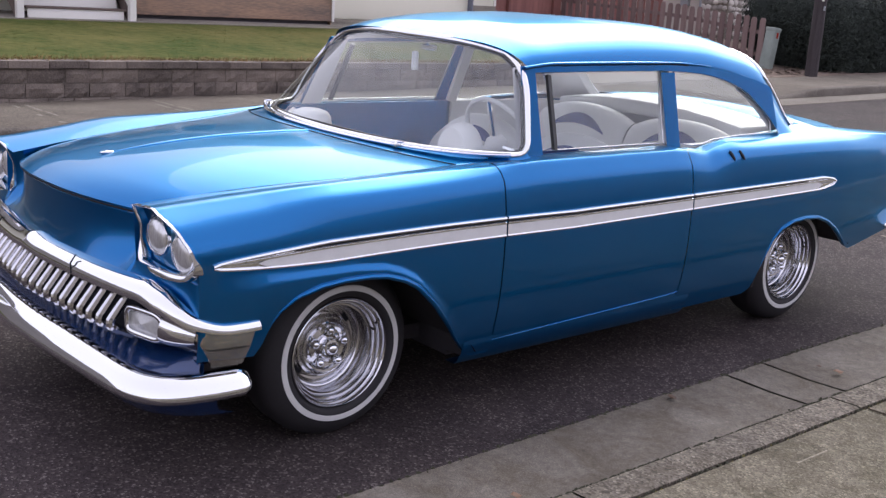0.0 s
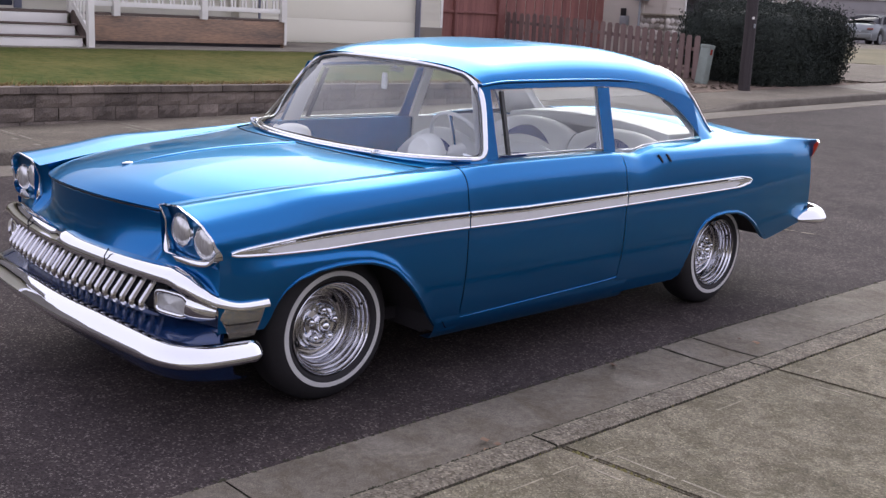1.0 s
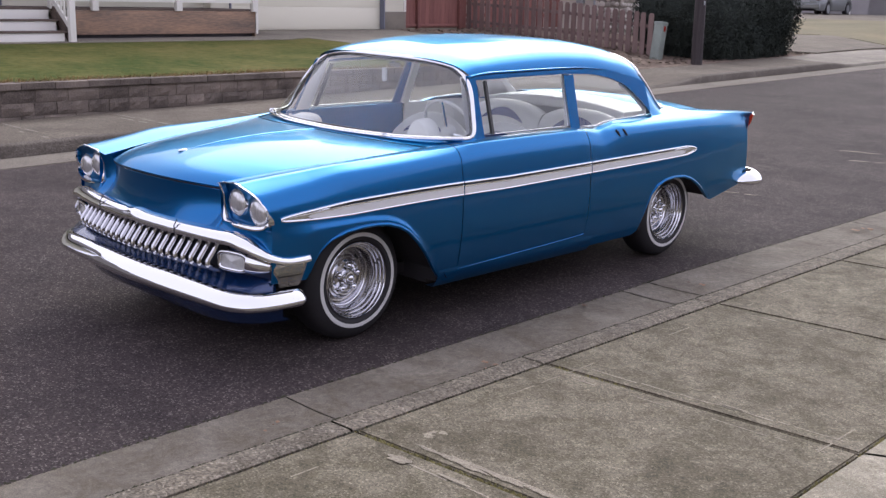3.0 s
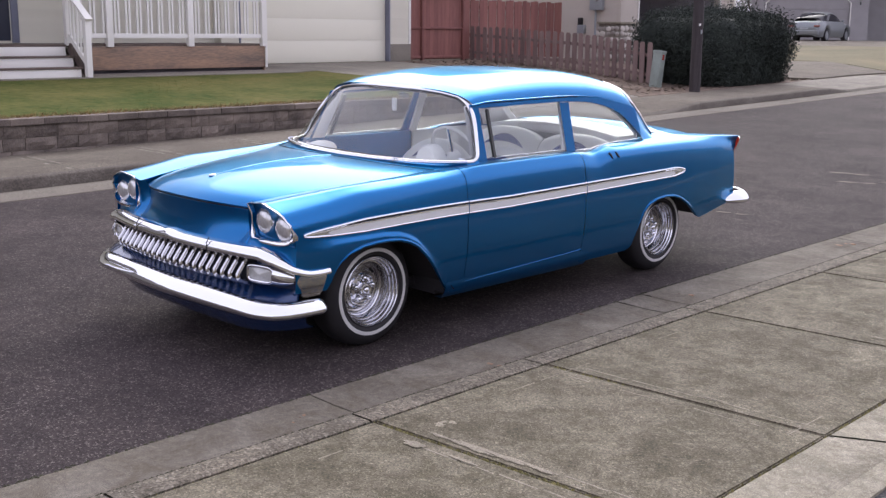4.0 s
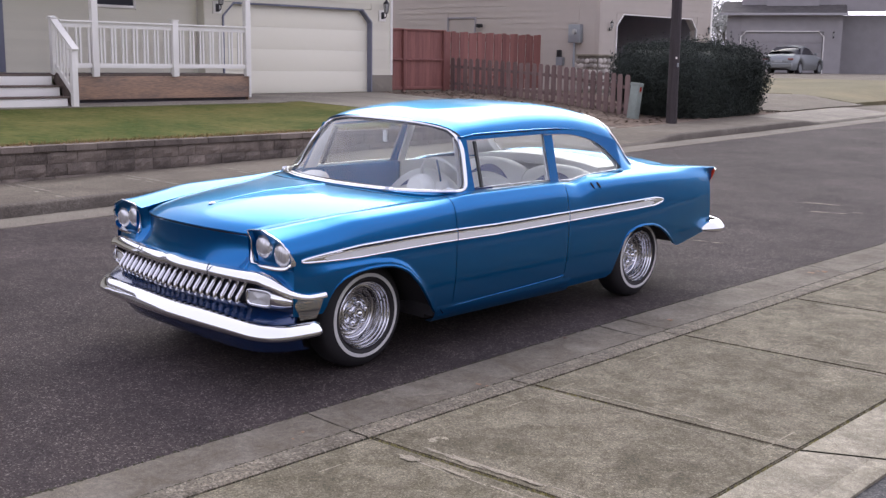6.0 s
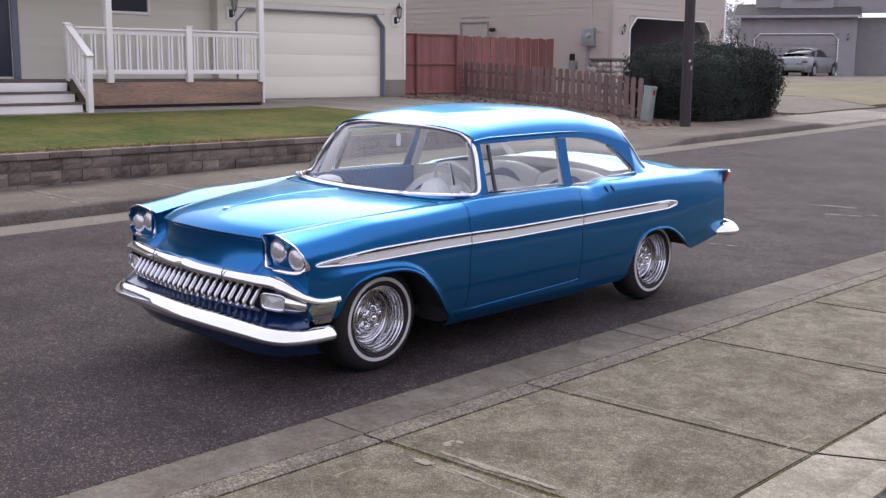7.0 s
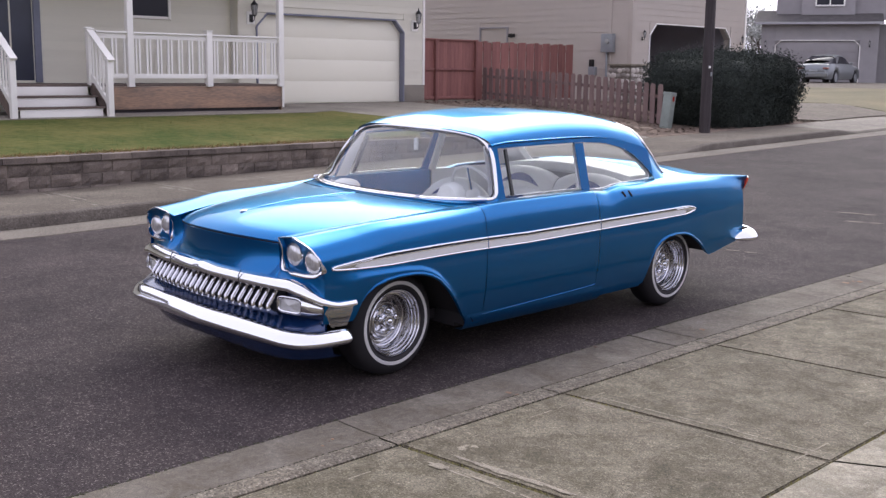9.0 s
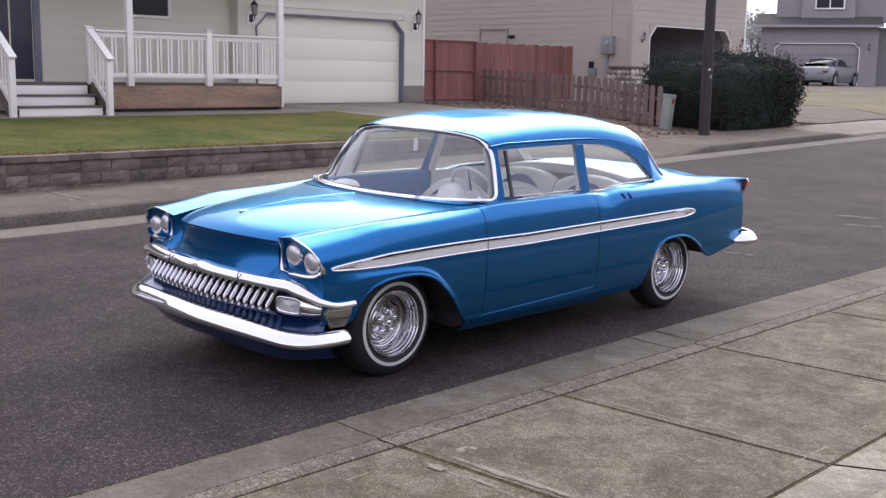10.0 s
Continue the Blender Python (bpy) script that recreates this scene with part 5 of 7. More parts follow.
def side_profile(y):
    """Points (x, z) of the left flank from the sill over the crown to the inner edge."""
    w, zc, dc = spline(W_T, y), spline(ZC_T, y), spline(DC_T, y)
    k = min(max((-0.1 - y) / 0.5, 0.0), 1.0)  # the shoulder slopes off towards the headlamp
    k = k * k * (3 - 2 * k)
    zc, dc = zc - 0.024 * k, dc + 0.07 * k
    pts = [(w - 0.06, 0.2), (w - 0.03, 0.32), (w - 0.008, 0.45), (w, 0.57), (w - 0.001, 0.68), (w - 0.007, 0.79), (w - 0.024, zc - 0.085), (w - 0.047 - 0.016 * k, zc - 0.035 - 0.008 * k), (w - dc * 0.78, zc - 0.007 - 0.003 * k), (w - dc, zc)]
    if y < 0.645:
        xi, zi = spline(XI_T, y), spline(ZI_T, y)
        pts += [((w - dc) * 0.55 + xi * 0.45, zc * 0.6 + zi * 0.4 + 0.004), (xi, zi)]
    elif y < 1.86:
        pts += [(0.835, zc + 0.003), (0.805, zc + 0.004)]
    else:
        xi = lerp_table(y, [1.86, 2.2, 2.7, 3.05, 3.2, 3.8], [0.8, 0.79, 0.74, 0.66, 0.6, 0.58])
        zi = lerp_table(y, [1.86, 2.2, 2.7, 3.1, 3.8], [zc + 0.004, zc, 1.035, 1.048, 0.955])
        pts += [((w - dc + xi) / 2, (zc + zi) / 2 + 0.004), (xi, zi)]
    return [(p.x, p.z) for p in curve3([(x, 0, z) for x, z in pts], 5)]


def tail_add(z):
    return spline([(0.4, 0.1), (0.55, 0.11), (0.7, 0.105), (0.84, 0.1), (0.91, 0.15), (0.98, 0.225)], z)


def stretch_y(y, z):
    """Brow of the headlamps and sweep of the fins."""
    if y < -0.35:
        y -= 0.065 * min((-0.35 - y) / 0.27, 1.0) * min(max((z - 0.72) / 0.17, 0.0), 1.0) ** 1.2
    if y > 3.3:
        y += tail_add(z) * min((y - 3.3) / 0.46, 1.0) ** 1.5
    return y


def swage(y, z):
    """How far the flank flares out round the front wheel opening."""
    zs = lerp_table(y, [-0.6, -0.05, 0.075, 0.15, 0.215, 0.3, 0.38, 0.46], [0.69, 0.69, 0.678, 0.655, 0.622, 0.547, 0.455, 0.36])
    k = min(max((y + 0.58) / 0.14, 0.0), 1.0) * min(max((0.5 - y) / 0.15, 0.0), 1.0)
    t = min(max((zs + 0.014 - z) / 0.03, 0.0), 1.0)
    u = min(max((zs - 0.06 - z) / 0.16, 0.0), 1.0)
    return 0.013 * k * t * t * (3 - 2 * t) * (1 - 0.6 * u)


def side_panel(name, y0, y1, bottom, stations, label="", parent=car):
    """Both flank panels between two stations; bottom(y) is the lower edge."""
    made = []
    ys_ = sorted({round(y0 + (y1 - y0) * i / stations, 4) for i in range(stations + 1)})
    for side in (1, -1):
        bm = bmesh.new()
        rows = []
        for y in ys_:
            prof = side_profile(y)
            zb = bottom(y)
            zs = 0.8
            lower = [(float(np.interp(z, [p[1] for p in prof[:40]], [p[0] for p in prof[:40]])), z) for z in [zb + (zs - zb) * k / 14 for k in range(15)]]
            k0 = next(i for i, p in enumerate(prof) if p[1] > zs + 0.012)
            upper = prof[k0:]
            # resample the upper run to a fixed count
            t = np.linspace(0, len(upper) - 1, 26)
            ux = np.interp(t, range(len(upper)), [p[0] for p in upper])
            uz = np.interp(t, range(len(upper)), [p[1] for p in upper])
            if name == "front_fender":
                zs_ = [zb + (0.7 - zb) * k / 10 for k in range(11)] + [0.7 + 0.1 * k / 4 for k in range(1, 5)]
                zs_ = sorted(min(max(z, zb), 0.8) for z in zs_) if zb < 0.66 else [zb + (0.8 - zb) * k / 14 for k in range(15)]
                lower = [(float(np.interp(z, [p[1] for p in prof[:40]], [p[0] for p in prof[:40]])) + swage(y, z), z) for z in zs_]
            rim = [(lower[0][0] - 0.022, lower[0][1] + 0.004), (lower[0][0] - 0.006, lower[0][1])]
            line = rim + lower + list(zip(ux, uz))
            rows.append([(side * x, stretch_y(y, z), z) for x, z in line])
        grid(bm, rows, flip=side < 0)
        made.append(part(name, bm, PAINT, parent, label, sharp=50))
    return made


ARCH_F = ([-0.80, -0.43, -0.405, -0.385, -0.35, -0.29, -0.2, -0.1, 0.0, 0.075, 0.15, 0.215, 0.3, 0.38, 0.46, 0.52, 0.55, 0.7],
          [0.44, 0.43, 0.47, 0.52, 0.57, 0.612, 0.638, 0.648, 0.648, 0.64, 0.618, 0.585, 0.51, 0.42, 0.325, 0.265, 0.248, 0.245])
ARCH_R = ([1.7, 2.36, 2.42, 2.445, 2.47, 2.51, 2.57, 2.66, 2.78, 2.9, 3.0, 3.1, 3.2, 3.28, 3.33, 3.4, 3.55, 3.76, 3.9],
          [0.245, 0.25, 0.275, 0.36, 0.44, 0.52, 0.57, 0.598, 0.606, 0.598, 0.57, 0.52, 0.455, 0.4, 0.382, 0.39, 0.42, 0.455, 0.47])
DOOR_B = ([0.6, 0.66, 1.0, 1.5, 1.7, 1.78, 1.82], [0.3, 0.3, 0.31, 0.326, 0.333, 0.338, 0.345])
side_panel("front_fender", -0.625, 0.644, lambda y: float(np.interp(y, *ARCH_F)), 132)
side_panel("door", 0.65, 1.803, lambda y: float(np.interp(y, *DOOR_B)), 48)
side_panel("quarter_panel", 1.809, 3.76, lambda y: float(np.interp(y, *ARCH_R)), 190)
# dark backing behind the panel gaps, and the sills
for s in (1, -1):
    for y in (0.647, 1.806):
        prof = [p for p in side_profile(y) if 0.27 < p[1]]
        bm = bmesh.new()
        grid(bm, [[(s * (x - 0.012), y + d, z) for x, z in prof] for d in (-0.012, 0.012)])
        part("gap_strip", bm, GAP, car)
    bm = bmesh.new()
    rows = []
    for i in range(40):
        y = 0.5 + 1.4 * i / 39
        w = spline(W_T, y)
        rows.append([(s * x, y, z) for x, z in ((w - 0.13, 0.215), (w - 0.075, 0.215), (w - 0.056, 0.235), (w - 0.04, 0.27), (w - 0.03, 0.305), (w - 0.036, 0.43))])
    grid(bm, rows, flip=s < 0)
    part("sill_panel", bm, PAINT, car)
    # rolled lower edge of the door
    path = []
    for i in range(47):
        y = 0.652 + 1.149 * i / 46
        z = float(np.interp(y, *DOOR_B))
        prof = side_profile(y)
        path.append((s * (float(np.interp(z, [p[1] for p in prof[:40]], [p[0] for p in prof[:40]])) + 0.0015), y, z + 0.002))
    part("door_lip", sweep(path, ring_section(0.0035, 8), up=(s, 0, 0)), PAINT, car)
    # rolled arch lips
    for a, ya, yb in ((ARCH_F, -0.425, 0.545), (ARCH_R, 2.4, 3.34)):
        path = []
        for i in range(61):
            y = ya + (yb - ya) * i / 60
            z = float(np.interp(y, *a))
            prof = side_profile(y)
            flare = swage(y, z) if ya < 0 else 0.0
            path.append((s * (float(np.interp(z, [p[1] for p in prof[:40]], [p[0] for p in prof[:40]])) + flare - 0.001), y, z + 0.004))
        part("arch_lip", sweep(path, ring_section(0.011, 8), up=(s, 0, 0), scale=[max(0.1, min(1.0, i / 12, (60 - i) / 12)) for i in range(61)]), PAINT, car)

# hood
def lip_y(x):
    return -0.768 + 0.135 * (abs(x) / 0.5) ** 2.5


HOOD_B = [(-0.83, 0.0), (-0.7, 0.032), (-0.45, 0.05), (-0.1, 0.058), (0.2, 0.048), (0.47, 0.026), (0.8, 0.012)]


def hood_point(u, v):
    """u across (-1..1), v from the lip (0) to the rear edge (1)."""
    sweep_back = 0.16 * abs(u) ** 3
    y_edge = -0.635 + v * (1.0 + sweep_back)
    xi = spline(XI_T, y_edge) - 0.006
    x = u * xi
    y0 = lip_y(u * 0.5)
    y = y0 + v * (0.365 + sweep_back - y0)
    ze = spline(ZI_T, y_edge)
    d = max(0.0, 1 - v / 0.13)
    b = spline(HOOD_B, -0.76 + v * 1.12)
    z = ze + b * (1 - abs(u) ** 2.6) - 0.02 * d * d
    return (x, y, z)


bm = bmesh.new()
grid(bm, [[hood_point(-1 + 2 * k / 48, (i / 40) ** 1.25) for k in range(49)] for i in range(41)], flip=True)
lip = [hood_point(-1 + 2 * k / 48, 0) for k in range(49)]
grid(bm, [lip, [(x, y + 0.012, z - 0.022) for x, y, z in lip]])
bmesh.ops.recalc_face_normals(bm, faces=bm.faces)
part("hood", bm, PAINT, car, sharp=45)
path = [hood_point(0, 0.2 + 0.79 * i / 30) for i in range(31)]
part("hood_rib", sweep([(x, y, z - 0.001) for x, y, z in path], ring_section(0.018, 12, 1.0, 0.4), scale=[min(1.0, 0.15 + i / 8) for i in range(31)]), PAINT, car)
p = hood_point(0, 0.2)
bm = lathe([(0.001, -0.035), (0.008, -0.025), (0.013, 0.0), (0.011, 0.025), (0.001, 0.04)], "y", 12)
bmesh.ops.transform(bm, matrix=Matrix.Translation((0, p[1] + 0.02, p[2] + 0.006)) @ Matrix.Diagonal((0.75, 0.8, 0.6, 1)), verts=bm.verts)
part("hood_emblem", bm, CHROME, car)
for s in (1, -1):
    bm = bmesh.new()
    grid(bm, [[(s * (spline(XI_T, y) + d), y, spline(ZI_T, y) - 0.012 - 0.03 * min(max((-0.4 - y) / 0.15, 0.0), 1.0)) for d in (-0.009, 0.005)] for y in [-0.63 + 1.14 * i / 30 for i in range(31)]])
    part("hood_gap", bm, GAP, car)

for s in (1, -1):
    bm = bmesh.new()
    grid(bm, [[(s * (spline(XI_T, y) + 0.002), stretch_y(y, spline(ZI_T, y)), spline(ZI_T, y) + d) for d in (0.0, -0.03, -0.07)] for y in [-0.585 + 0.56 * i / 20 for i in range(21)]])
    part("fender_inner", bm, PAINT, car)

part("rear_gap", sweep([(x, y, z + 0.0005) for x, y, z in (hood_point(-1 + 2 * k / 40, 1) for k in range(41))], ring_section(0.0028, 6)), GAP, car)

# cowl between hood and screen
def base_curve(a):
    """Lower edge of the windscreen, a from -1 to 1."""
    return (0.835 * math.sin(a * 1.32) / math.sin(1.32), 0.47 + 0.36 * abs(a) ** 2.6, 1.0 + 0.012 * abs(a))


def head_curve(a):
    return (0.655 * a, 0.895 + 0.06 * abs(a) ** 2, 1.41 - 0.055 * abs(a) ** 3.4)


bm = bmesh.new()
rows = []
for k in range(49):
    a = -1 + 2 * k / 48
    bx, by, bz = base_curve(a)
    fx, fy, fz = hood_point(a, 1.0)
    fy, fz = fy + 0.006, fz - 0.005
    rows.append([(fx + (bx - fx) * t, fy + (by - fy) * t, fz + (bz + 0.004 - fz) * t - 0.004 * math.sin(t * 3.14)) for t in [j / 8 for j in range(9)]])
rows.insert(0, [(x - 0.02, y, z - 0.012) for x, y, z in rows[0]])
rows.append([(x + 0.02, y, z - 0.012) for x, y, z in rows[-1]])
grid(bm, rows)
bmesh.ops.recalc_face_normals(bm, faces=bm.faces)
part("cowl", bm, PAINT, car)

# nose panels
def bar_y(x):
    k = abs(x) / 0.86
    return -0.787 + 0.05 * k + 0.072 * k**3


LIP_X = hood_point(1, 0)[0]


def nose_top(x):
    """Upper edge of the nose below the hood lip and the lamps."""
    if x <= LIP_X:
        _, y, z = hood_point(x / LIP_X, 0.0)
        return y + 0.012, z - 0.016
    if x < 0.572:
        _, y, z = hood_point(1, 0.0)
        return y + 0.012, z - 0.016
    return lerp_table(x, [0.572, 0.7, 0.8, 0.87, 0.9, 0.908], [-0.682, -0.67, -0.65, -0.622, -0.6, -0.585]), 0.7


def BROW_Z(x):
    """Height of the fender's front edge near its inner side."""
    q = sorted(p for p in side_profile(-0.625) if p[1] > 0.8)
    return float(np.interp(x, [a for a, _ in q], [b for _, b in q]))


def nose_row(x, side):
    y0, z0 = nose_top(x)
    y1 = min(bar_y(x) + (0.016 if x < 0.572 else 0.028), y0 - 0.003)
    p = 1.3 + 2.6 * (x / 0.572) ** 2 if x < 0.572 else 1.3
    out = []
    foot = 0.645 - 0.1 * min(max((x - 0.79) / 0.118, 0.0), 1.0) ** 1.3
    for j in range(15):
        t = j / 12
        if LIP_X < x < 0.573:
            k = (x - LIP_X) / (0.572 - LIP_X)
            k = k * k * (3 - 2 * k)
            zt = BROW_Z(x) - 0.004
            z = z0 + (0.645 - z0) * t + (zt - z0) * max(0.0, 1 - t * 2) * min(1.0, k * 3)
            inner = y0 + (y1 - y0) * min(t, 1.0) ** 3.2
            outer = min(stretch_y(-0.625, z) - 0.002, -0.655) if z > 0.72 else -0.655 + (y1 + 0.655) * min((0.72 - z) / 0.075, 1.0)
            out.append((side * x, inner + (outer - inner) * k, z))
            continue
        out.append((side * x, y0 + (y1 - y0) * min(t, 1.0) ** p + (0.008 if x < 0.572 else 0.0) * math.sin(min(t, 1.0) * math.pi) * max(0.0, 1 - (x / 0.572) ** 4), z0 + (foot - z0) * t))
    return out


bm = bmesh.new()
cols = [LIP_X * k / 30 for k in range(31)] + [LIP_X + (0.572 - LIP_X) * k / 10 for k in range(1, 11)]
grid(bm, [nose_row(x, -1) for x in reversed(cols[1:])] + [nose_row(x, 1) for x in cols])
bmesh.ops.recalc_face_normals(bm, faces=bm.faces)
part("nose_panel", bm, PAINT, car, sharp=60)
for s in (1, -1):
    bm = bmesh.new()
    rows = [nose_row(0.572 + 0.336 * k / 24, s) for k in range(25)]
    rows.append([(s * 0.913, -0.5, z) for _, _, z in rows[-1]])
    grid(bm, rows)
    bmesh.ops.recalc_face_normals(bm, faces=bm.faces)
    part("fender_nose", bm, PAINT, car, sharp=60)
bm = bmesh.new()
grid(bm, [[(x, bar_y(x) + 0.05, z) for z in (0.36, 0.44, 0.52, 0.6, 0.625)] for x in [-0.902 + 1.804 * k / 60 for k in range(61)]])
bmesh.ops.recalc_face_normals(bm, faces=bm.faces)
part("grille_shell", bm, PAINT_SHADED, car)
bm = bmesh.new()
grid(bm, [[(x, bar_y(x) + 0.044, z) for z in (0.45, 0.53, 0.62)] for x in [-0.63 + 1.26 * k / 30 for k in range(31)]])
part("grille_back", bm, GAP, car)
# dark shut line under the hood lip
part("lip_gap", sweep([(x, y + 0.008, z - 0.011) for x, y, z in lip], ring_section(0.005, 6)), GAP, car)

# headlamps
for s in (1, -1):
    brow = [(x, z) for x, z in reversed(side_profile(-0.625)) if z > 0.775 and x > 0.58]
    brow = [brow[round(i * (len(brow) - 1) / 9)] for i in range(10)]
    low_ = [(0.905, 0.74), (0.865, 0.702), (0.76, 0.69), (0.64, 0.69), (0.588, 0.702), (0.574, 0.75), (0.575, 0.83)]
    loop = []
    for p in curve3([(x, 0, z) for x, z in brow + low_], 5, closed=True):
        loop.append((s * p.x, min(stretch_y(-0.625, p.z) - 0.003, -0.66 + 0.03 * max(0.0, (p.x - 0.76) / 0.15) ** 1.5), p.z))
    h = part("headlamp_bezel", sweep(loop, [(-0.006, -0.012), (0.006, -0.012), (0.0075, 0.002), (0.003, 0.008), (-0.004, 0.008)], closed=True, up=(0, -1, 0), scale=[0.45 + 1.45 * min(max((0.772 - z) / 0.05, 0.0), 1.0) for _, _, z in loop]), CHROME, car, sharp=60)
    bm = bmesh.new()
    inner = [(x, y + 0.0, z) for x, y, z in loop]
    cx, cz = s * 0.735, 0.782
    rows = [inner, [(x + (cx - x) * 0.04, y + 0.03, z + (cz - z) * 0.05) for x, y, z in inner], [(x + (cx - x) * 0.5, -0.63, z + (cz - z) * 0.5) for x, y, z in inner], [(cx + (x - cx) * 0.01, -0.63, cz + (z - cz) * 0.01) for x, y, z in inner]]
    grid(bm, rows, closed_u=True)
    bmesh.ops.recalc_face_normals(bm, faces=bm.faces)
    part("headlamp_bucket", bm, PAINT, car, sharp=40)
    # filler from bezel back to the fender
    bm = bmesh.new()
    outer = [(x * 1.0, y + 0.006, z) for x, y, z in loop]
    rows = [outer, [(x - (x - cx) * 0.03, y + 0.04, z - (z - cz) * 0.03) for x, y, z in outer], [(x - (x - cx) * 0.06, -0.58, z - (z - cz) * 0.06) for x, y, z in outer]]
    grid(bm, rows, closed_u=True)
    bmesh.ops.recalc_face_normals(bm, faces=bm.faces)
    part("headlamp_pod", bm, PAINT, car, sharp=60)
    # face of the fender round the bezel
    prof = [(0.572, 0.684), (0.9, 0.684)] + [p for p in side_profile(-0.625) if p[1] > 0.7] + [(0.56, 0.88)]

    def rim_out(a):
        best = None
        for (ax, az), (bx, bz) in zip(prof, prof[1:] + prof[:1]):
            dx, dz, ex, ez = math.cos(a), math.sin(a), bx - ax, bz - az
            det = dx * ez - dz * ex
            if abs(det) < 1e-9:
                continue
            qx, qz = ax - 0.74, az - 0.78
            r_, w_ = (qx * ez - qz * ex) / det, (qx * dz - qz * dx) / det
            if r_ > 0 and -1e-6 <= w_ <= 1 + 1e-6 and (best is None or r_ < best):
                best = r_
        return best
    outer_loop = []
    for x, y, z in loop:
        a = math.atan2(z - 0.78, s * x - 0.74)
        r_ = max(rim_out(a) - 0.001, math.hypot(s * x - 0.74, z - 0.78) + 0.003)
        ox, oz = 0.74 + r_ * math.cos(a), 0.78 + r_ * math.sin(a)
        outer_loop.append((s * ox, stretch_y(-0.625, oz) + 0.001 if ox > 0.56 else y + 0.02, oz))
    bm = bmesh.new()
    grid(bm, [[(x, y + 0.004, z) for x, y, z in loop], outer_loop], closed_u=True)
    bmesh.ops.recalc_face_normals(bm, faces=bm.faces)
    part("fender_face", bm, PAINT, car, sharp=60)
    for lx, lz, ly in ((0.664, 0.797, -0.64), (0.812, 0.77, -0.628)):
        lamp_ = part("headlight", lathe([(0.001, ly - 0.03), (0.025, ly - 0.0285), (0.047, ly - 0.022), (0.062, ly - 0.01), (0.066, ly)], "y", 28, centre=(s * lx, 0, lz)), LENS_GLASS, car, "round clear sealed-beam headlight")
        part("rim", lathe([(0.064, ly - 0.004), (0.066, ly - 0.007), (0.0685, ly - 0.002), (0.068, ly + 0.06)], "y", 28, centre=(s * lx, 0, lz)), CHROME, lamp_)

# grille: upper bar, teeth, parking lamps, side wraps
sec = [(-0.01, 0.033), (-0.032, 0.02), (-0.047, -0.004), (-0.046, -0.024), (-0.02, -0.038), (0.02, -0.042), (0.03, 0.0), (0.02, 0.033)]
half = [(0.72 * k / 30, bar_y(0.72 * k / 30), 0.634 + 0.008 * math.exp(-(0.72 * k / 30 / 0.06) ** 2)) for k in range(31)]
bend = curve3([(0.72, bar_y(0.72), 0.634), (0.79, -0.69, 0.621), (0.845, -0.672, 0.6), (0.886, -0.642, 0.573), (0.908, -0.605, 0.556), (0.92, -0.55, 0.542), (0.926, -0.485, 0.54), (0.93, -0.425, 0.542)], 5)
half += [tuple(p) for p in bend[1:]]
bar = [(-x, y, z) for x, y, z in reversed(half[1:])] + half
thin = [1.0 - 0.48 * min(max((abs(x) - 0.8) / 0.12, 0.0), 1.0) for x, _, _ in bar]
part("grille_bar", sweep(bar, [(-a, b) for a, b in sec], up=(0, 0, 1), scale=thin), CHROME, car, sharp=50)
for s in (1, -1):  # seam between the middle length and the ends
    seam = [(x, y - 0.0025, z) for x, y, z in ((s * 0.36, bar_y(0.36) - 0.026, 0.676), (s * 0.361, bar_y(0.36) - 0.045, 0.649), (s * 0.361, bar_y(0.36) - 0.044, 0.614), (s * 0.36, bar_y(0.36) - 0.02, 0.597))]
    part("bar_seam", sweep(seam, ring_section(0.003, 6), up=(1, 0, 0)), GAP, car)
NT = 22
for i in range(NT):
    x = -0.608 + 1.216 * i / (NT - 1)
    y = bar_y(x)
    path = [(x, y + 0.022 - 0.078 * t, 0.616 - 0.106 * t) for t in (0.0, 0.2, 0.4, 0.6, 0.8, 0.95)] + [(x, y - 0.054, 0.5)] + [(x, y - 0.044 + 0.09 * t, 0.488 - 0.045 * t) for t in (0.0, 0.3, 0.6, 1.0)]
    part("grille_tooth", sweep(path, ring_section(0.0128, 8, 1.0, 0.9), up=(1, 0, 0), scale=[0.9 + 0.35 * math.sin(math.pi * k / (len(path) - 1)) for k in range(len(path))]), CHROME_WHEEL, car)
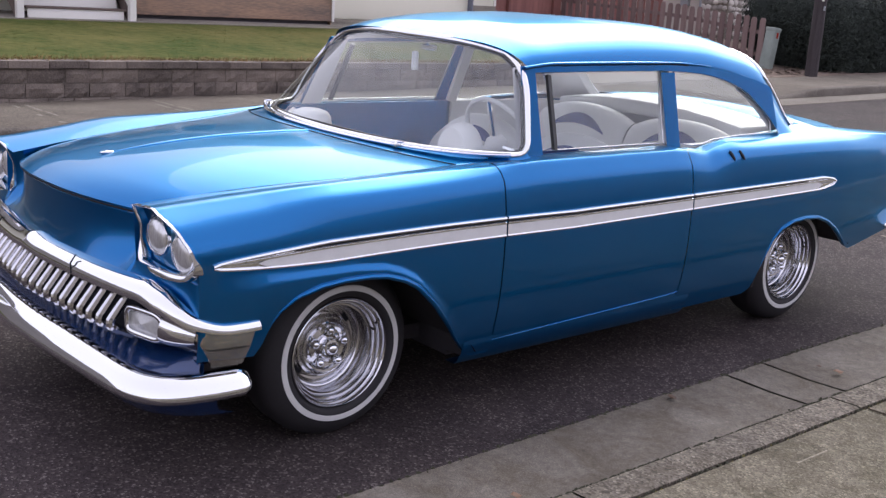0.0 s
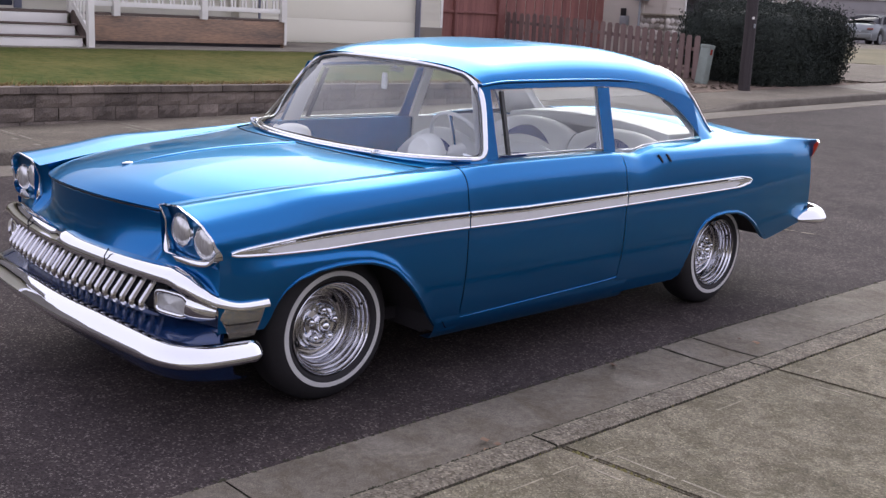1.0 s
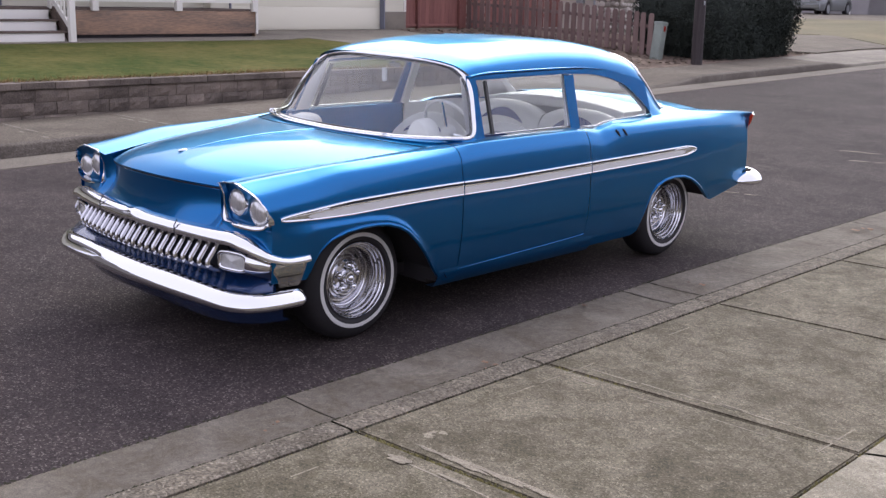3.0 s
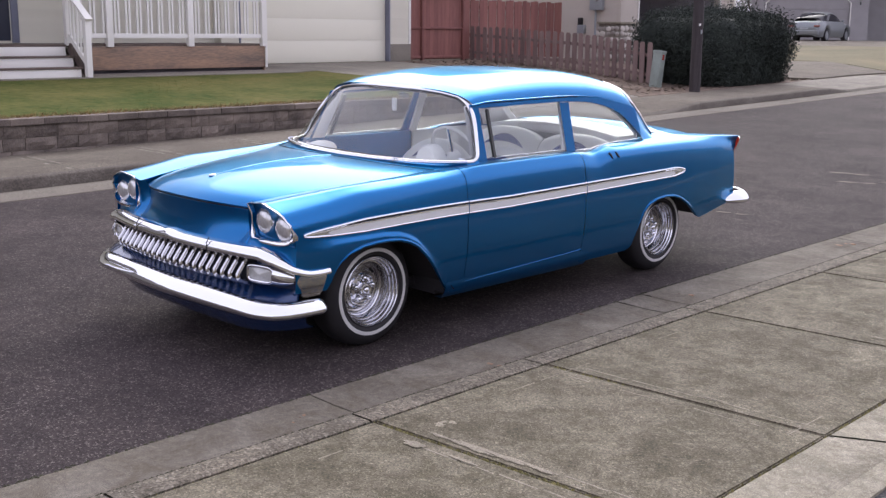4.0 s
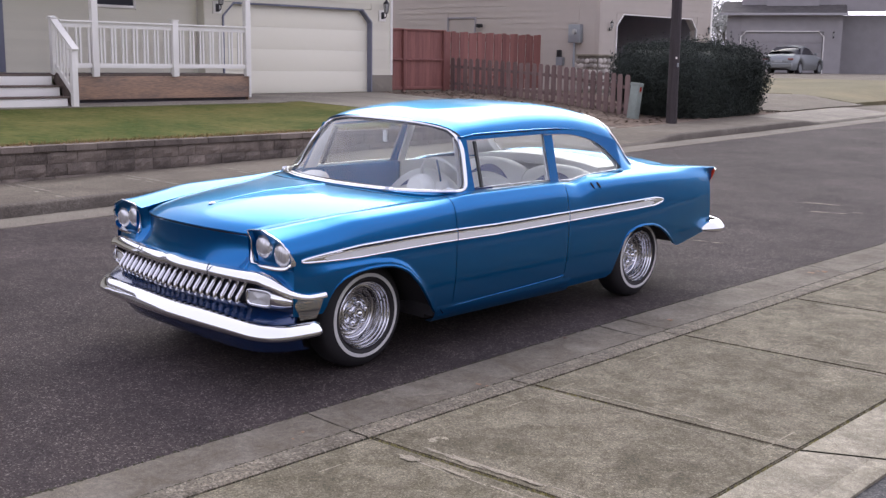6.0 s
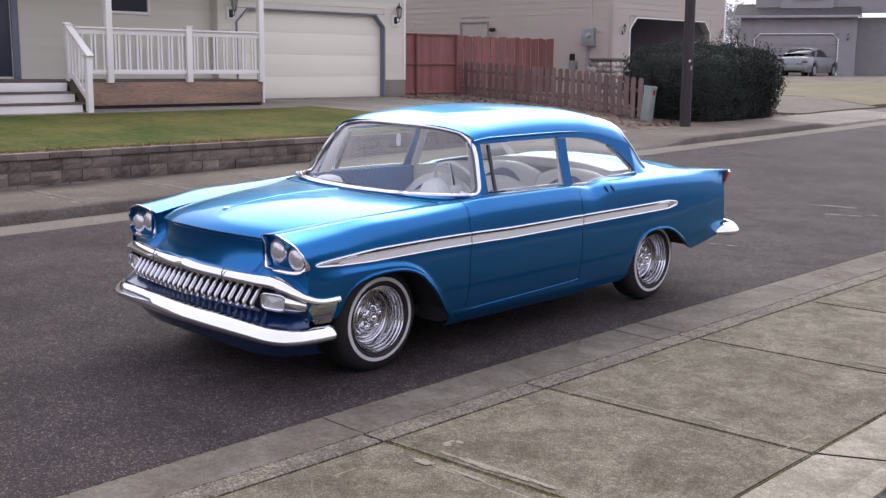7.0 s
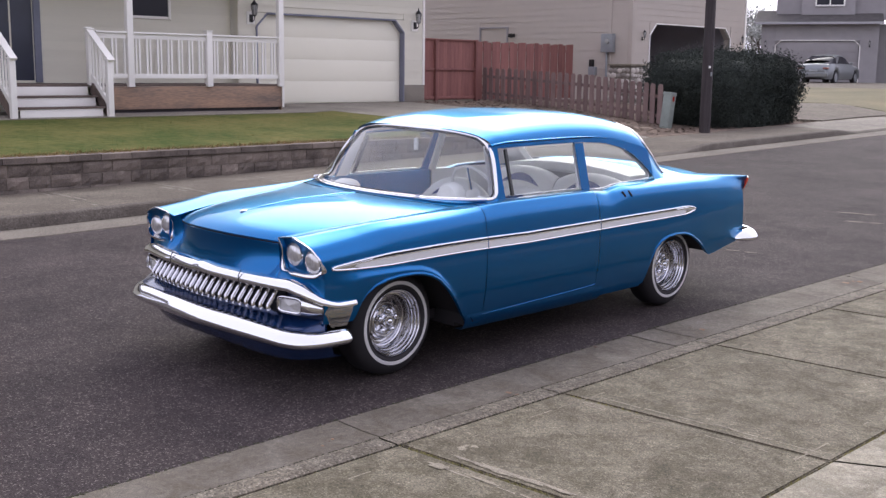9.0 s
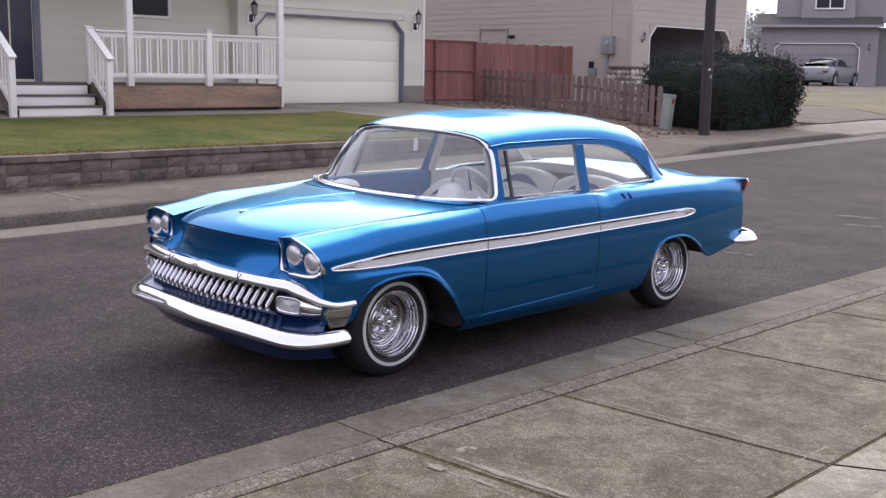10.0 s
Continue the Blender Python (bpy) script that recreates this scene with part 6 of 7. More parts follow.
for s in (1, -1):
    y = bar_y(0.72) - 0.012
    bm = bmesh.new()
    ov = [(0.082 * math.copysign(abs(math.cos(a)) ** 0.45, math.cos(a)), 0.042 * math.copysign(abs(math.sin(a)) ** 0.5, math.sin(a))) for a in [k * math.tau / 32 for k in range(32)]]
    rot = [((s * (0.72 + u)), y + 0.25 * u, 0.526 + v) for u, v in ov]
    pl = part("parking_lamp", sweep(rot, ring_section(0.011, 8), closed=True, up=(0, -1, 0)), CHROME, car, sharp=60)
    bm = bmesh.new()
    c = Vector((s * 0.72, y - 0.01, 0.526))
    rows = [[c + (Vector(p) - c) * k + Vector((0, 0.012 * k - 0.004, 0)) for p in rot] for k in (0.98, 0.8, 0.5, 0.02)]
    grid(bm, rows, closed_u=True)
    bmesh.ops.recalc_face_normals(bm, faces=bm.faces)
    part("lens", bm, LENS_PARK, pl)
    bm = bmesh.new()
    rows = [rot, [(p[0] * 1.0, p[1] + 0.1, 0.526 + (p[2] - 0.526) * 0.8) for p in rot]]
    grid(bm, rows, closed_u=True)
    bmesh.ops.recalc_face_normals(bm, faces=bm.faces)
    part("lamp_shell", bm, CHROME, pl)
    tail_ = [(s * (0.803 + 0.09 * k / 8), y + 0.03 + 0.06 * (k / 8) ** 1.3, 0.53 - 0.014 * k / 8) for k in range(9)]
    part("lamp_wing", sweep(tail_, ring_section(0.05, 12, 0.7, 1.0), up=(0, 0, 1), scale=[1.0 - 0.5 * (k / 8) ** 2 for k in range(9)]), CHROME, pl)
    # lower panel of the corner, under the bent bar
    bm = bmesh.new()
    rows = []
    for i in range(25):
        t = i / 24
        row = []
        for k in range(9):
            f = k / 8
            y_ = -0.668 + 0.236 * t + f * (0.065 - 0.105 * t)
            x_ = lerp_table(y_, [-0.668, -0.64, -0.6, -0.5, -0.43], [0.868, 0.893, 0.91, 0.924, 0.93]) + 0.007 * math.sin(math.pi * f) - 0.012 * f
            lo = 0.41 + 0.11 * max(0.0, 1 - t / 0.22) ** 1.5
            row.append((s * x_, y_, 0.53 + (lo - 0.53) * f))
        rows.append(row)
    grid(bm, rows)
    bmesh.ops.solidify(bm, geom=bm.faces[:], thickness=0.006)
    bmesh.ops.recalc_face_normals(bm, faces=bm.faces)
    part("bumper_wrap", bm, CHROME, car, sharp=35)

# bumpers
BUMP = [(0.0, -0.832), (0.1, -0.8305), (0.3, -0.821), (0.6, -0.8), (0.76, -0.785), (0.845, -0.75), (0.888, -0.69), (0.908, -0.6), (0.915, -0.52), (0.915, -0.45)]


def bumper_y(x):
    return lerp_table(abs(x), [a for a, _ in BUMP[:8]], [b for _, b in BUMP[:8]])


BUMP_LINE = [(-x, y) for x, y in reversed(BUMP[1:])] + BUMP
path = []
for p in curve3([(x, y, 0) for x, y in BUMP_LINE], 6):
    path.append((p.x, p.y, 0.362 - 0.008 * min(max((abs(p.x) - 0.3) / 0.5, 0.0), 1.0)))
bsec = [(0.03, 0.05), (0.008, 0.054), (-0.01, 0.048), (-0.034, 0.024), (-0.056, -0.008), (-0.06, -0.026), (-0.048, -0.043), (-0.02, -0.052), (0.02, -0.054), (0.03, 0.0)]
scl = [0.62 + 0.38 * min(1.0, (1.0 - abs(2 * i / (len(path) - 1) - 1)) / 0.05) for i in range(len(path))]
scl = [k * (1.0 - 0.17 * min(max((abs(p[0]) - 0.3) / 0.5, 0.0), 1.0)) for k, p in zip(scl, path)]
part("front_bumper", sweep(path, [(-a, b) for a, b in bsec], scale=scl), CHROME, car, sharp=60)
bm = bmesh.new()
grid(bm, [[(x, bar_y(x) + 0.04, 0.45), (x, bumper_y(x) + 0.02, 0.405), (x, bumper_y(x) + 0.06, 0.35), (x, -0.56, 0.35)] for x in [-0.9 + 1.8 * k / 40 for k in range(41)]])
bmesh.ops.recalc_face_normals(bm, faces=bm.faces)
part("gravel_pan", bm, PAINT_SHADED, car)
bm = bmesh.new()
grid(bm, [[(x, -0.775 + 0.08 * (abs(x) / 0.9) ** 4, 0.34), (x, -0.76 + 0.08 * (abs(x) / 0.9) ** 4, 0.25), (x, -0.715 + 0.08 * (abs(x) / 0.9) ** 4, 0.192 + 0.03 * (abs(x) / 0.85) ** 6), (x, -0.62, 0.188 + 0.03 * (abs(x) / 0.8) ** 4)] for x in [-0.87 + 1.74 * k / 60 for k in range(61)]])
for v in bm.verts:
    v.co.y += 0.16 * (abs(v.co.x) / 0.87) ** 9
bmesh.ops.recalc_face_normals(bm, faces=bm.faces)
# shade under the bumper is in the valance's colour
part("front_valance", bm, PAINT_SHADED, car)
RB = [(0.868, 3.73), (0.908, 3.8), (0.93, 3.88), (0.885, 3.985), (0.75, 4.05), (0.4, 4.08), (0.0, 4.09)]
RB = RB + [(-x, y) for x, y in reversed(RB[:-1])]
path = [(p.x, p.y + 0.015, 0.488) for p in curve3([(x, y, 0) for x, y in RB], 6)]
scl = [0.15 + 0.85 * math.sin(min(1.0, (1.0 - abs(2 * i / (len(path) - 1) - 1)) / 0.28) * math.pi / 2) ** 0.8 for i in range(len(path))]
path = [(x, y, z - 0.03 * (1 - k)) for (x, y, z), k in zip(path, scl)]
part("rear_bumper", sweep(path, [(-a, b * 0.95) for a, b in bsec], scale=scl), CHROME, car, sharp=60)

# side spear: chrome rims round a silver insert, in three lengths
def spear(y):
    """Lower and upper edge of the spear."""
    c = 0.742 + 0.04 * (y + 0.58) / 3.6 + 0.012 * math.sin(min(max((y + 0.58) / 1.6, 0), 1) * math.pi)
    h = 0.031 * min(1.0, max(0.0, (y + 0.58) / 0.42)) ** 0.55 * min(1.0, max(0.0, (3.03 - y) / 0.13)) ** 0.5 + 0.002
    h *= 1.0 - 0.12 * max(0.0, (y - 0.6) / 2.4)
    return c - h, c + h


def skin(y, z):
    prof = side_profile(y)
    return float(np.interp(z, [p[1] for p in prof[:45]], [p[0] for p in prof[:45]]))


for s in (1, -1):
    for ya, yb in ((-0.58, 0.643), (0.651, 1.802), (1.81, 3.03)):
        ys_ = [ya + (yb - ya) * i / 60 for i in range(61)]
        for sgn, w, nm in ((1, 0.0, "upper"), (-1, 0.0, "lower")):
            path = []
            for y in ys_:
                lo, hi = spear(y)
                z = hi if sgn > 0 else lo
                path.append((s * (skin(y, z) + 0.004), y, z))
            part("spear_moulding", sweep(path, ring_section(0.0075 if sgn > 0 else 0.0065, 8, 1.0, 1.1), up=(s, 0, 0)), CHROME, car)
        bm = bmesh.new()
        rows = []
        i0, i1 = max(ya, -0.43), min(yb, 2.895)
        for y in [i0 + (i1 - i0) * i / 60 for i in range(61)]:
            lo, hi = spear(y)
            k_ = min(1.0, max(0.0, (y + 0.43) / 0.06) ** 0.5, max(0.0, (2.895 - y) / 0.08) ** 0.5) * 0.93 + 0.01
            c_, h_ = lo + 0.385 * (hi - lo), (hi - lo) * 0.33 * k_
            rows.append([(s * (skin(y, c_ + h_ * (k / 3 - 1)) + 0.0085), y, c_ + h_ * (k / 3 - 1)) for k in range(7)])
        grid(bm, rows, flip=s < 0)
        part("spear_insert", bm, INSERT, car)
        bm = bmesh.new()
        rows = []
        for y in [v for v in ys_ if -0.32 < v < 2.8]:
            lo, hi = spear(y)
            rows.append([(s * (skin(y, z) + 0.004), y, z) for z in (hi - 0.2 * (hi - lo), hi - 0.05 * (hi - lo))])
        grid(bm, rows, flip=s < 0)
        part("spear_groove", bm, GAP, car)
        # second thin bead under the upper rim
        path = []
        for y in ys_:
            lo, hi = spear(y)
            z = hi - 0.28 * (hi - lo)
            path.append((s * (skin(y, z) + 0.006), y, z))
        part("spear_bead", sweep(path, ring_section(0.0055, 6), up=(s, 0, 0)), CHROME, car)
    # bright end caps
    for ya, yb in ((-0.58, -0.3), (2.76, 3.03)):
        bm = bmesh.new()
        rows = []
        for i in range(17):
            y = ya + (yb - ya) * i / 16
            lo, hi = spear(y)
            rows.append([(s * (skin(y, lo + (hi - lo) * k / 6) + 0.003 + 0.004 * math.sin(math.pi * k / 6)), y, lo + (hi - lo) * k / 6) for k in range(7)])
        grid(bm, rows, flip=s < 0)
        part("spear_tip", bm, CHROME, car)

# roof
RAIL_Z = [(0.9, 1.328), (1.1, 1.35), (1.85, 1.358), (2.15, 1.342), (2.4, 1.303), (2.6, 1.255), (2.75, 1.145), (2.87, 1.035), (3.0, 0.97), (3.1, 0.95)]
RAIL_X = [(0.9, 0.665), (1.3, 0.68), (2.2, 0.685), (2.65, 0.69), (3.1, 0.7)]
TOP_Z = [(0.88, 1.415), (1.05, 1.464), (1.4, 1.505), (1.75, 1.519), (2.1, 1.513), (2.4, 1.483), (2.63, 1.431), (2.75, 1.345), (2.87, 1.215), (3.0, 1.06), (3.06, 0.99)]


def roof_front(u):
    return 0.895 + 0.06 * abs(u) ** 2


def roof_rear(u):
    return 2.64 + 0.02 * abs(u) ** 2


def roof_point(u, y):
    """A point of the roof shell, u across from rail to rail."""
    zr, zt, xr = spline(RAIL_Z, y), spline(TOP_Z, y), spline(RAIL_X, y)
    v = math.sin(u * math.pi / 2)
    return (xr * v * (1 + 0.05 * (1 - v * v)), y, zr + (zt - zr) * (1 - abs(v) ** 3.8) ** 0.62)


bm = bmesh.new()
rows = []
for i in range(49):
    t = i / 48
    row = []
    for k in range(61):
        u = -1 + 2 * k / 60
        y = roof_front(u) + t * (roof_rear(u) - roof_front(u))
        row.append(roof_point(u, y))
    rows.append(row)
grid(bm, rows)
bmesh.ops.recalc_face_normals(bm, faces=bm.faces)
part("roof", bm, PAINT, car)


WTOP = [(0.9, 1.29), (1.0, 1.316), (1.72, 1.325), (1.86, 1.323), (2.05, 1.314), (2.22, 1.29), (2.4, 1.234), (2.52, 1.15), (2.6, 1.075), (2.63, 1.035)]


def glass_x(y, z):
    """The plane of the side glass."""
    zr, xr = spline(RAIL_Z, min(y, 2.2)), spline(RAIL_X, y)
    return 0.808 + (xr - 0.808) * (z - 1.0) / (zr - 1.0)


for s in (1, -1):
    bm = bmesh.new()
    rows = []
    for i in range(81):
        y = 0.955 + (2.63 - 0.955) * i / 80
        zt, zr = spline(WTOP, y), spline(RAIL_Z, y)
        rows.append([(s * (glass_x(y, zt + (zr - zt) * k / 4) + 0.004), y, zt + (zr - zt) * k / 4) for k in range(5)])
    grid(bm, rows)
    bmesh.ops.solidify(bm, geom=bm.faces[:], thickness=0.03)
    bmesh.ops.recalc_face_normals(bm, faces=bm.faces)
    part("window_header", bm, PAINT, car, sharp=40)

    def post(ya0, ya1, yb0, yb1, z0, z1):
        b = bmesh.new()
        rr = []
        for k in range(9):
            t = k / 8
            z = z0 + (z1 - z0) * t
            a_, b_ = ya0 + (yb0 - ya0) * t, ya1 + (yb1 - ya1) * t
            rr.append([(s * (glass_x(a_ + (b_ - a_) * j / 3, z) + 0.005), a_ + (b_ - a_) * j / 3, z) for j in range(4)])
        grid(b, rr)
        bmesh.ops.solidify(b, geom=b.faces[:], thickness=0.03)
        bmesh.ops.recalc_face_normals(b, faces=b.faces)
        return b
    part("pillar", post(1.732, 1.826, 1.77, 1.868, 0.985, 1.318), PAINT, car, "blue pillar between the side windows")
    part("pillar", post(0.845, 0.94, 0.915, 0.99, 0.99, 1.34), PAINT, car, "blue windscreen pillar")
    bm = bmesh.new()
    tri = []
    for k in range(9):
        t = k / 8
        z = 1.0 + 0.33 * t
        a_, b_ = 0.835 + 0.07 * t, 0.95 + 0.05 * t
        tri.append([(s * (glass_x(0.95, z) - 0.036), a_ + (b_ - a_) * j / 2, z) for j in range(3)])
    grid(bm, tri)
    part("pillar_trim", bm, UPHOLSTERY, car)
    # rear pillar between quarter glass, rail and back glass
    bm = bmesh.new()
    rows = []
    for i in range(25):
        y = 2.4 + 0.6 * i / 24
        zr, xr = spline(RAIL_Z, y), spline(RAIL_X, y)
        zb = max(1.015, spline(WTOP, y)) if y < 2.63 else 1.005
        zb = min(zb, zr - 0.002)
        row = [(s * (glass_x(y, zb + (zr - zb) * k / 4) * (1 - k / 4) + xr * (k / 4) + 0.004), y, zb + (zr - zb) * k / 4) for k in range(5)]
        row += [(s * q[0], q[1], q[2]) for q in (roof_point(1 - 0.175 * j / 8, y) for j in range(1, 9))]
        rows.append(row)
    grid(bm, rows)
    bmesh.ops.recalc_face_normals(bm, faces=bm.faces)
    part("rear_pillar", bm, PAINT, car, sharp=60)
    bm = bmesh.new()
    grid(bm, [[(x * 0.95, y - 0.012, z - 0.006) for x, y, z in r] for r in rows])
    part("rear_pillar_trim", bm, UPHOLSTERY, car)
    # drip rail
    path = [(s * (spline(RAIL_X, y) + 0.012), y, spline(RAIL_Z, y) + 0.002) for y in [0.93 + 1.22 * i / 50 for i in range(51)]]
    part("drip_rail", sweep(path, ring_section(0.0065, 8), up=(s, 0, 0), scale=[1 - 0.7 * max(0.0, (i - 30) / 20) for i in range(51)]), PAINT, car)
    path = [(s * (spline(RAIL_X, y) + 0.004), y, spline(RAIL_Z, y) - 0.004) for y in [0.93 + 1.05 * i / 40 for i in range(41)]]
    part("rail_gap", sweep(path, ring_section(0.006, 6), up=(s, 0, 0)), GAP, car)

    # side glass with bright frames
    def window_loop(ya, yb, quarter):
        pts = []
        zs_ = 1.02
        if not quarter:
            low = [(ya + (yb - ya) * i / 12, zs_ - 0.004) for i in range(13)]
            top = [(y, spline(WTOP, y)) for y in [yb + 0.04 + (ya + 0.01 - yb) * i / 12 for i in range(13)]]
        else:
            low = [(ya, 1.008), (ya + 0.1, 0.998), (ya + 0.17, 0.998), (ya + 0.26, 1.016), (ya + 0.45, 1.026), (ya + 0.68, 1.03), (ya + 0.75, 1.032)]
            top = [(y, spline(WTOP, y)) for y in [yb + (ya + 0.044 - yb) * i / 20 for i in range(1, 21)]]
        pts = low + top
        return [(s * (glass_x(y, z) - 0.008), y, z) for y, z in pts]
    for ya, yb, q in ((0.945, 1.727, False), (1.83, 2.63, True)):
        loop = window_loop(ya, yb, q)
        fr = part("side_window", sweep(loop, ring_section(0.0038, 8), closed=True, up=(s, 0, 0)), CHROME_SOFT, car, "side glass in a thin chrome frame", sharp=60)
        bm = bmesh.new()
        bm.faces.new([bm.verts.new((x, y, z)) for x, y, z in loop])
        bmesh.ops.triangulate(bm, faces=bm.faces[:])
        g = part("pane", bm, CAR_GLASS, fr, smooth=False)
        g.visible_shadow = False
    part("vent_divider", sweep([(s * (glass_x(1.03, 1.015) - 0.006), 1.025, 1.015), (s * (glass_x(1.03, 1.305) - 0.006), 1.065, 1.305)], [(-0.01, -0.008), (0.01, -0.008), (0.01, 0.008), (-0.01, 0.008)], up=(s, 0, 0)), BLACK, car)

# windscreen
def screen_point(a, t):
    b, h = Vector(base_curve(a)), Vector(head_curve(a))
    p = b + (h - b) * t
    n = Vector((a * 0.9, -0.75, 0.3)).normalized()
    return p + n * 0.02 * math.sin(math.pi * t)


loop = [screen_point(-0.93 + 1.86 * k / 40, 0.0) for k in range(41)] + [screen_point(*q) for q in ((0.962, 0.006), (0.983, 0.025), (0.994, 0.06))] + [screen_point(1, t) for t in (0.12, 0.24, 0.36, 0.48, 0.58)] \
    + [screen_point(*q) for q in ((0.998, 0.68), (0.99, 0.77), (0.972, 0.85), (0.94, 0.92), (0.9, 0.965))] + [screen_point(0.85 - 1.7 * k / 36, 1.0) for k in range(37)] + [screen_point(-q, t) for q, t in ((0.9, 0.965), (0.94, 0.92), (0.972, 0.85), (0.99, 0.77), (0.998, 0.68))] + [screen_point(-1, t) for t in (0.58, 0.48, 0.36, 0.24, 0.12)] + [screen_point(-q, t) for q, t in ((0.994, 0.06), (0.983, 0.025), (0.962, 0.006))]
ws = part("windscreen", sweep(loop, ring_section(0.0145, 10, 1.0, 0.7), closed=True, up=(0, -1, 0.4)), CHROME, car, "wrap-around windscreen in a chrome surround", sharp=60)
bm = bmesh.new()
grid(bm, [[screen_point(-1 + 2 * k / 40, j / 10) for k in range(41)] for j in range(11)])
g = part("pane", bm, CAR_GLASS, ws)
g.visible_shadow = False
sill_ = [base_curve(-0.95 + 1.9 * k / 50) for k in range(51)]
part("lower_moulding", sweep([(x, y - 0.034, z + 0.002) for x, y, z in sill_], ring_section(0.0095, 8, 1.0, 0.7), up=(0, 0, 1)), CHROME, ws)
mid = sum(loop, Vector()) / len(loop)
part("seal", sweep([p + (mid - p).normalized() * 0.023 + Vector((0, -0.002, 0)) for p in loop], ring_section(0.0075, 6), closed=True, up=(0, -1, 0.4)), BLACK, ws)
for x in (-0.735, 0.47):
    a = x / 0.835
    p = base_curve(math.asin(min(1, abs(a) * math.sin(1.32))) / 1.32 * (1 if a > 0 else -1))
    wp = part("wiper_pivot", lathe([(0.001, 0.012), (0.008, 0.01), (0.012, 0.002), (0.01, -0.01)], "z", 14, centre=(p[0], p[1] - 0.05, p[2] + 0.005)), CHROME, car)
    part("wiper_stub", sweep([(p[0], p[1] - 0.05, p[2] + 0.015), (p[0] + 0.028, p[1] - 0.038, p[2] + 0.02)], ring_section(0.005, 6)), CHROME, wp)

# back glass and its surround
def back_point(a, t):
    y0, y1 = 2.65, 3.05 - 0.06 * abs(a) ** 2.4
    p = Vector(roof_point(0.83 * a, y0 + (y1 - y0) * t))
    return p + Vector((0, 0.0, 0.003))


loop = [back_point(-1 + 2 * k / 30, 0) for k in range(31)] + [back_point(1, j / 8) for j in range(1, 8)] + [back_point(1 - 2 * k / 30, 1) for k in range(31)] + [back_point(-1, 1 - j / 8) for j in range(1, 8)]
bw = part("rear_window", sweep(loop, ring_section(0.01, 8), closed=True, up=(0, 1, 0.6)), CHROME, car, "rear window in a chrome surround", sharp=60)
bm = bmesh.new()
grid(bm, [[back_point(-1 + 2 * k / 30, j / 8) for k in range(31)] for j in range(9)])
g = part("pane", bm, CAR_GLASS, bw)
g.visible_shadow = False

# deck and tail
bm = bmesh.new()
rows = []
for i in range(31):
    t = i / 30
    row = []
    for k in range(41):
        u = -1 + 2 * k / 40
        y = (3.03 - 0.05 * abs(u) ** 2.4) * (1 - t) + 3.84 * t
        xe = lerp_table(y, [2.7, 3.05, 3.2, 3.8], [0.74, 0.66, 0.6, 0.58])
        ze = lerp_table(y, [3.0, 3.1, 3.8], [1.046, 1.048, 0.955])
        row.append((u * (xe + 0.004), y, ze + 0.046 * (1 - abs(u) ** 3.0) * math.sin(math.pi * min(0.5, t * 2.2)) * spline([(0, 1), (0.4, 1.0), (0.75, 0.9), (1.0, 0.1)], t)))
    rows.append(row)
grid(bm, rows)
bmesh.ops.recalc_face_normals(bm, faces=bm.faces)
part("deck_lid", bm, PAINT, car)
bm = bmesh.new()
grid(bm, [[(u * (skin(3.74, z) - 0.004), 3.738 + tail_add(z) + 0.03 * (1 - abs(u) ** 4), z) for z in (0.46, 0.5, 0.55, 0.6, 0.7, 0.8, 0.86, 0.9)] for u in [-1 + 2 * k / 30 for k in range(31)]])
bmesh.ops.recalc_face_normals(bm, faces=bm.faces)
part("tail_panel", bm, PAINT, car)
for s in (1, -1):
    bm = bmesh.new()
    rows = []
    for j in range(9):
        t = j / 8
        z = 0.955 - 0.115 * t
        yb = 3.962 - 0.1 * t ** 0.9
        w = 0.016 + 0.018 * math.sin(math.pi * min(1, t * 0.8 + 0.2))
        rows.append([(s * (0.835 + w * math.cos(a)), yb - 0.03 + 0.045 * math.sin(a), z) for a in [math.pi * k / 8 for k in range(9)]])
    grid(bm, rows)
    bmesh.ops.recalc_face_normals(bm, faces=bm.faces)
    tl = part("tail_lamp", bm, TAIL_RED, car, "red tail lamp under the fin tip")
    part("brow", sweep([(s * 0.79, 3.9, 0.962), (s * 0.835, 3.965, 0.966), (s * 0.885, 3.9, 0.958)], ring_section(0.0055, 8)), CHROME, tl)
    # two small slanted vents behind the quarter glass
    for k in range(2):
        y = 2.112 + 0.07 * k
        z = 0.958
        x = skin(y, z)
        bm = lathe([(0.001, -0.045), (0.008, -0.032), (0.012, 0.0), (0.009, 0.03), (0.001, 0.042)], "z", 10)
        bmesh.ops.transform(bm, matrix=Matrix.Translation((s * (x + 0.001), y, z)) @ Matrix.Rotation(-0.5 * s, 4, "Y") @ Matrix.Rotation(0.45, 4, "X") @ Matrix.Diagonal((0.55, 0.85, 0.66, 1)), verts=bm.verts)
        part("vent_slit", bm, GAP, car, "small dark slit vent")

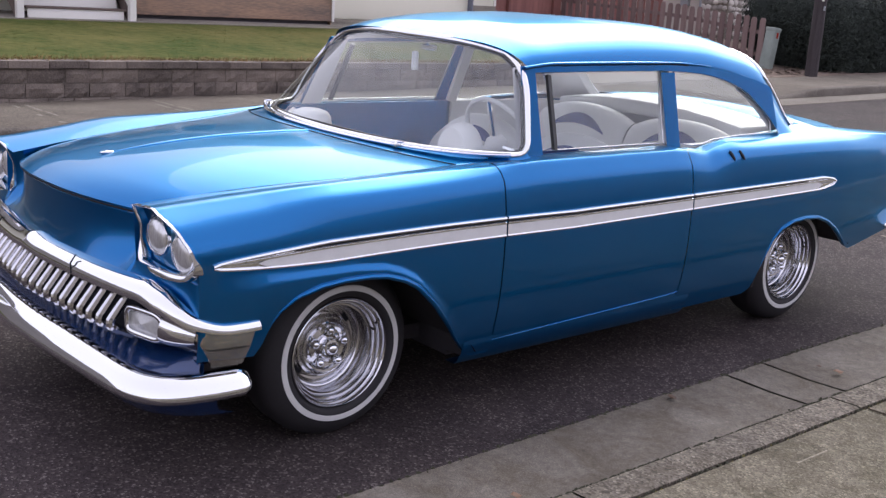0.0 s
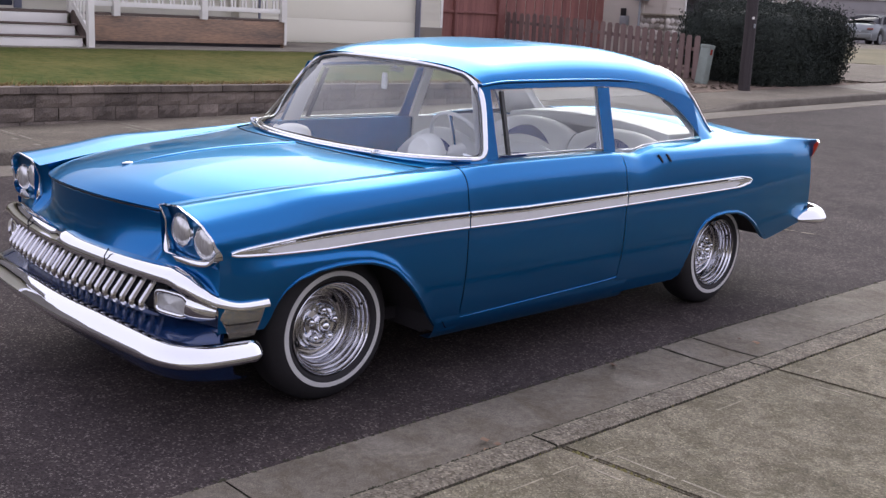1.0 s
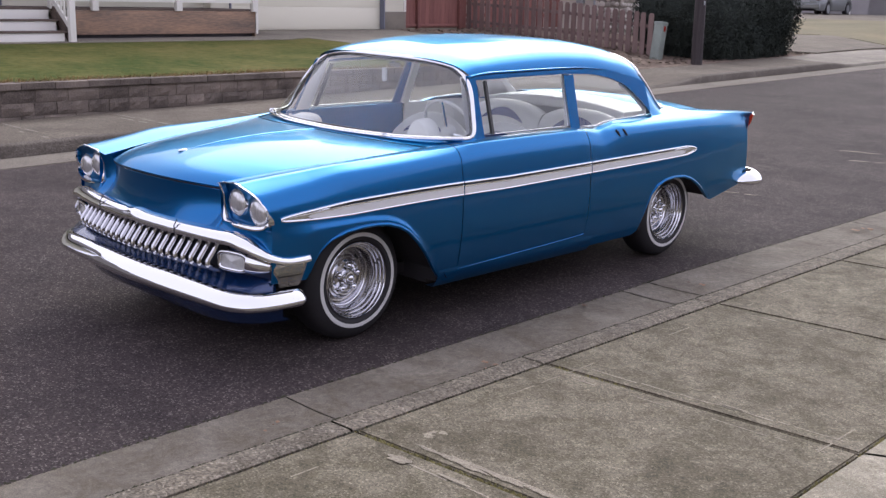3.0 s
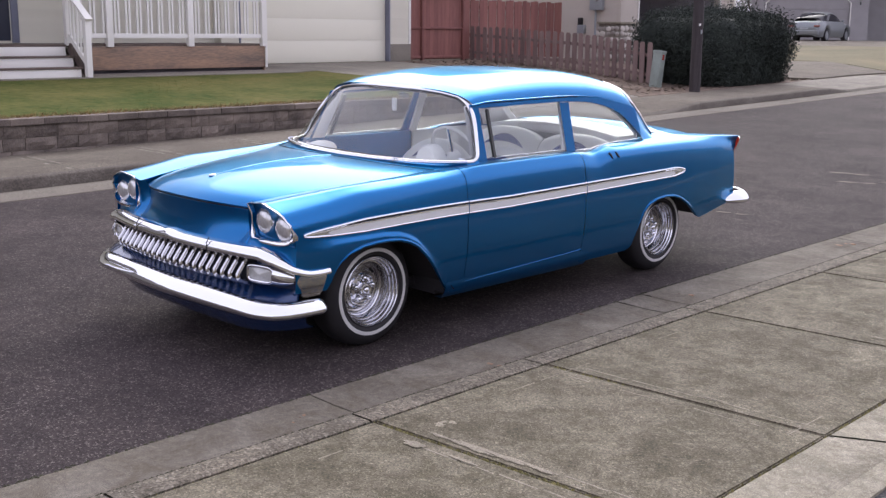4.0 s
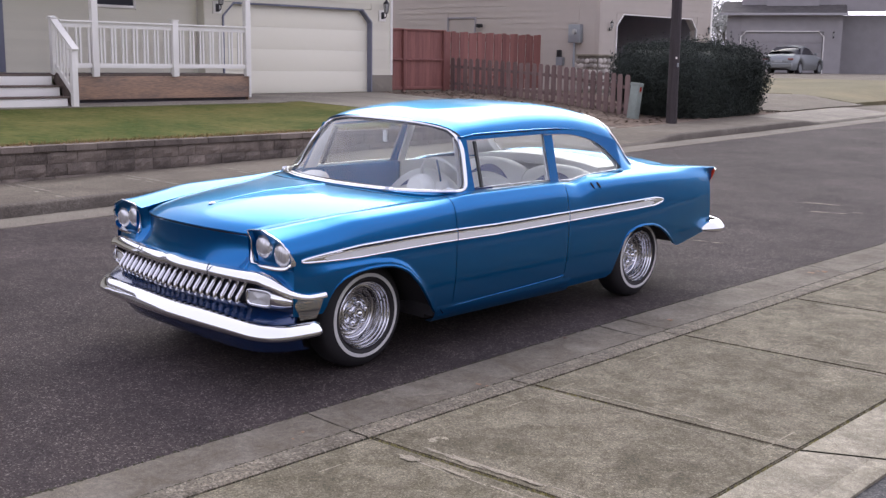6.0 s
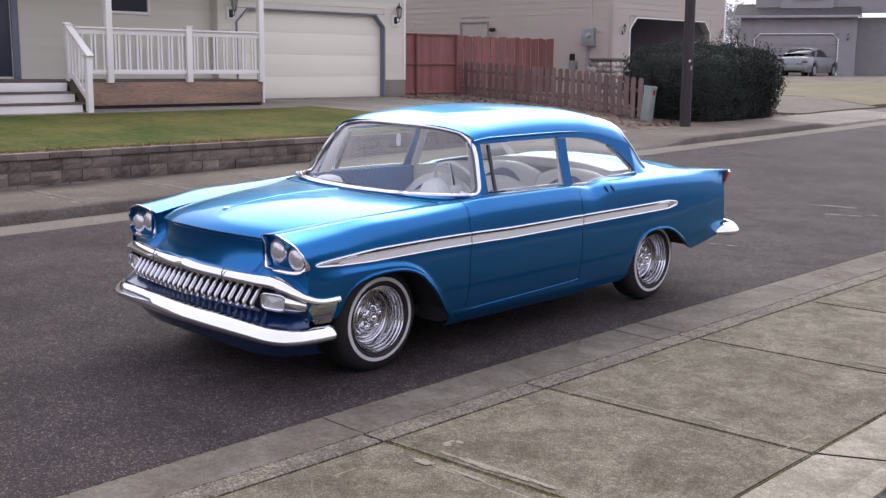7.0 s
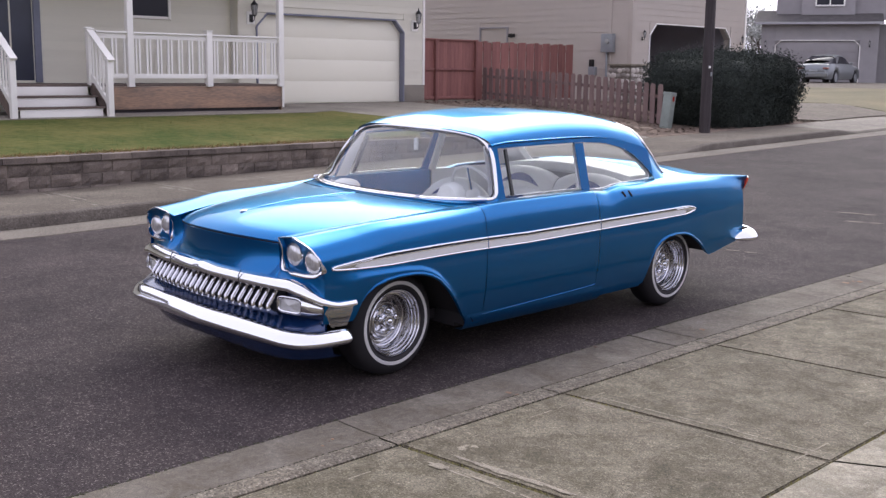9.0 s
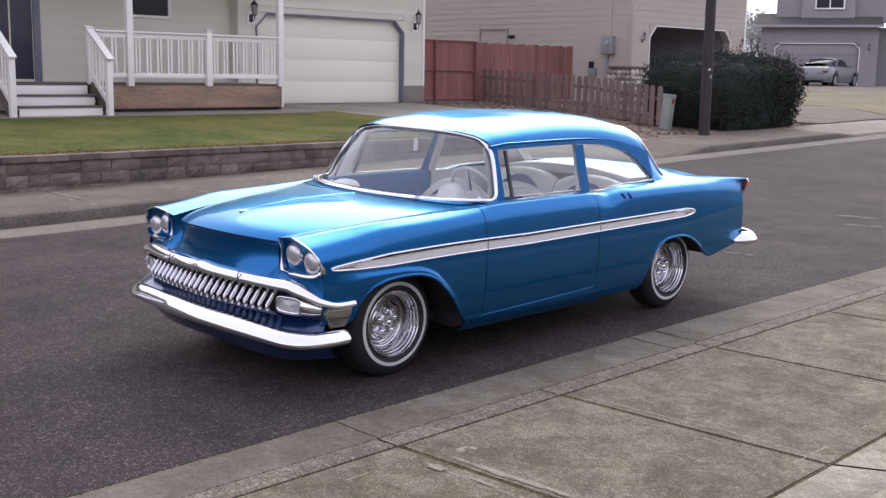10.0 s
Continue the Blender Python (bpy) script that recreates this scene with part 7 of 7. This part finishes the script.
# wheels
def wheel(s, y):
    x = s * 0.8
    f = lambda prof: lathe([(r, x + s * a) for r, a in prof], "x", 56, centre=(0, y, 0.328))
    w = part("wheel", f([(0.138, -0.118), (0.142, -0.112), (0.148, -0.114), (0.152, -0.1), (0.158, -0.098), (0.162, -0.06), (0.166, -0.05), (0.172, -0.05), (0.174, -0.036), (0.178, -0.03), (0.184, -0.031), (0.186, -0.016), (0.191, -0.01), (0.196, -0.011), (0.198, 0.0), (0.203, 0.006), (0.208, 0.003), (0.21, -0.012)]), CHROME_WHEEL, car, "deep-dish chrome wheel with a narrow whitewall", sharp=60)
    part("tyre", f([(0.208, -0.006), (0.216, 0.008), (0.226, 0.014), (0.257, 0.012), (0.285, 0.0), (0.307, -0.016), (0.32, -0.034), (0.3275, -0.06), (0.328, -0.1), (0.3275, -0.15), (0.318, -0.178), (0.27, -0.2), (0.21, -0.19)]), RUBBER, w)
    part("whitewall", f([(0.234, 0.0135), (0.2345, 0.0155), (0.254, 0.0145), (0.2555, 0.0118)]), WHITEWALL, w)
    d = part("centre_disc", f([(0.142, -0.118), (0.13, -0.122), (0.122, -0.116), (0.119, -0.1), (0.112, -0.094), (0.106, -0.098), (0.103, -0.084), (0.097, -0.078), (0.09, -0.08), (0.084, -0.092), (0.07, -0.096), (0.05, -0.09), (0.046, -0.075), (0.04, -0.07), (0.001, -0.07)]), CHROME_WHEEL, w, sharp=30)
    part("cap", f([(0.036, -0.078), (0.036, -0.06), (0.031, -0.052), (0.024, -0.05), (0.02, -0.04), (0.012, -0.032), (0.001, -0.03)]), CHROME, w)
    for k in range(5):
        a = k * math.tau / 5 + 0.3
        bm = lathe([(0.019, x - s * 0.1), (0.019, x - s * 0.07), (0.015, x - s * 0.058), (0.008, x - s * 0.051), (0.001, x - s * 0.049)], "x", 10, centre=(0, y + 0.066 * math.cos(a), 0.328 + 0.066 * math.sin(a)))
        part("lug_nut", bm, CHROME, w, sharp=30)
    for k in range(4):
        a = k * math.tau / 4 + 0.7
        bm = bmesh.new()
        rows = []
        for j in range(7):
            b = a - 0.13 + 0.26 * j / 6
            rows.append([(x - s * 0.117, y + r * math.cos(b), 0.328 + r * math.sin(b)) for r in (0.122, 0.138)])
        grid(bm, rows)
        bmesh.ops.solidify(bm, geom=bm.faces[:], thickness=0.004)
        part("slot", bm, GAP, w, smooth=False)
    part("valve", lathe([(0.005, x - s * 0.03), (0.005, x - s * 0.008), (0.001, x - s * 0.006)], "x", 8, centre=(0, y + 0.155, 0.39)), BLACK, w)


for s in (1, -1):
    wheel(s, 0.0)
    wheel(s, 2.92)

# underside and wheel wells
part("floor_pan", box_bm(-0.76, 0.76, 0.55, 2.38, 0.21, 0.27), UNDER, car)
part("floor_pan", box_bm(-0.6, 0.6, -0.6, 3.1, 0.24, 0.3), UNDER, car)
part("engine_bay", box_bm(-0.52, 0.52, -0.62, 0.5, 0.3, 0.8), UNDER, car)
for s in (1, -1):
    for yc in (0.0, 2.92):
        bm = bmesh.new()
        rows = []
        arch = [(-0.42, 0.45), (-0.36, 0.58), (-0.2, 0.66), (0, 0.685), (0.2, 0.65), (0.37, 0.52), (0.5, 0.35), (0.57, 0.265)] if yc < 1 else [(-0.49, 0.28), (-0.45, 0.45), (-0.34, 0.58), (-0.15, 0.65), (0.05, 0.64), (0.2, 0.57), (0.34, 0.455), (0.39, 0.41)]
        for dy, z in arch:
            rows.append([(s * x, yc + dy, z) for x in (0.5, 0.91)])
        grid(bm, rows)
        part("wheel_well", bm, UNDER, car)
        part("inner_wall", box_bm(min(s * 0.5, s * 0.51), max(s * 0.5, s * 0.51), yc - 0.36, yc + 0.36, 0.38, 0.64), UNDER, car)
for s in (1, -1):
    part("well_back", box_bm(min(s * 0.45, s * 0.86), max(s * 0.45, s * 0.86), 0.535, 0.55, 0.24, 0.66), UNDER, car)
    part("well_back", box_bm(min(s * 0.45, s * 0.86), max(s * 0.45, s * 0.86), 2.4, 2.415, 0.26, 0.66), UNDER, car)
part("trunk_box", box_bm(-0.6, 0.6, 3.0, 3.7, 0.45, 0.9), UNDER, car)

# ---- cabin ----
def cushion(x0, x1, y0, y1, z0, z1, r, crown=0.0):
    bm = box_bm(x0, x1, y0, y1, z0, z1)
    bmesh.ops.subdivide_edges(bm, edges=bm.edges[:], cuts=6, use_grid_fill=True)
    c = Vector(((x0 + x1) / 2, (y0 + y1) / 2, (z0 + z1) / 2))
    h = Vector(((x1 - x0) / 2, (y1 - y0) / 2, (z1 - z0) / 2))
    for v in bm.verts:
        d = v.co - c
        for i in range(3):
            lim = h[i] - r
            d[i] = max(-lim, min(lim, d[i]))
        e = v.co - c - d
        if e.length > 1e-6:
            e = e.normalized() * r
        v.co = c + d + e
        v.co.z += crown * (1 - ((v.co.x - c.x) / h.x) ** 2)
    return bm


# floor made white to bounce light into the cabin
part("cabin_floor", box_bm(-0.74, 0.74, 0.64, 2.36, 0.3, 0.36), UPHOLSTERY, car)
part("seat_cushion", cushion(-0.66, 0.66, 1.15, 1.68, 0.45, 0.66, 0.06), UPHOLSTERY, car)


def seat_back(y0, y1, z0, z1, halves, rise):
    """A bench back of two rounded halves."""
    for cx in halves:
        bm = bmesh.new()
        rows = []
        for i in range(21):
            u = -1 + 2 * i / 20
            zt = z1 - rise * abs(u) ** 2.4
            row = []
            for k in range(17):
                t = k / 16
                a = math.pi * t
                z = z0 + (zt - z0) * math.sin(a) ** 0.55
                y = (y0 + y1) / 2 - (y1 - y0) / 2 * math.cos(a) + 0.1 * (z - z0)
                row.append((cx + 0.335 * u, y, z))
            rows.append(row)
        grid(bm, rows)
        bmesh.ops.recalc_face_normals(bm, faces=bm.faces)
        sb = part("seat_back", bm, UPHOLSTERY, car, "white rolled seat back with blue insert")
        for face, off in ((-1, -0.012), (1, 0.012)):
            bm = bmesh.new()
            rows = []
            for i in range(15):
                u = -0.62 + 1.24 * i / 14 if abs(-0.62 + 1.24 * i / 14) < 0.6 else math.copysign(0.6, i - 7)
                hi_, lo_ = z1 - 0.055 - 0.25 * u * u, z1 - 0.115 - 0.1 * u * u
                zt = z1 - rise * abs(u) ** 2.4
                line = []
                for k in range(6):
                    z = lo_ + (hi_ - lo_) * k / 5
                    sa = min(1.0, max(0.0, (z - z0) / (zt - z0)) ** (1 / 0.55))
                    line.append((cx + 0.335 * u, (y0 + y1) / 2 + face * ((y1 - y0) / 2 * math.sqrt(1 - sa * sa) + 0.006) + 0.1 * (z - z0), z + 0.002))
                rows.append(line)
            grid(bm, rows)
            bmesh.ops.recalc_face_normals(bm, faces=bm.faces)
            part("insert", bm, UPH_BLUE, sb)


seat_back(1.56, 1.74, 0.58, 0.985, (-0.33, 0.33), 0.14)
part("seat_cushion", cushion(-0.62, 0.62, 2.0, 2.55, 0.42, 0.62, 0.06), UPHOLSTERY, car)
seat_back(2.36, 2.56, 0.56, 1.03, (-0.34, 0.34), 0.07)
part("rear_shelf", cushion(-0.64, 0.64, 2.55, 2.93, 0.95, 1.04, 0.03, 0.05), UPHOLSTERY, car)
bm = bmesh.new()
grid(bm, [[(0.78 * math.sin(a), 2.2 + 0.62 * math.cos(a), z) for z in (0.62, 0.8, 0.95, 1.005)] for a in [-1.5 + 3.0 * k / 30 for k in range(31)]])
part("rear_surround", bm, UPHOLSTERY, car)
for s in (1, -1):
    part("door_card", box_bm(min(s * 0.77, s * 0.785), max(s * 0.77, s * 0.785), 0.7, 1.8, 0.35, 1.0, 0.005), PAINT, car)
    part("quarter_card", box_bm(min(s * 0.76, s * 0.775), max(s * 0.76, s * 0.775), 1.82, 2.6, 0.35, 1.0, 0.005), UPHOLSTERY, car)
    part("pillar_trim", sweep([(s * 0.745, 1.8, 1.0), (s * 0.66, 1.84, 1.32)], [(-0.03, -0.01), (0.03, -0.01), (0.03, 0.01), (-0.03, 0.01)], up=(s, 0, 0)), UPHOLSTERY, car)
bm = bmesh.new()
rows = []
for i in range(31):
    u = -1 + 2 * i / 30
    by = base_curve(u * 0.93)[1] + 0.02
    rows.append([(0.77 * u, by, 0.985), (0.77 * u, max(by + 0.06, 0.7), 0.945), (0.77 * u, 0.86, 0.93), (0.77 * u, 0.9, 0.9), (0.77 * u, 0.88, 0.8), (0.77 * u, 0.8, 0.66)])
grid(bm, rows)
bmesh.ops.recalc_face_normals(bm, faces=bm.faces)
part("dashboard", bm, UPHOLSTERY, car, "white padded dashboard top")
part("gauge_pod", lathe([(0.001, 0.84), (0.085, 0.84), (0.1, 0.86), (0.105, 0.92), (0.1, 0.93)], "y", 24, centre=(0.37, 0, 0.965)), UPHOLSTERY, car)
part("speaker_grille", lathe([(0.105, 0.93), (0.1, 0.975), (0.082, 1.0), (0.045, 1.013), (0.001, 1.017)], "z", 24, centre=(-0.52, 0.72, 0)), UPHOLSTERY, car)
# steering wheel
sw = part("steering_wheel", bmesh.new(), UPHOLSTERY, car, "thin-rimmed white steering wheel")
M = Matrix.Translation((0.37, 1.13, 0.985)) @ Matrix.Rotation(radians(-62), 4, "X")
bm = sweep([(0.205 * math.cos(a), 0.205 * math.sin(a), 0) for a in [k * math.tau / 40 for k in range(40)]], ring_section(0.0105, 8), closed=True)
bmesh.ops.transform(bm, matrix=M, verts=bm.verts)
part("rim", bm, UPHOLSTERY, sw)
bm = bmesh.new()
for a in (0.3, math.pi - 0.3, 1.5 * math.pi):
    sweep([(0, 0, -0.04), (0.2 * math.cos(a), 0.2 * math.sin(a), 0)], ring_section(0.011, 6), bm=bm)
bmesh.ops.transform(bm, matrix=M, verts=bm.verts)
part("spoke", bm, CHROME, sw)
bm = lathe([(0.001, 0.01), (0.04, 0.0), (0.045, -0.05), (0.025, -0.08), (0.025, -0.4)], "z", 20)
bmesh.ops.transform(bm, matrix=M, verts=bm.verts)
part("column", bm, UPHOLSTERY, sw)
# mirror with a white charm
mirror = part("rear_view_mirror", cushion(-0.05, 0.05, 0.985, 1.0, 1.34, 1.366, 0.007), CHROME_SOFT, car)
part("stalk", sweep([(0, 0.99, 1.36), (0, 0.96, 1.395)], ring_section(0.006, 6)), CHROME, mirror)
part("charm", cushion(-0.078, -0.04, 0.955, 0.972, 1.245, 1.33, 0.008), UPHOLSTERY, mirror, "white charm hanging from the mirror")
# headliner
bm = bmesh.new()
rows = []
for i in range(21):
    y = 0.98 + 1.62 * i / 20
    zr, zt = spline(RAIL_Z, y) - 0.0, spline(TOP_Z, y) - 0.03
    rows.append([(0.64 * math.sin(u * 1.5708), y, zr - 0.01 + (zt - zr) * (1 - abs(u) ** 2.4)) for u in [-1 + 2 * k / 16 for k in range(17)]])
grid(bm, rows)
part("headliner", bm, UPHOLSTERY, car)


# ---- silver car parked before the grey house ----
def silver_car():
    e = thing("parked_car", "silver compact sedan parked on the drive of the grey house", "car")
    bm = bmesh.new()
    rows = []
    top_t = [(-2.2, 0.62), (-2.1, 0.78), (-1.2, 0.92), (-0.7, 1.0), (1.2, 1.02), (1.7, 1.02), (2.1, 0.95), (2.2, 0.7)]
    for i in range(61):
        y = -2.2 + 4.4 * i / 60
        w = 0.86 * (1 - max(0, (abs(y) - 1.5) / 0.7) ** 2 * 0.16)
        zt = spline(top_t, y)
        zb = 0.22
        for c in (-1.35, 1.3):
            if abs(y - c) < 0.36:
                zb = max(zb, 0.32 + math.sqrt(max(0, 0.36**2 - (y - c) ** 2)))
        zb = min(zb, zt - 0.1)
        half = [(w - 0.05, zb), (w, zb + (zt - zb) * 0.3), (w - 0.01, zb + (zt - zb) * 0.75), (w - 0.07, zt - 0.02), (w - 0.16, zt), (0, zt + 0.03)]
        rows.append([(x, y, z) for x, z in half] + [(-x, y, z) for x, z in reversed(half[:-1])])
    for k, d in ((0, -1), (-1, 1)):
        cap = [[(x * f, y + d * o, 0.45 + (z - 0.45) * f) for x, y, z in rows[k]] for f, o in ((0.97, 0.02), (0.8, 0.03), (0.4, 0.034), (0.02, 0.035))]
        rows = cap[::-1] + rows if k == 0 else rows + cap
    grid(bm, rows)
    bmesh.ops.recalc_face_normals(bm, faces=bm.faces)
    part("body", bm, SILVER, e)
    part("rear_bumper", cushion(-0.74, 0.74, 2.1, 2.27, 0.3, 0.56, 0.05), SILVER, e)
    for nm, ins, m in (("glasshouse", 0.0, WINDOW_DARK), ("roof", 0.012, SILVER)):
        bm = bmesh.new()
        rows = []
        for i in range(41):
            t = i / 40
            y = -0.75 + 2.55 * t
            h = 0.99 + 0.47 * math.sin(math.pi * min(1, max(0, 0.04 + t * 0.9))) ** 0.6
            if nm == "roof" and not 0.25 < t < 0.78:
                continue
            wt = 0.6 + ins
            half = [(0.76, 0.98), (wt + 0.06, h - 0.08), (wt - 0.06, h - 0.01), (0, h + 0.02)]
            if nm == "roof":
                half = [(wt + 0.07, h - 0.08), (wt - 0.05, h + 0.005), (0, h + 0.035)]
            rows.append([(x, y, z) for x, z in half] + [(-x, y, z) for x, z in reversed(half[:-1])])
        grid(bm, rows)
        bmesh.ops.recalc_face_normals(bm, faces=bm.faces)
        part(nm, bm, m, e)
    for s in (1, -1):
        for y in (-1.35, 1.3):
            w = part("wheel", lathe([(0.001, s * 0.84), (0.2, s * 0.83), (0.22, s * 0.85)], "x", 24, centre=(0, y, 0.31)), SILVER, e)
            part("tyre", lathe([(0.22, s * 0.85), (0.3, s * 0.84), (0.31, s * 0.8), (0.31, s * 0.64)], "x", 24, centre=(0, y, 0.31)), RUBBER, w)
        part("tail_light", cushion(min(s * 0.5, s * 0.8), max(s * 0.5, s * 0.8), 2.14, 2.25, 0.72, 0.82, 0.02), DULL_RED, e)
        part("side_mirror", cushion(min(s * 0.84, s * 0.98), max(s * 0.84, s * 0.98), -0.55, -0.45, 0.98, 1.1, 0.03), SILVER, e)
    part("number_plate", box_bm(-0.22, 0.22, 2.225, 2.245, 0.6, 0.7), METAL_GREY, e)
    part("underside", box_bm(-0.7, 0.7, -1.9, 1.9, 0.2, 0.5), UNDER, e)
    return e


sc = silver_car()
sc.matrix_basis = Matrix.Translation((-20.85, 50.75, yard_z(-20.95, 50.6) - 0.02)) @ Matrix.Rotation(radians(180 + 4), 4, "Z")
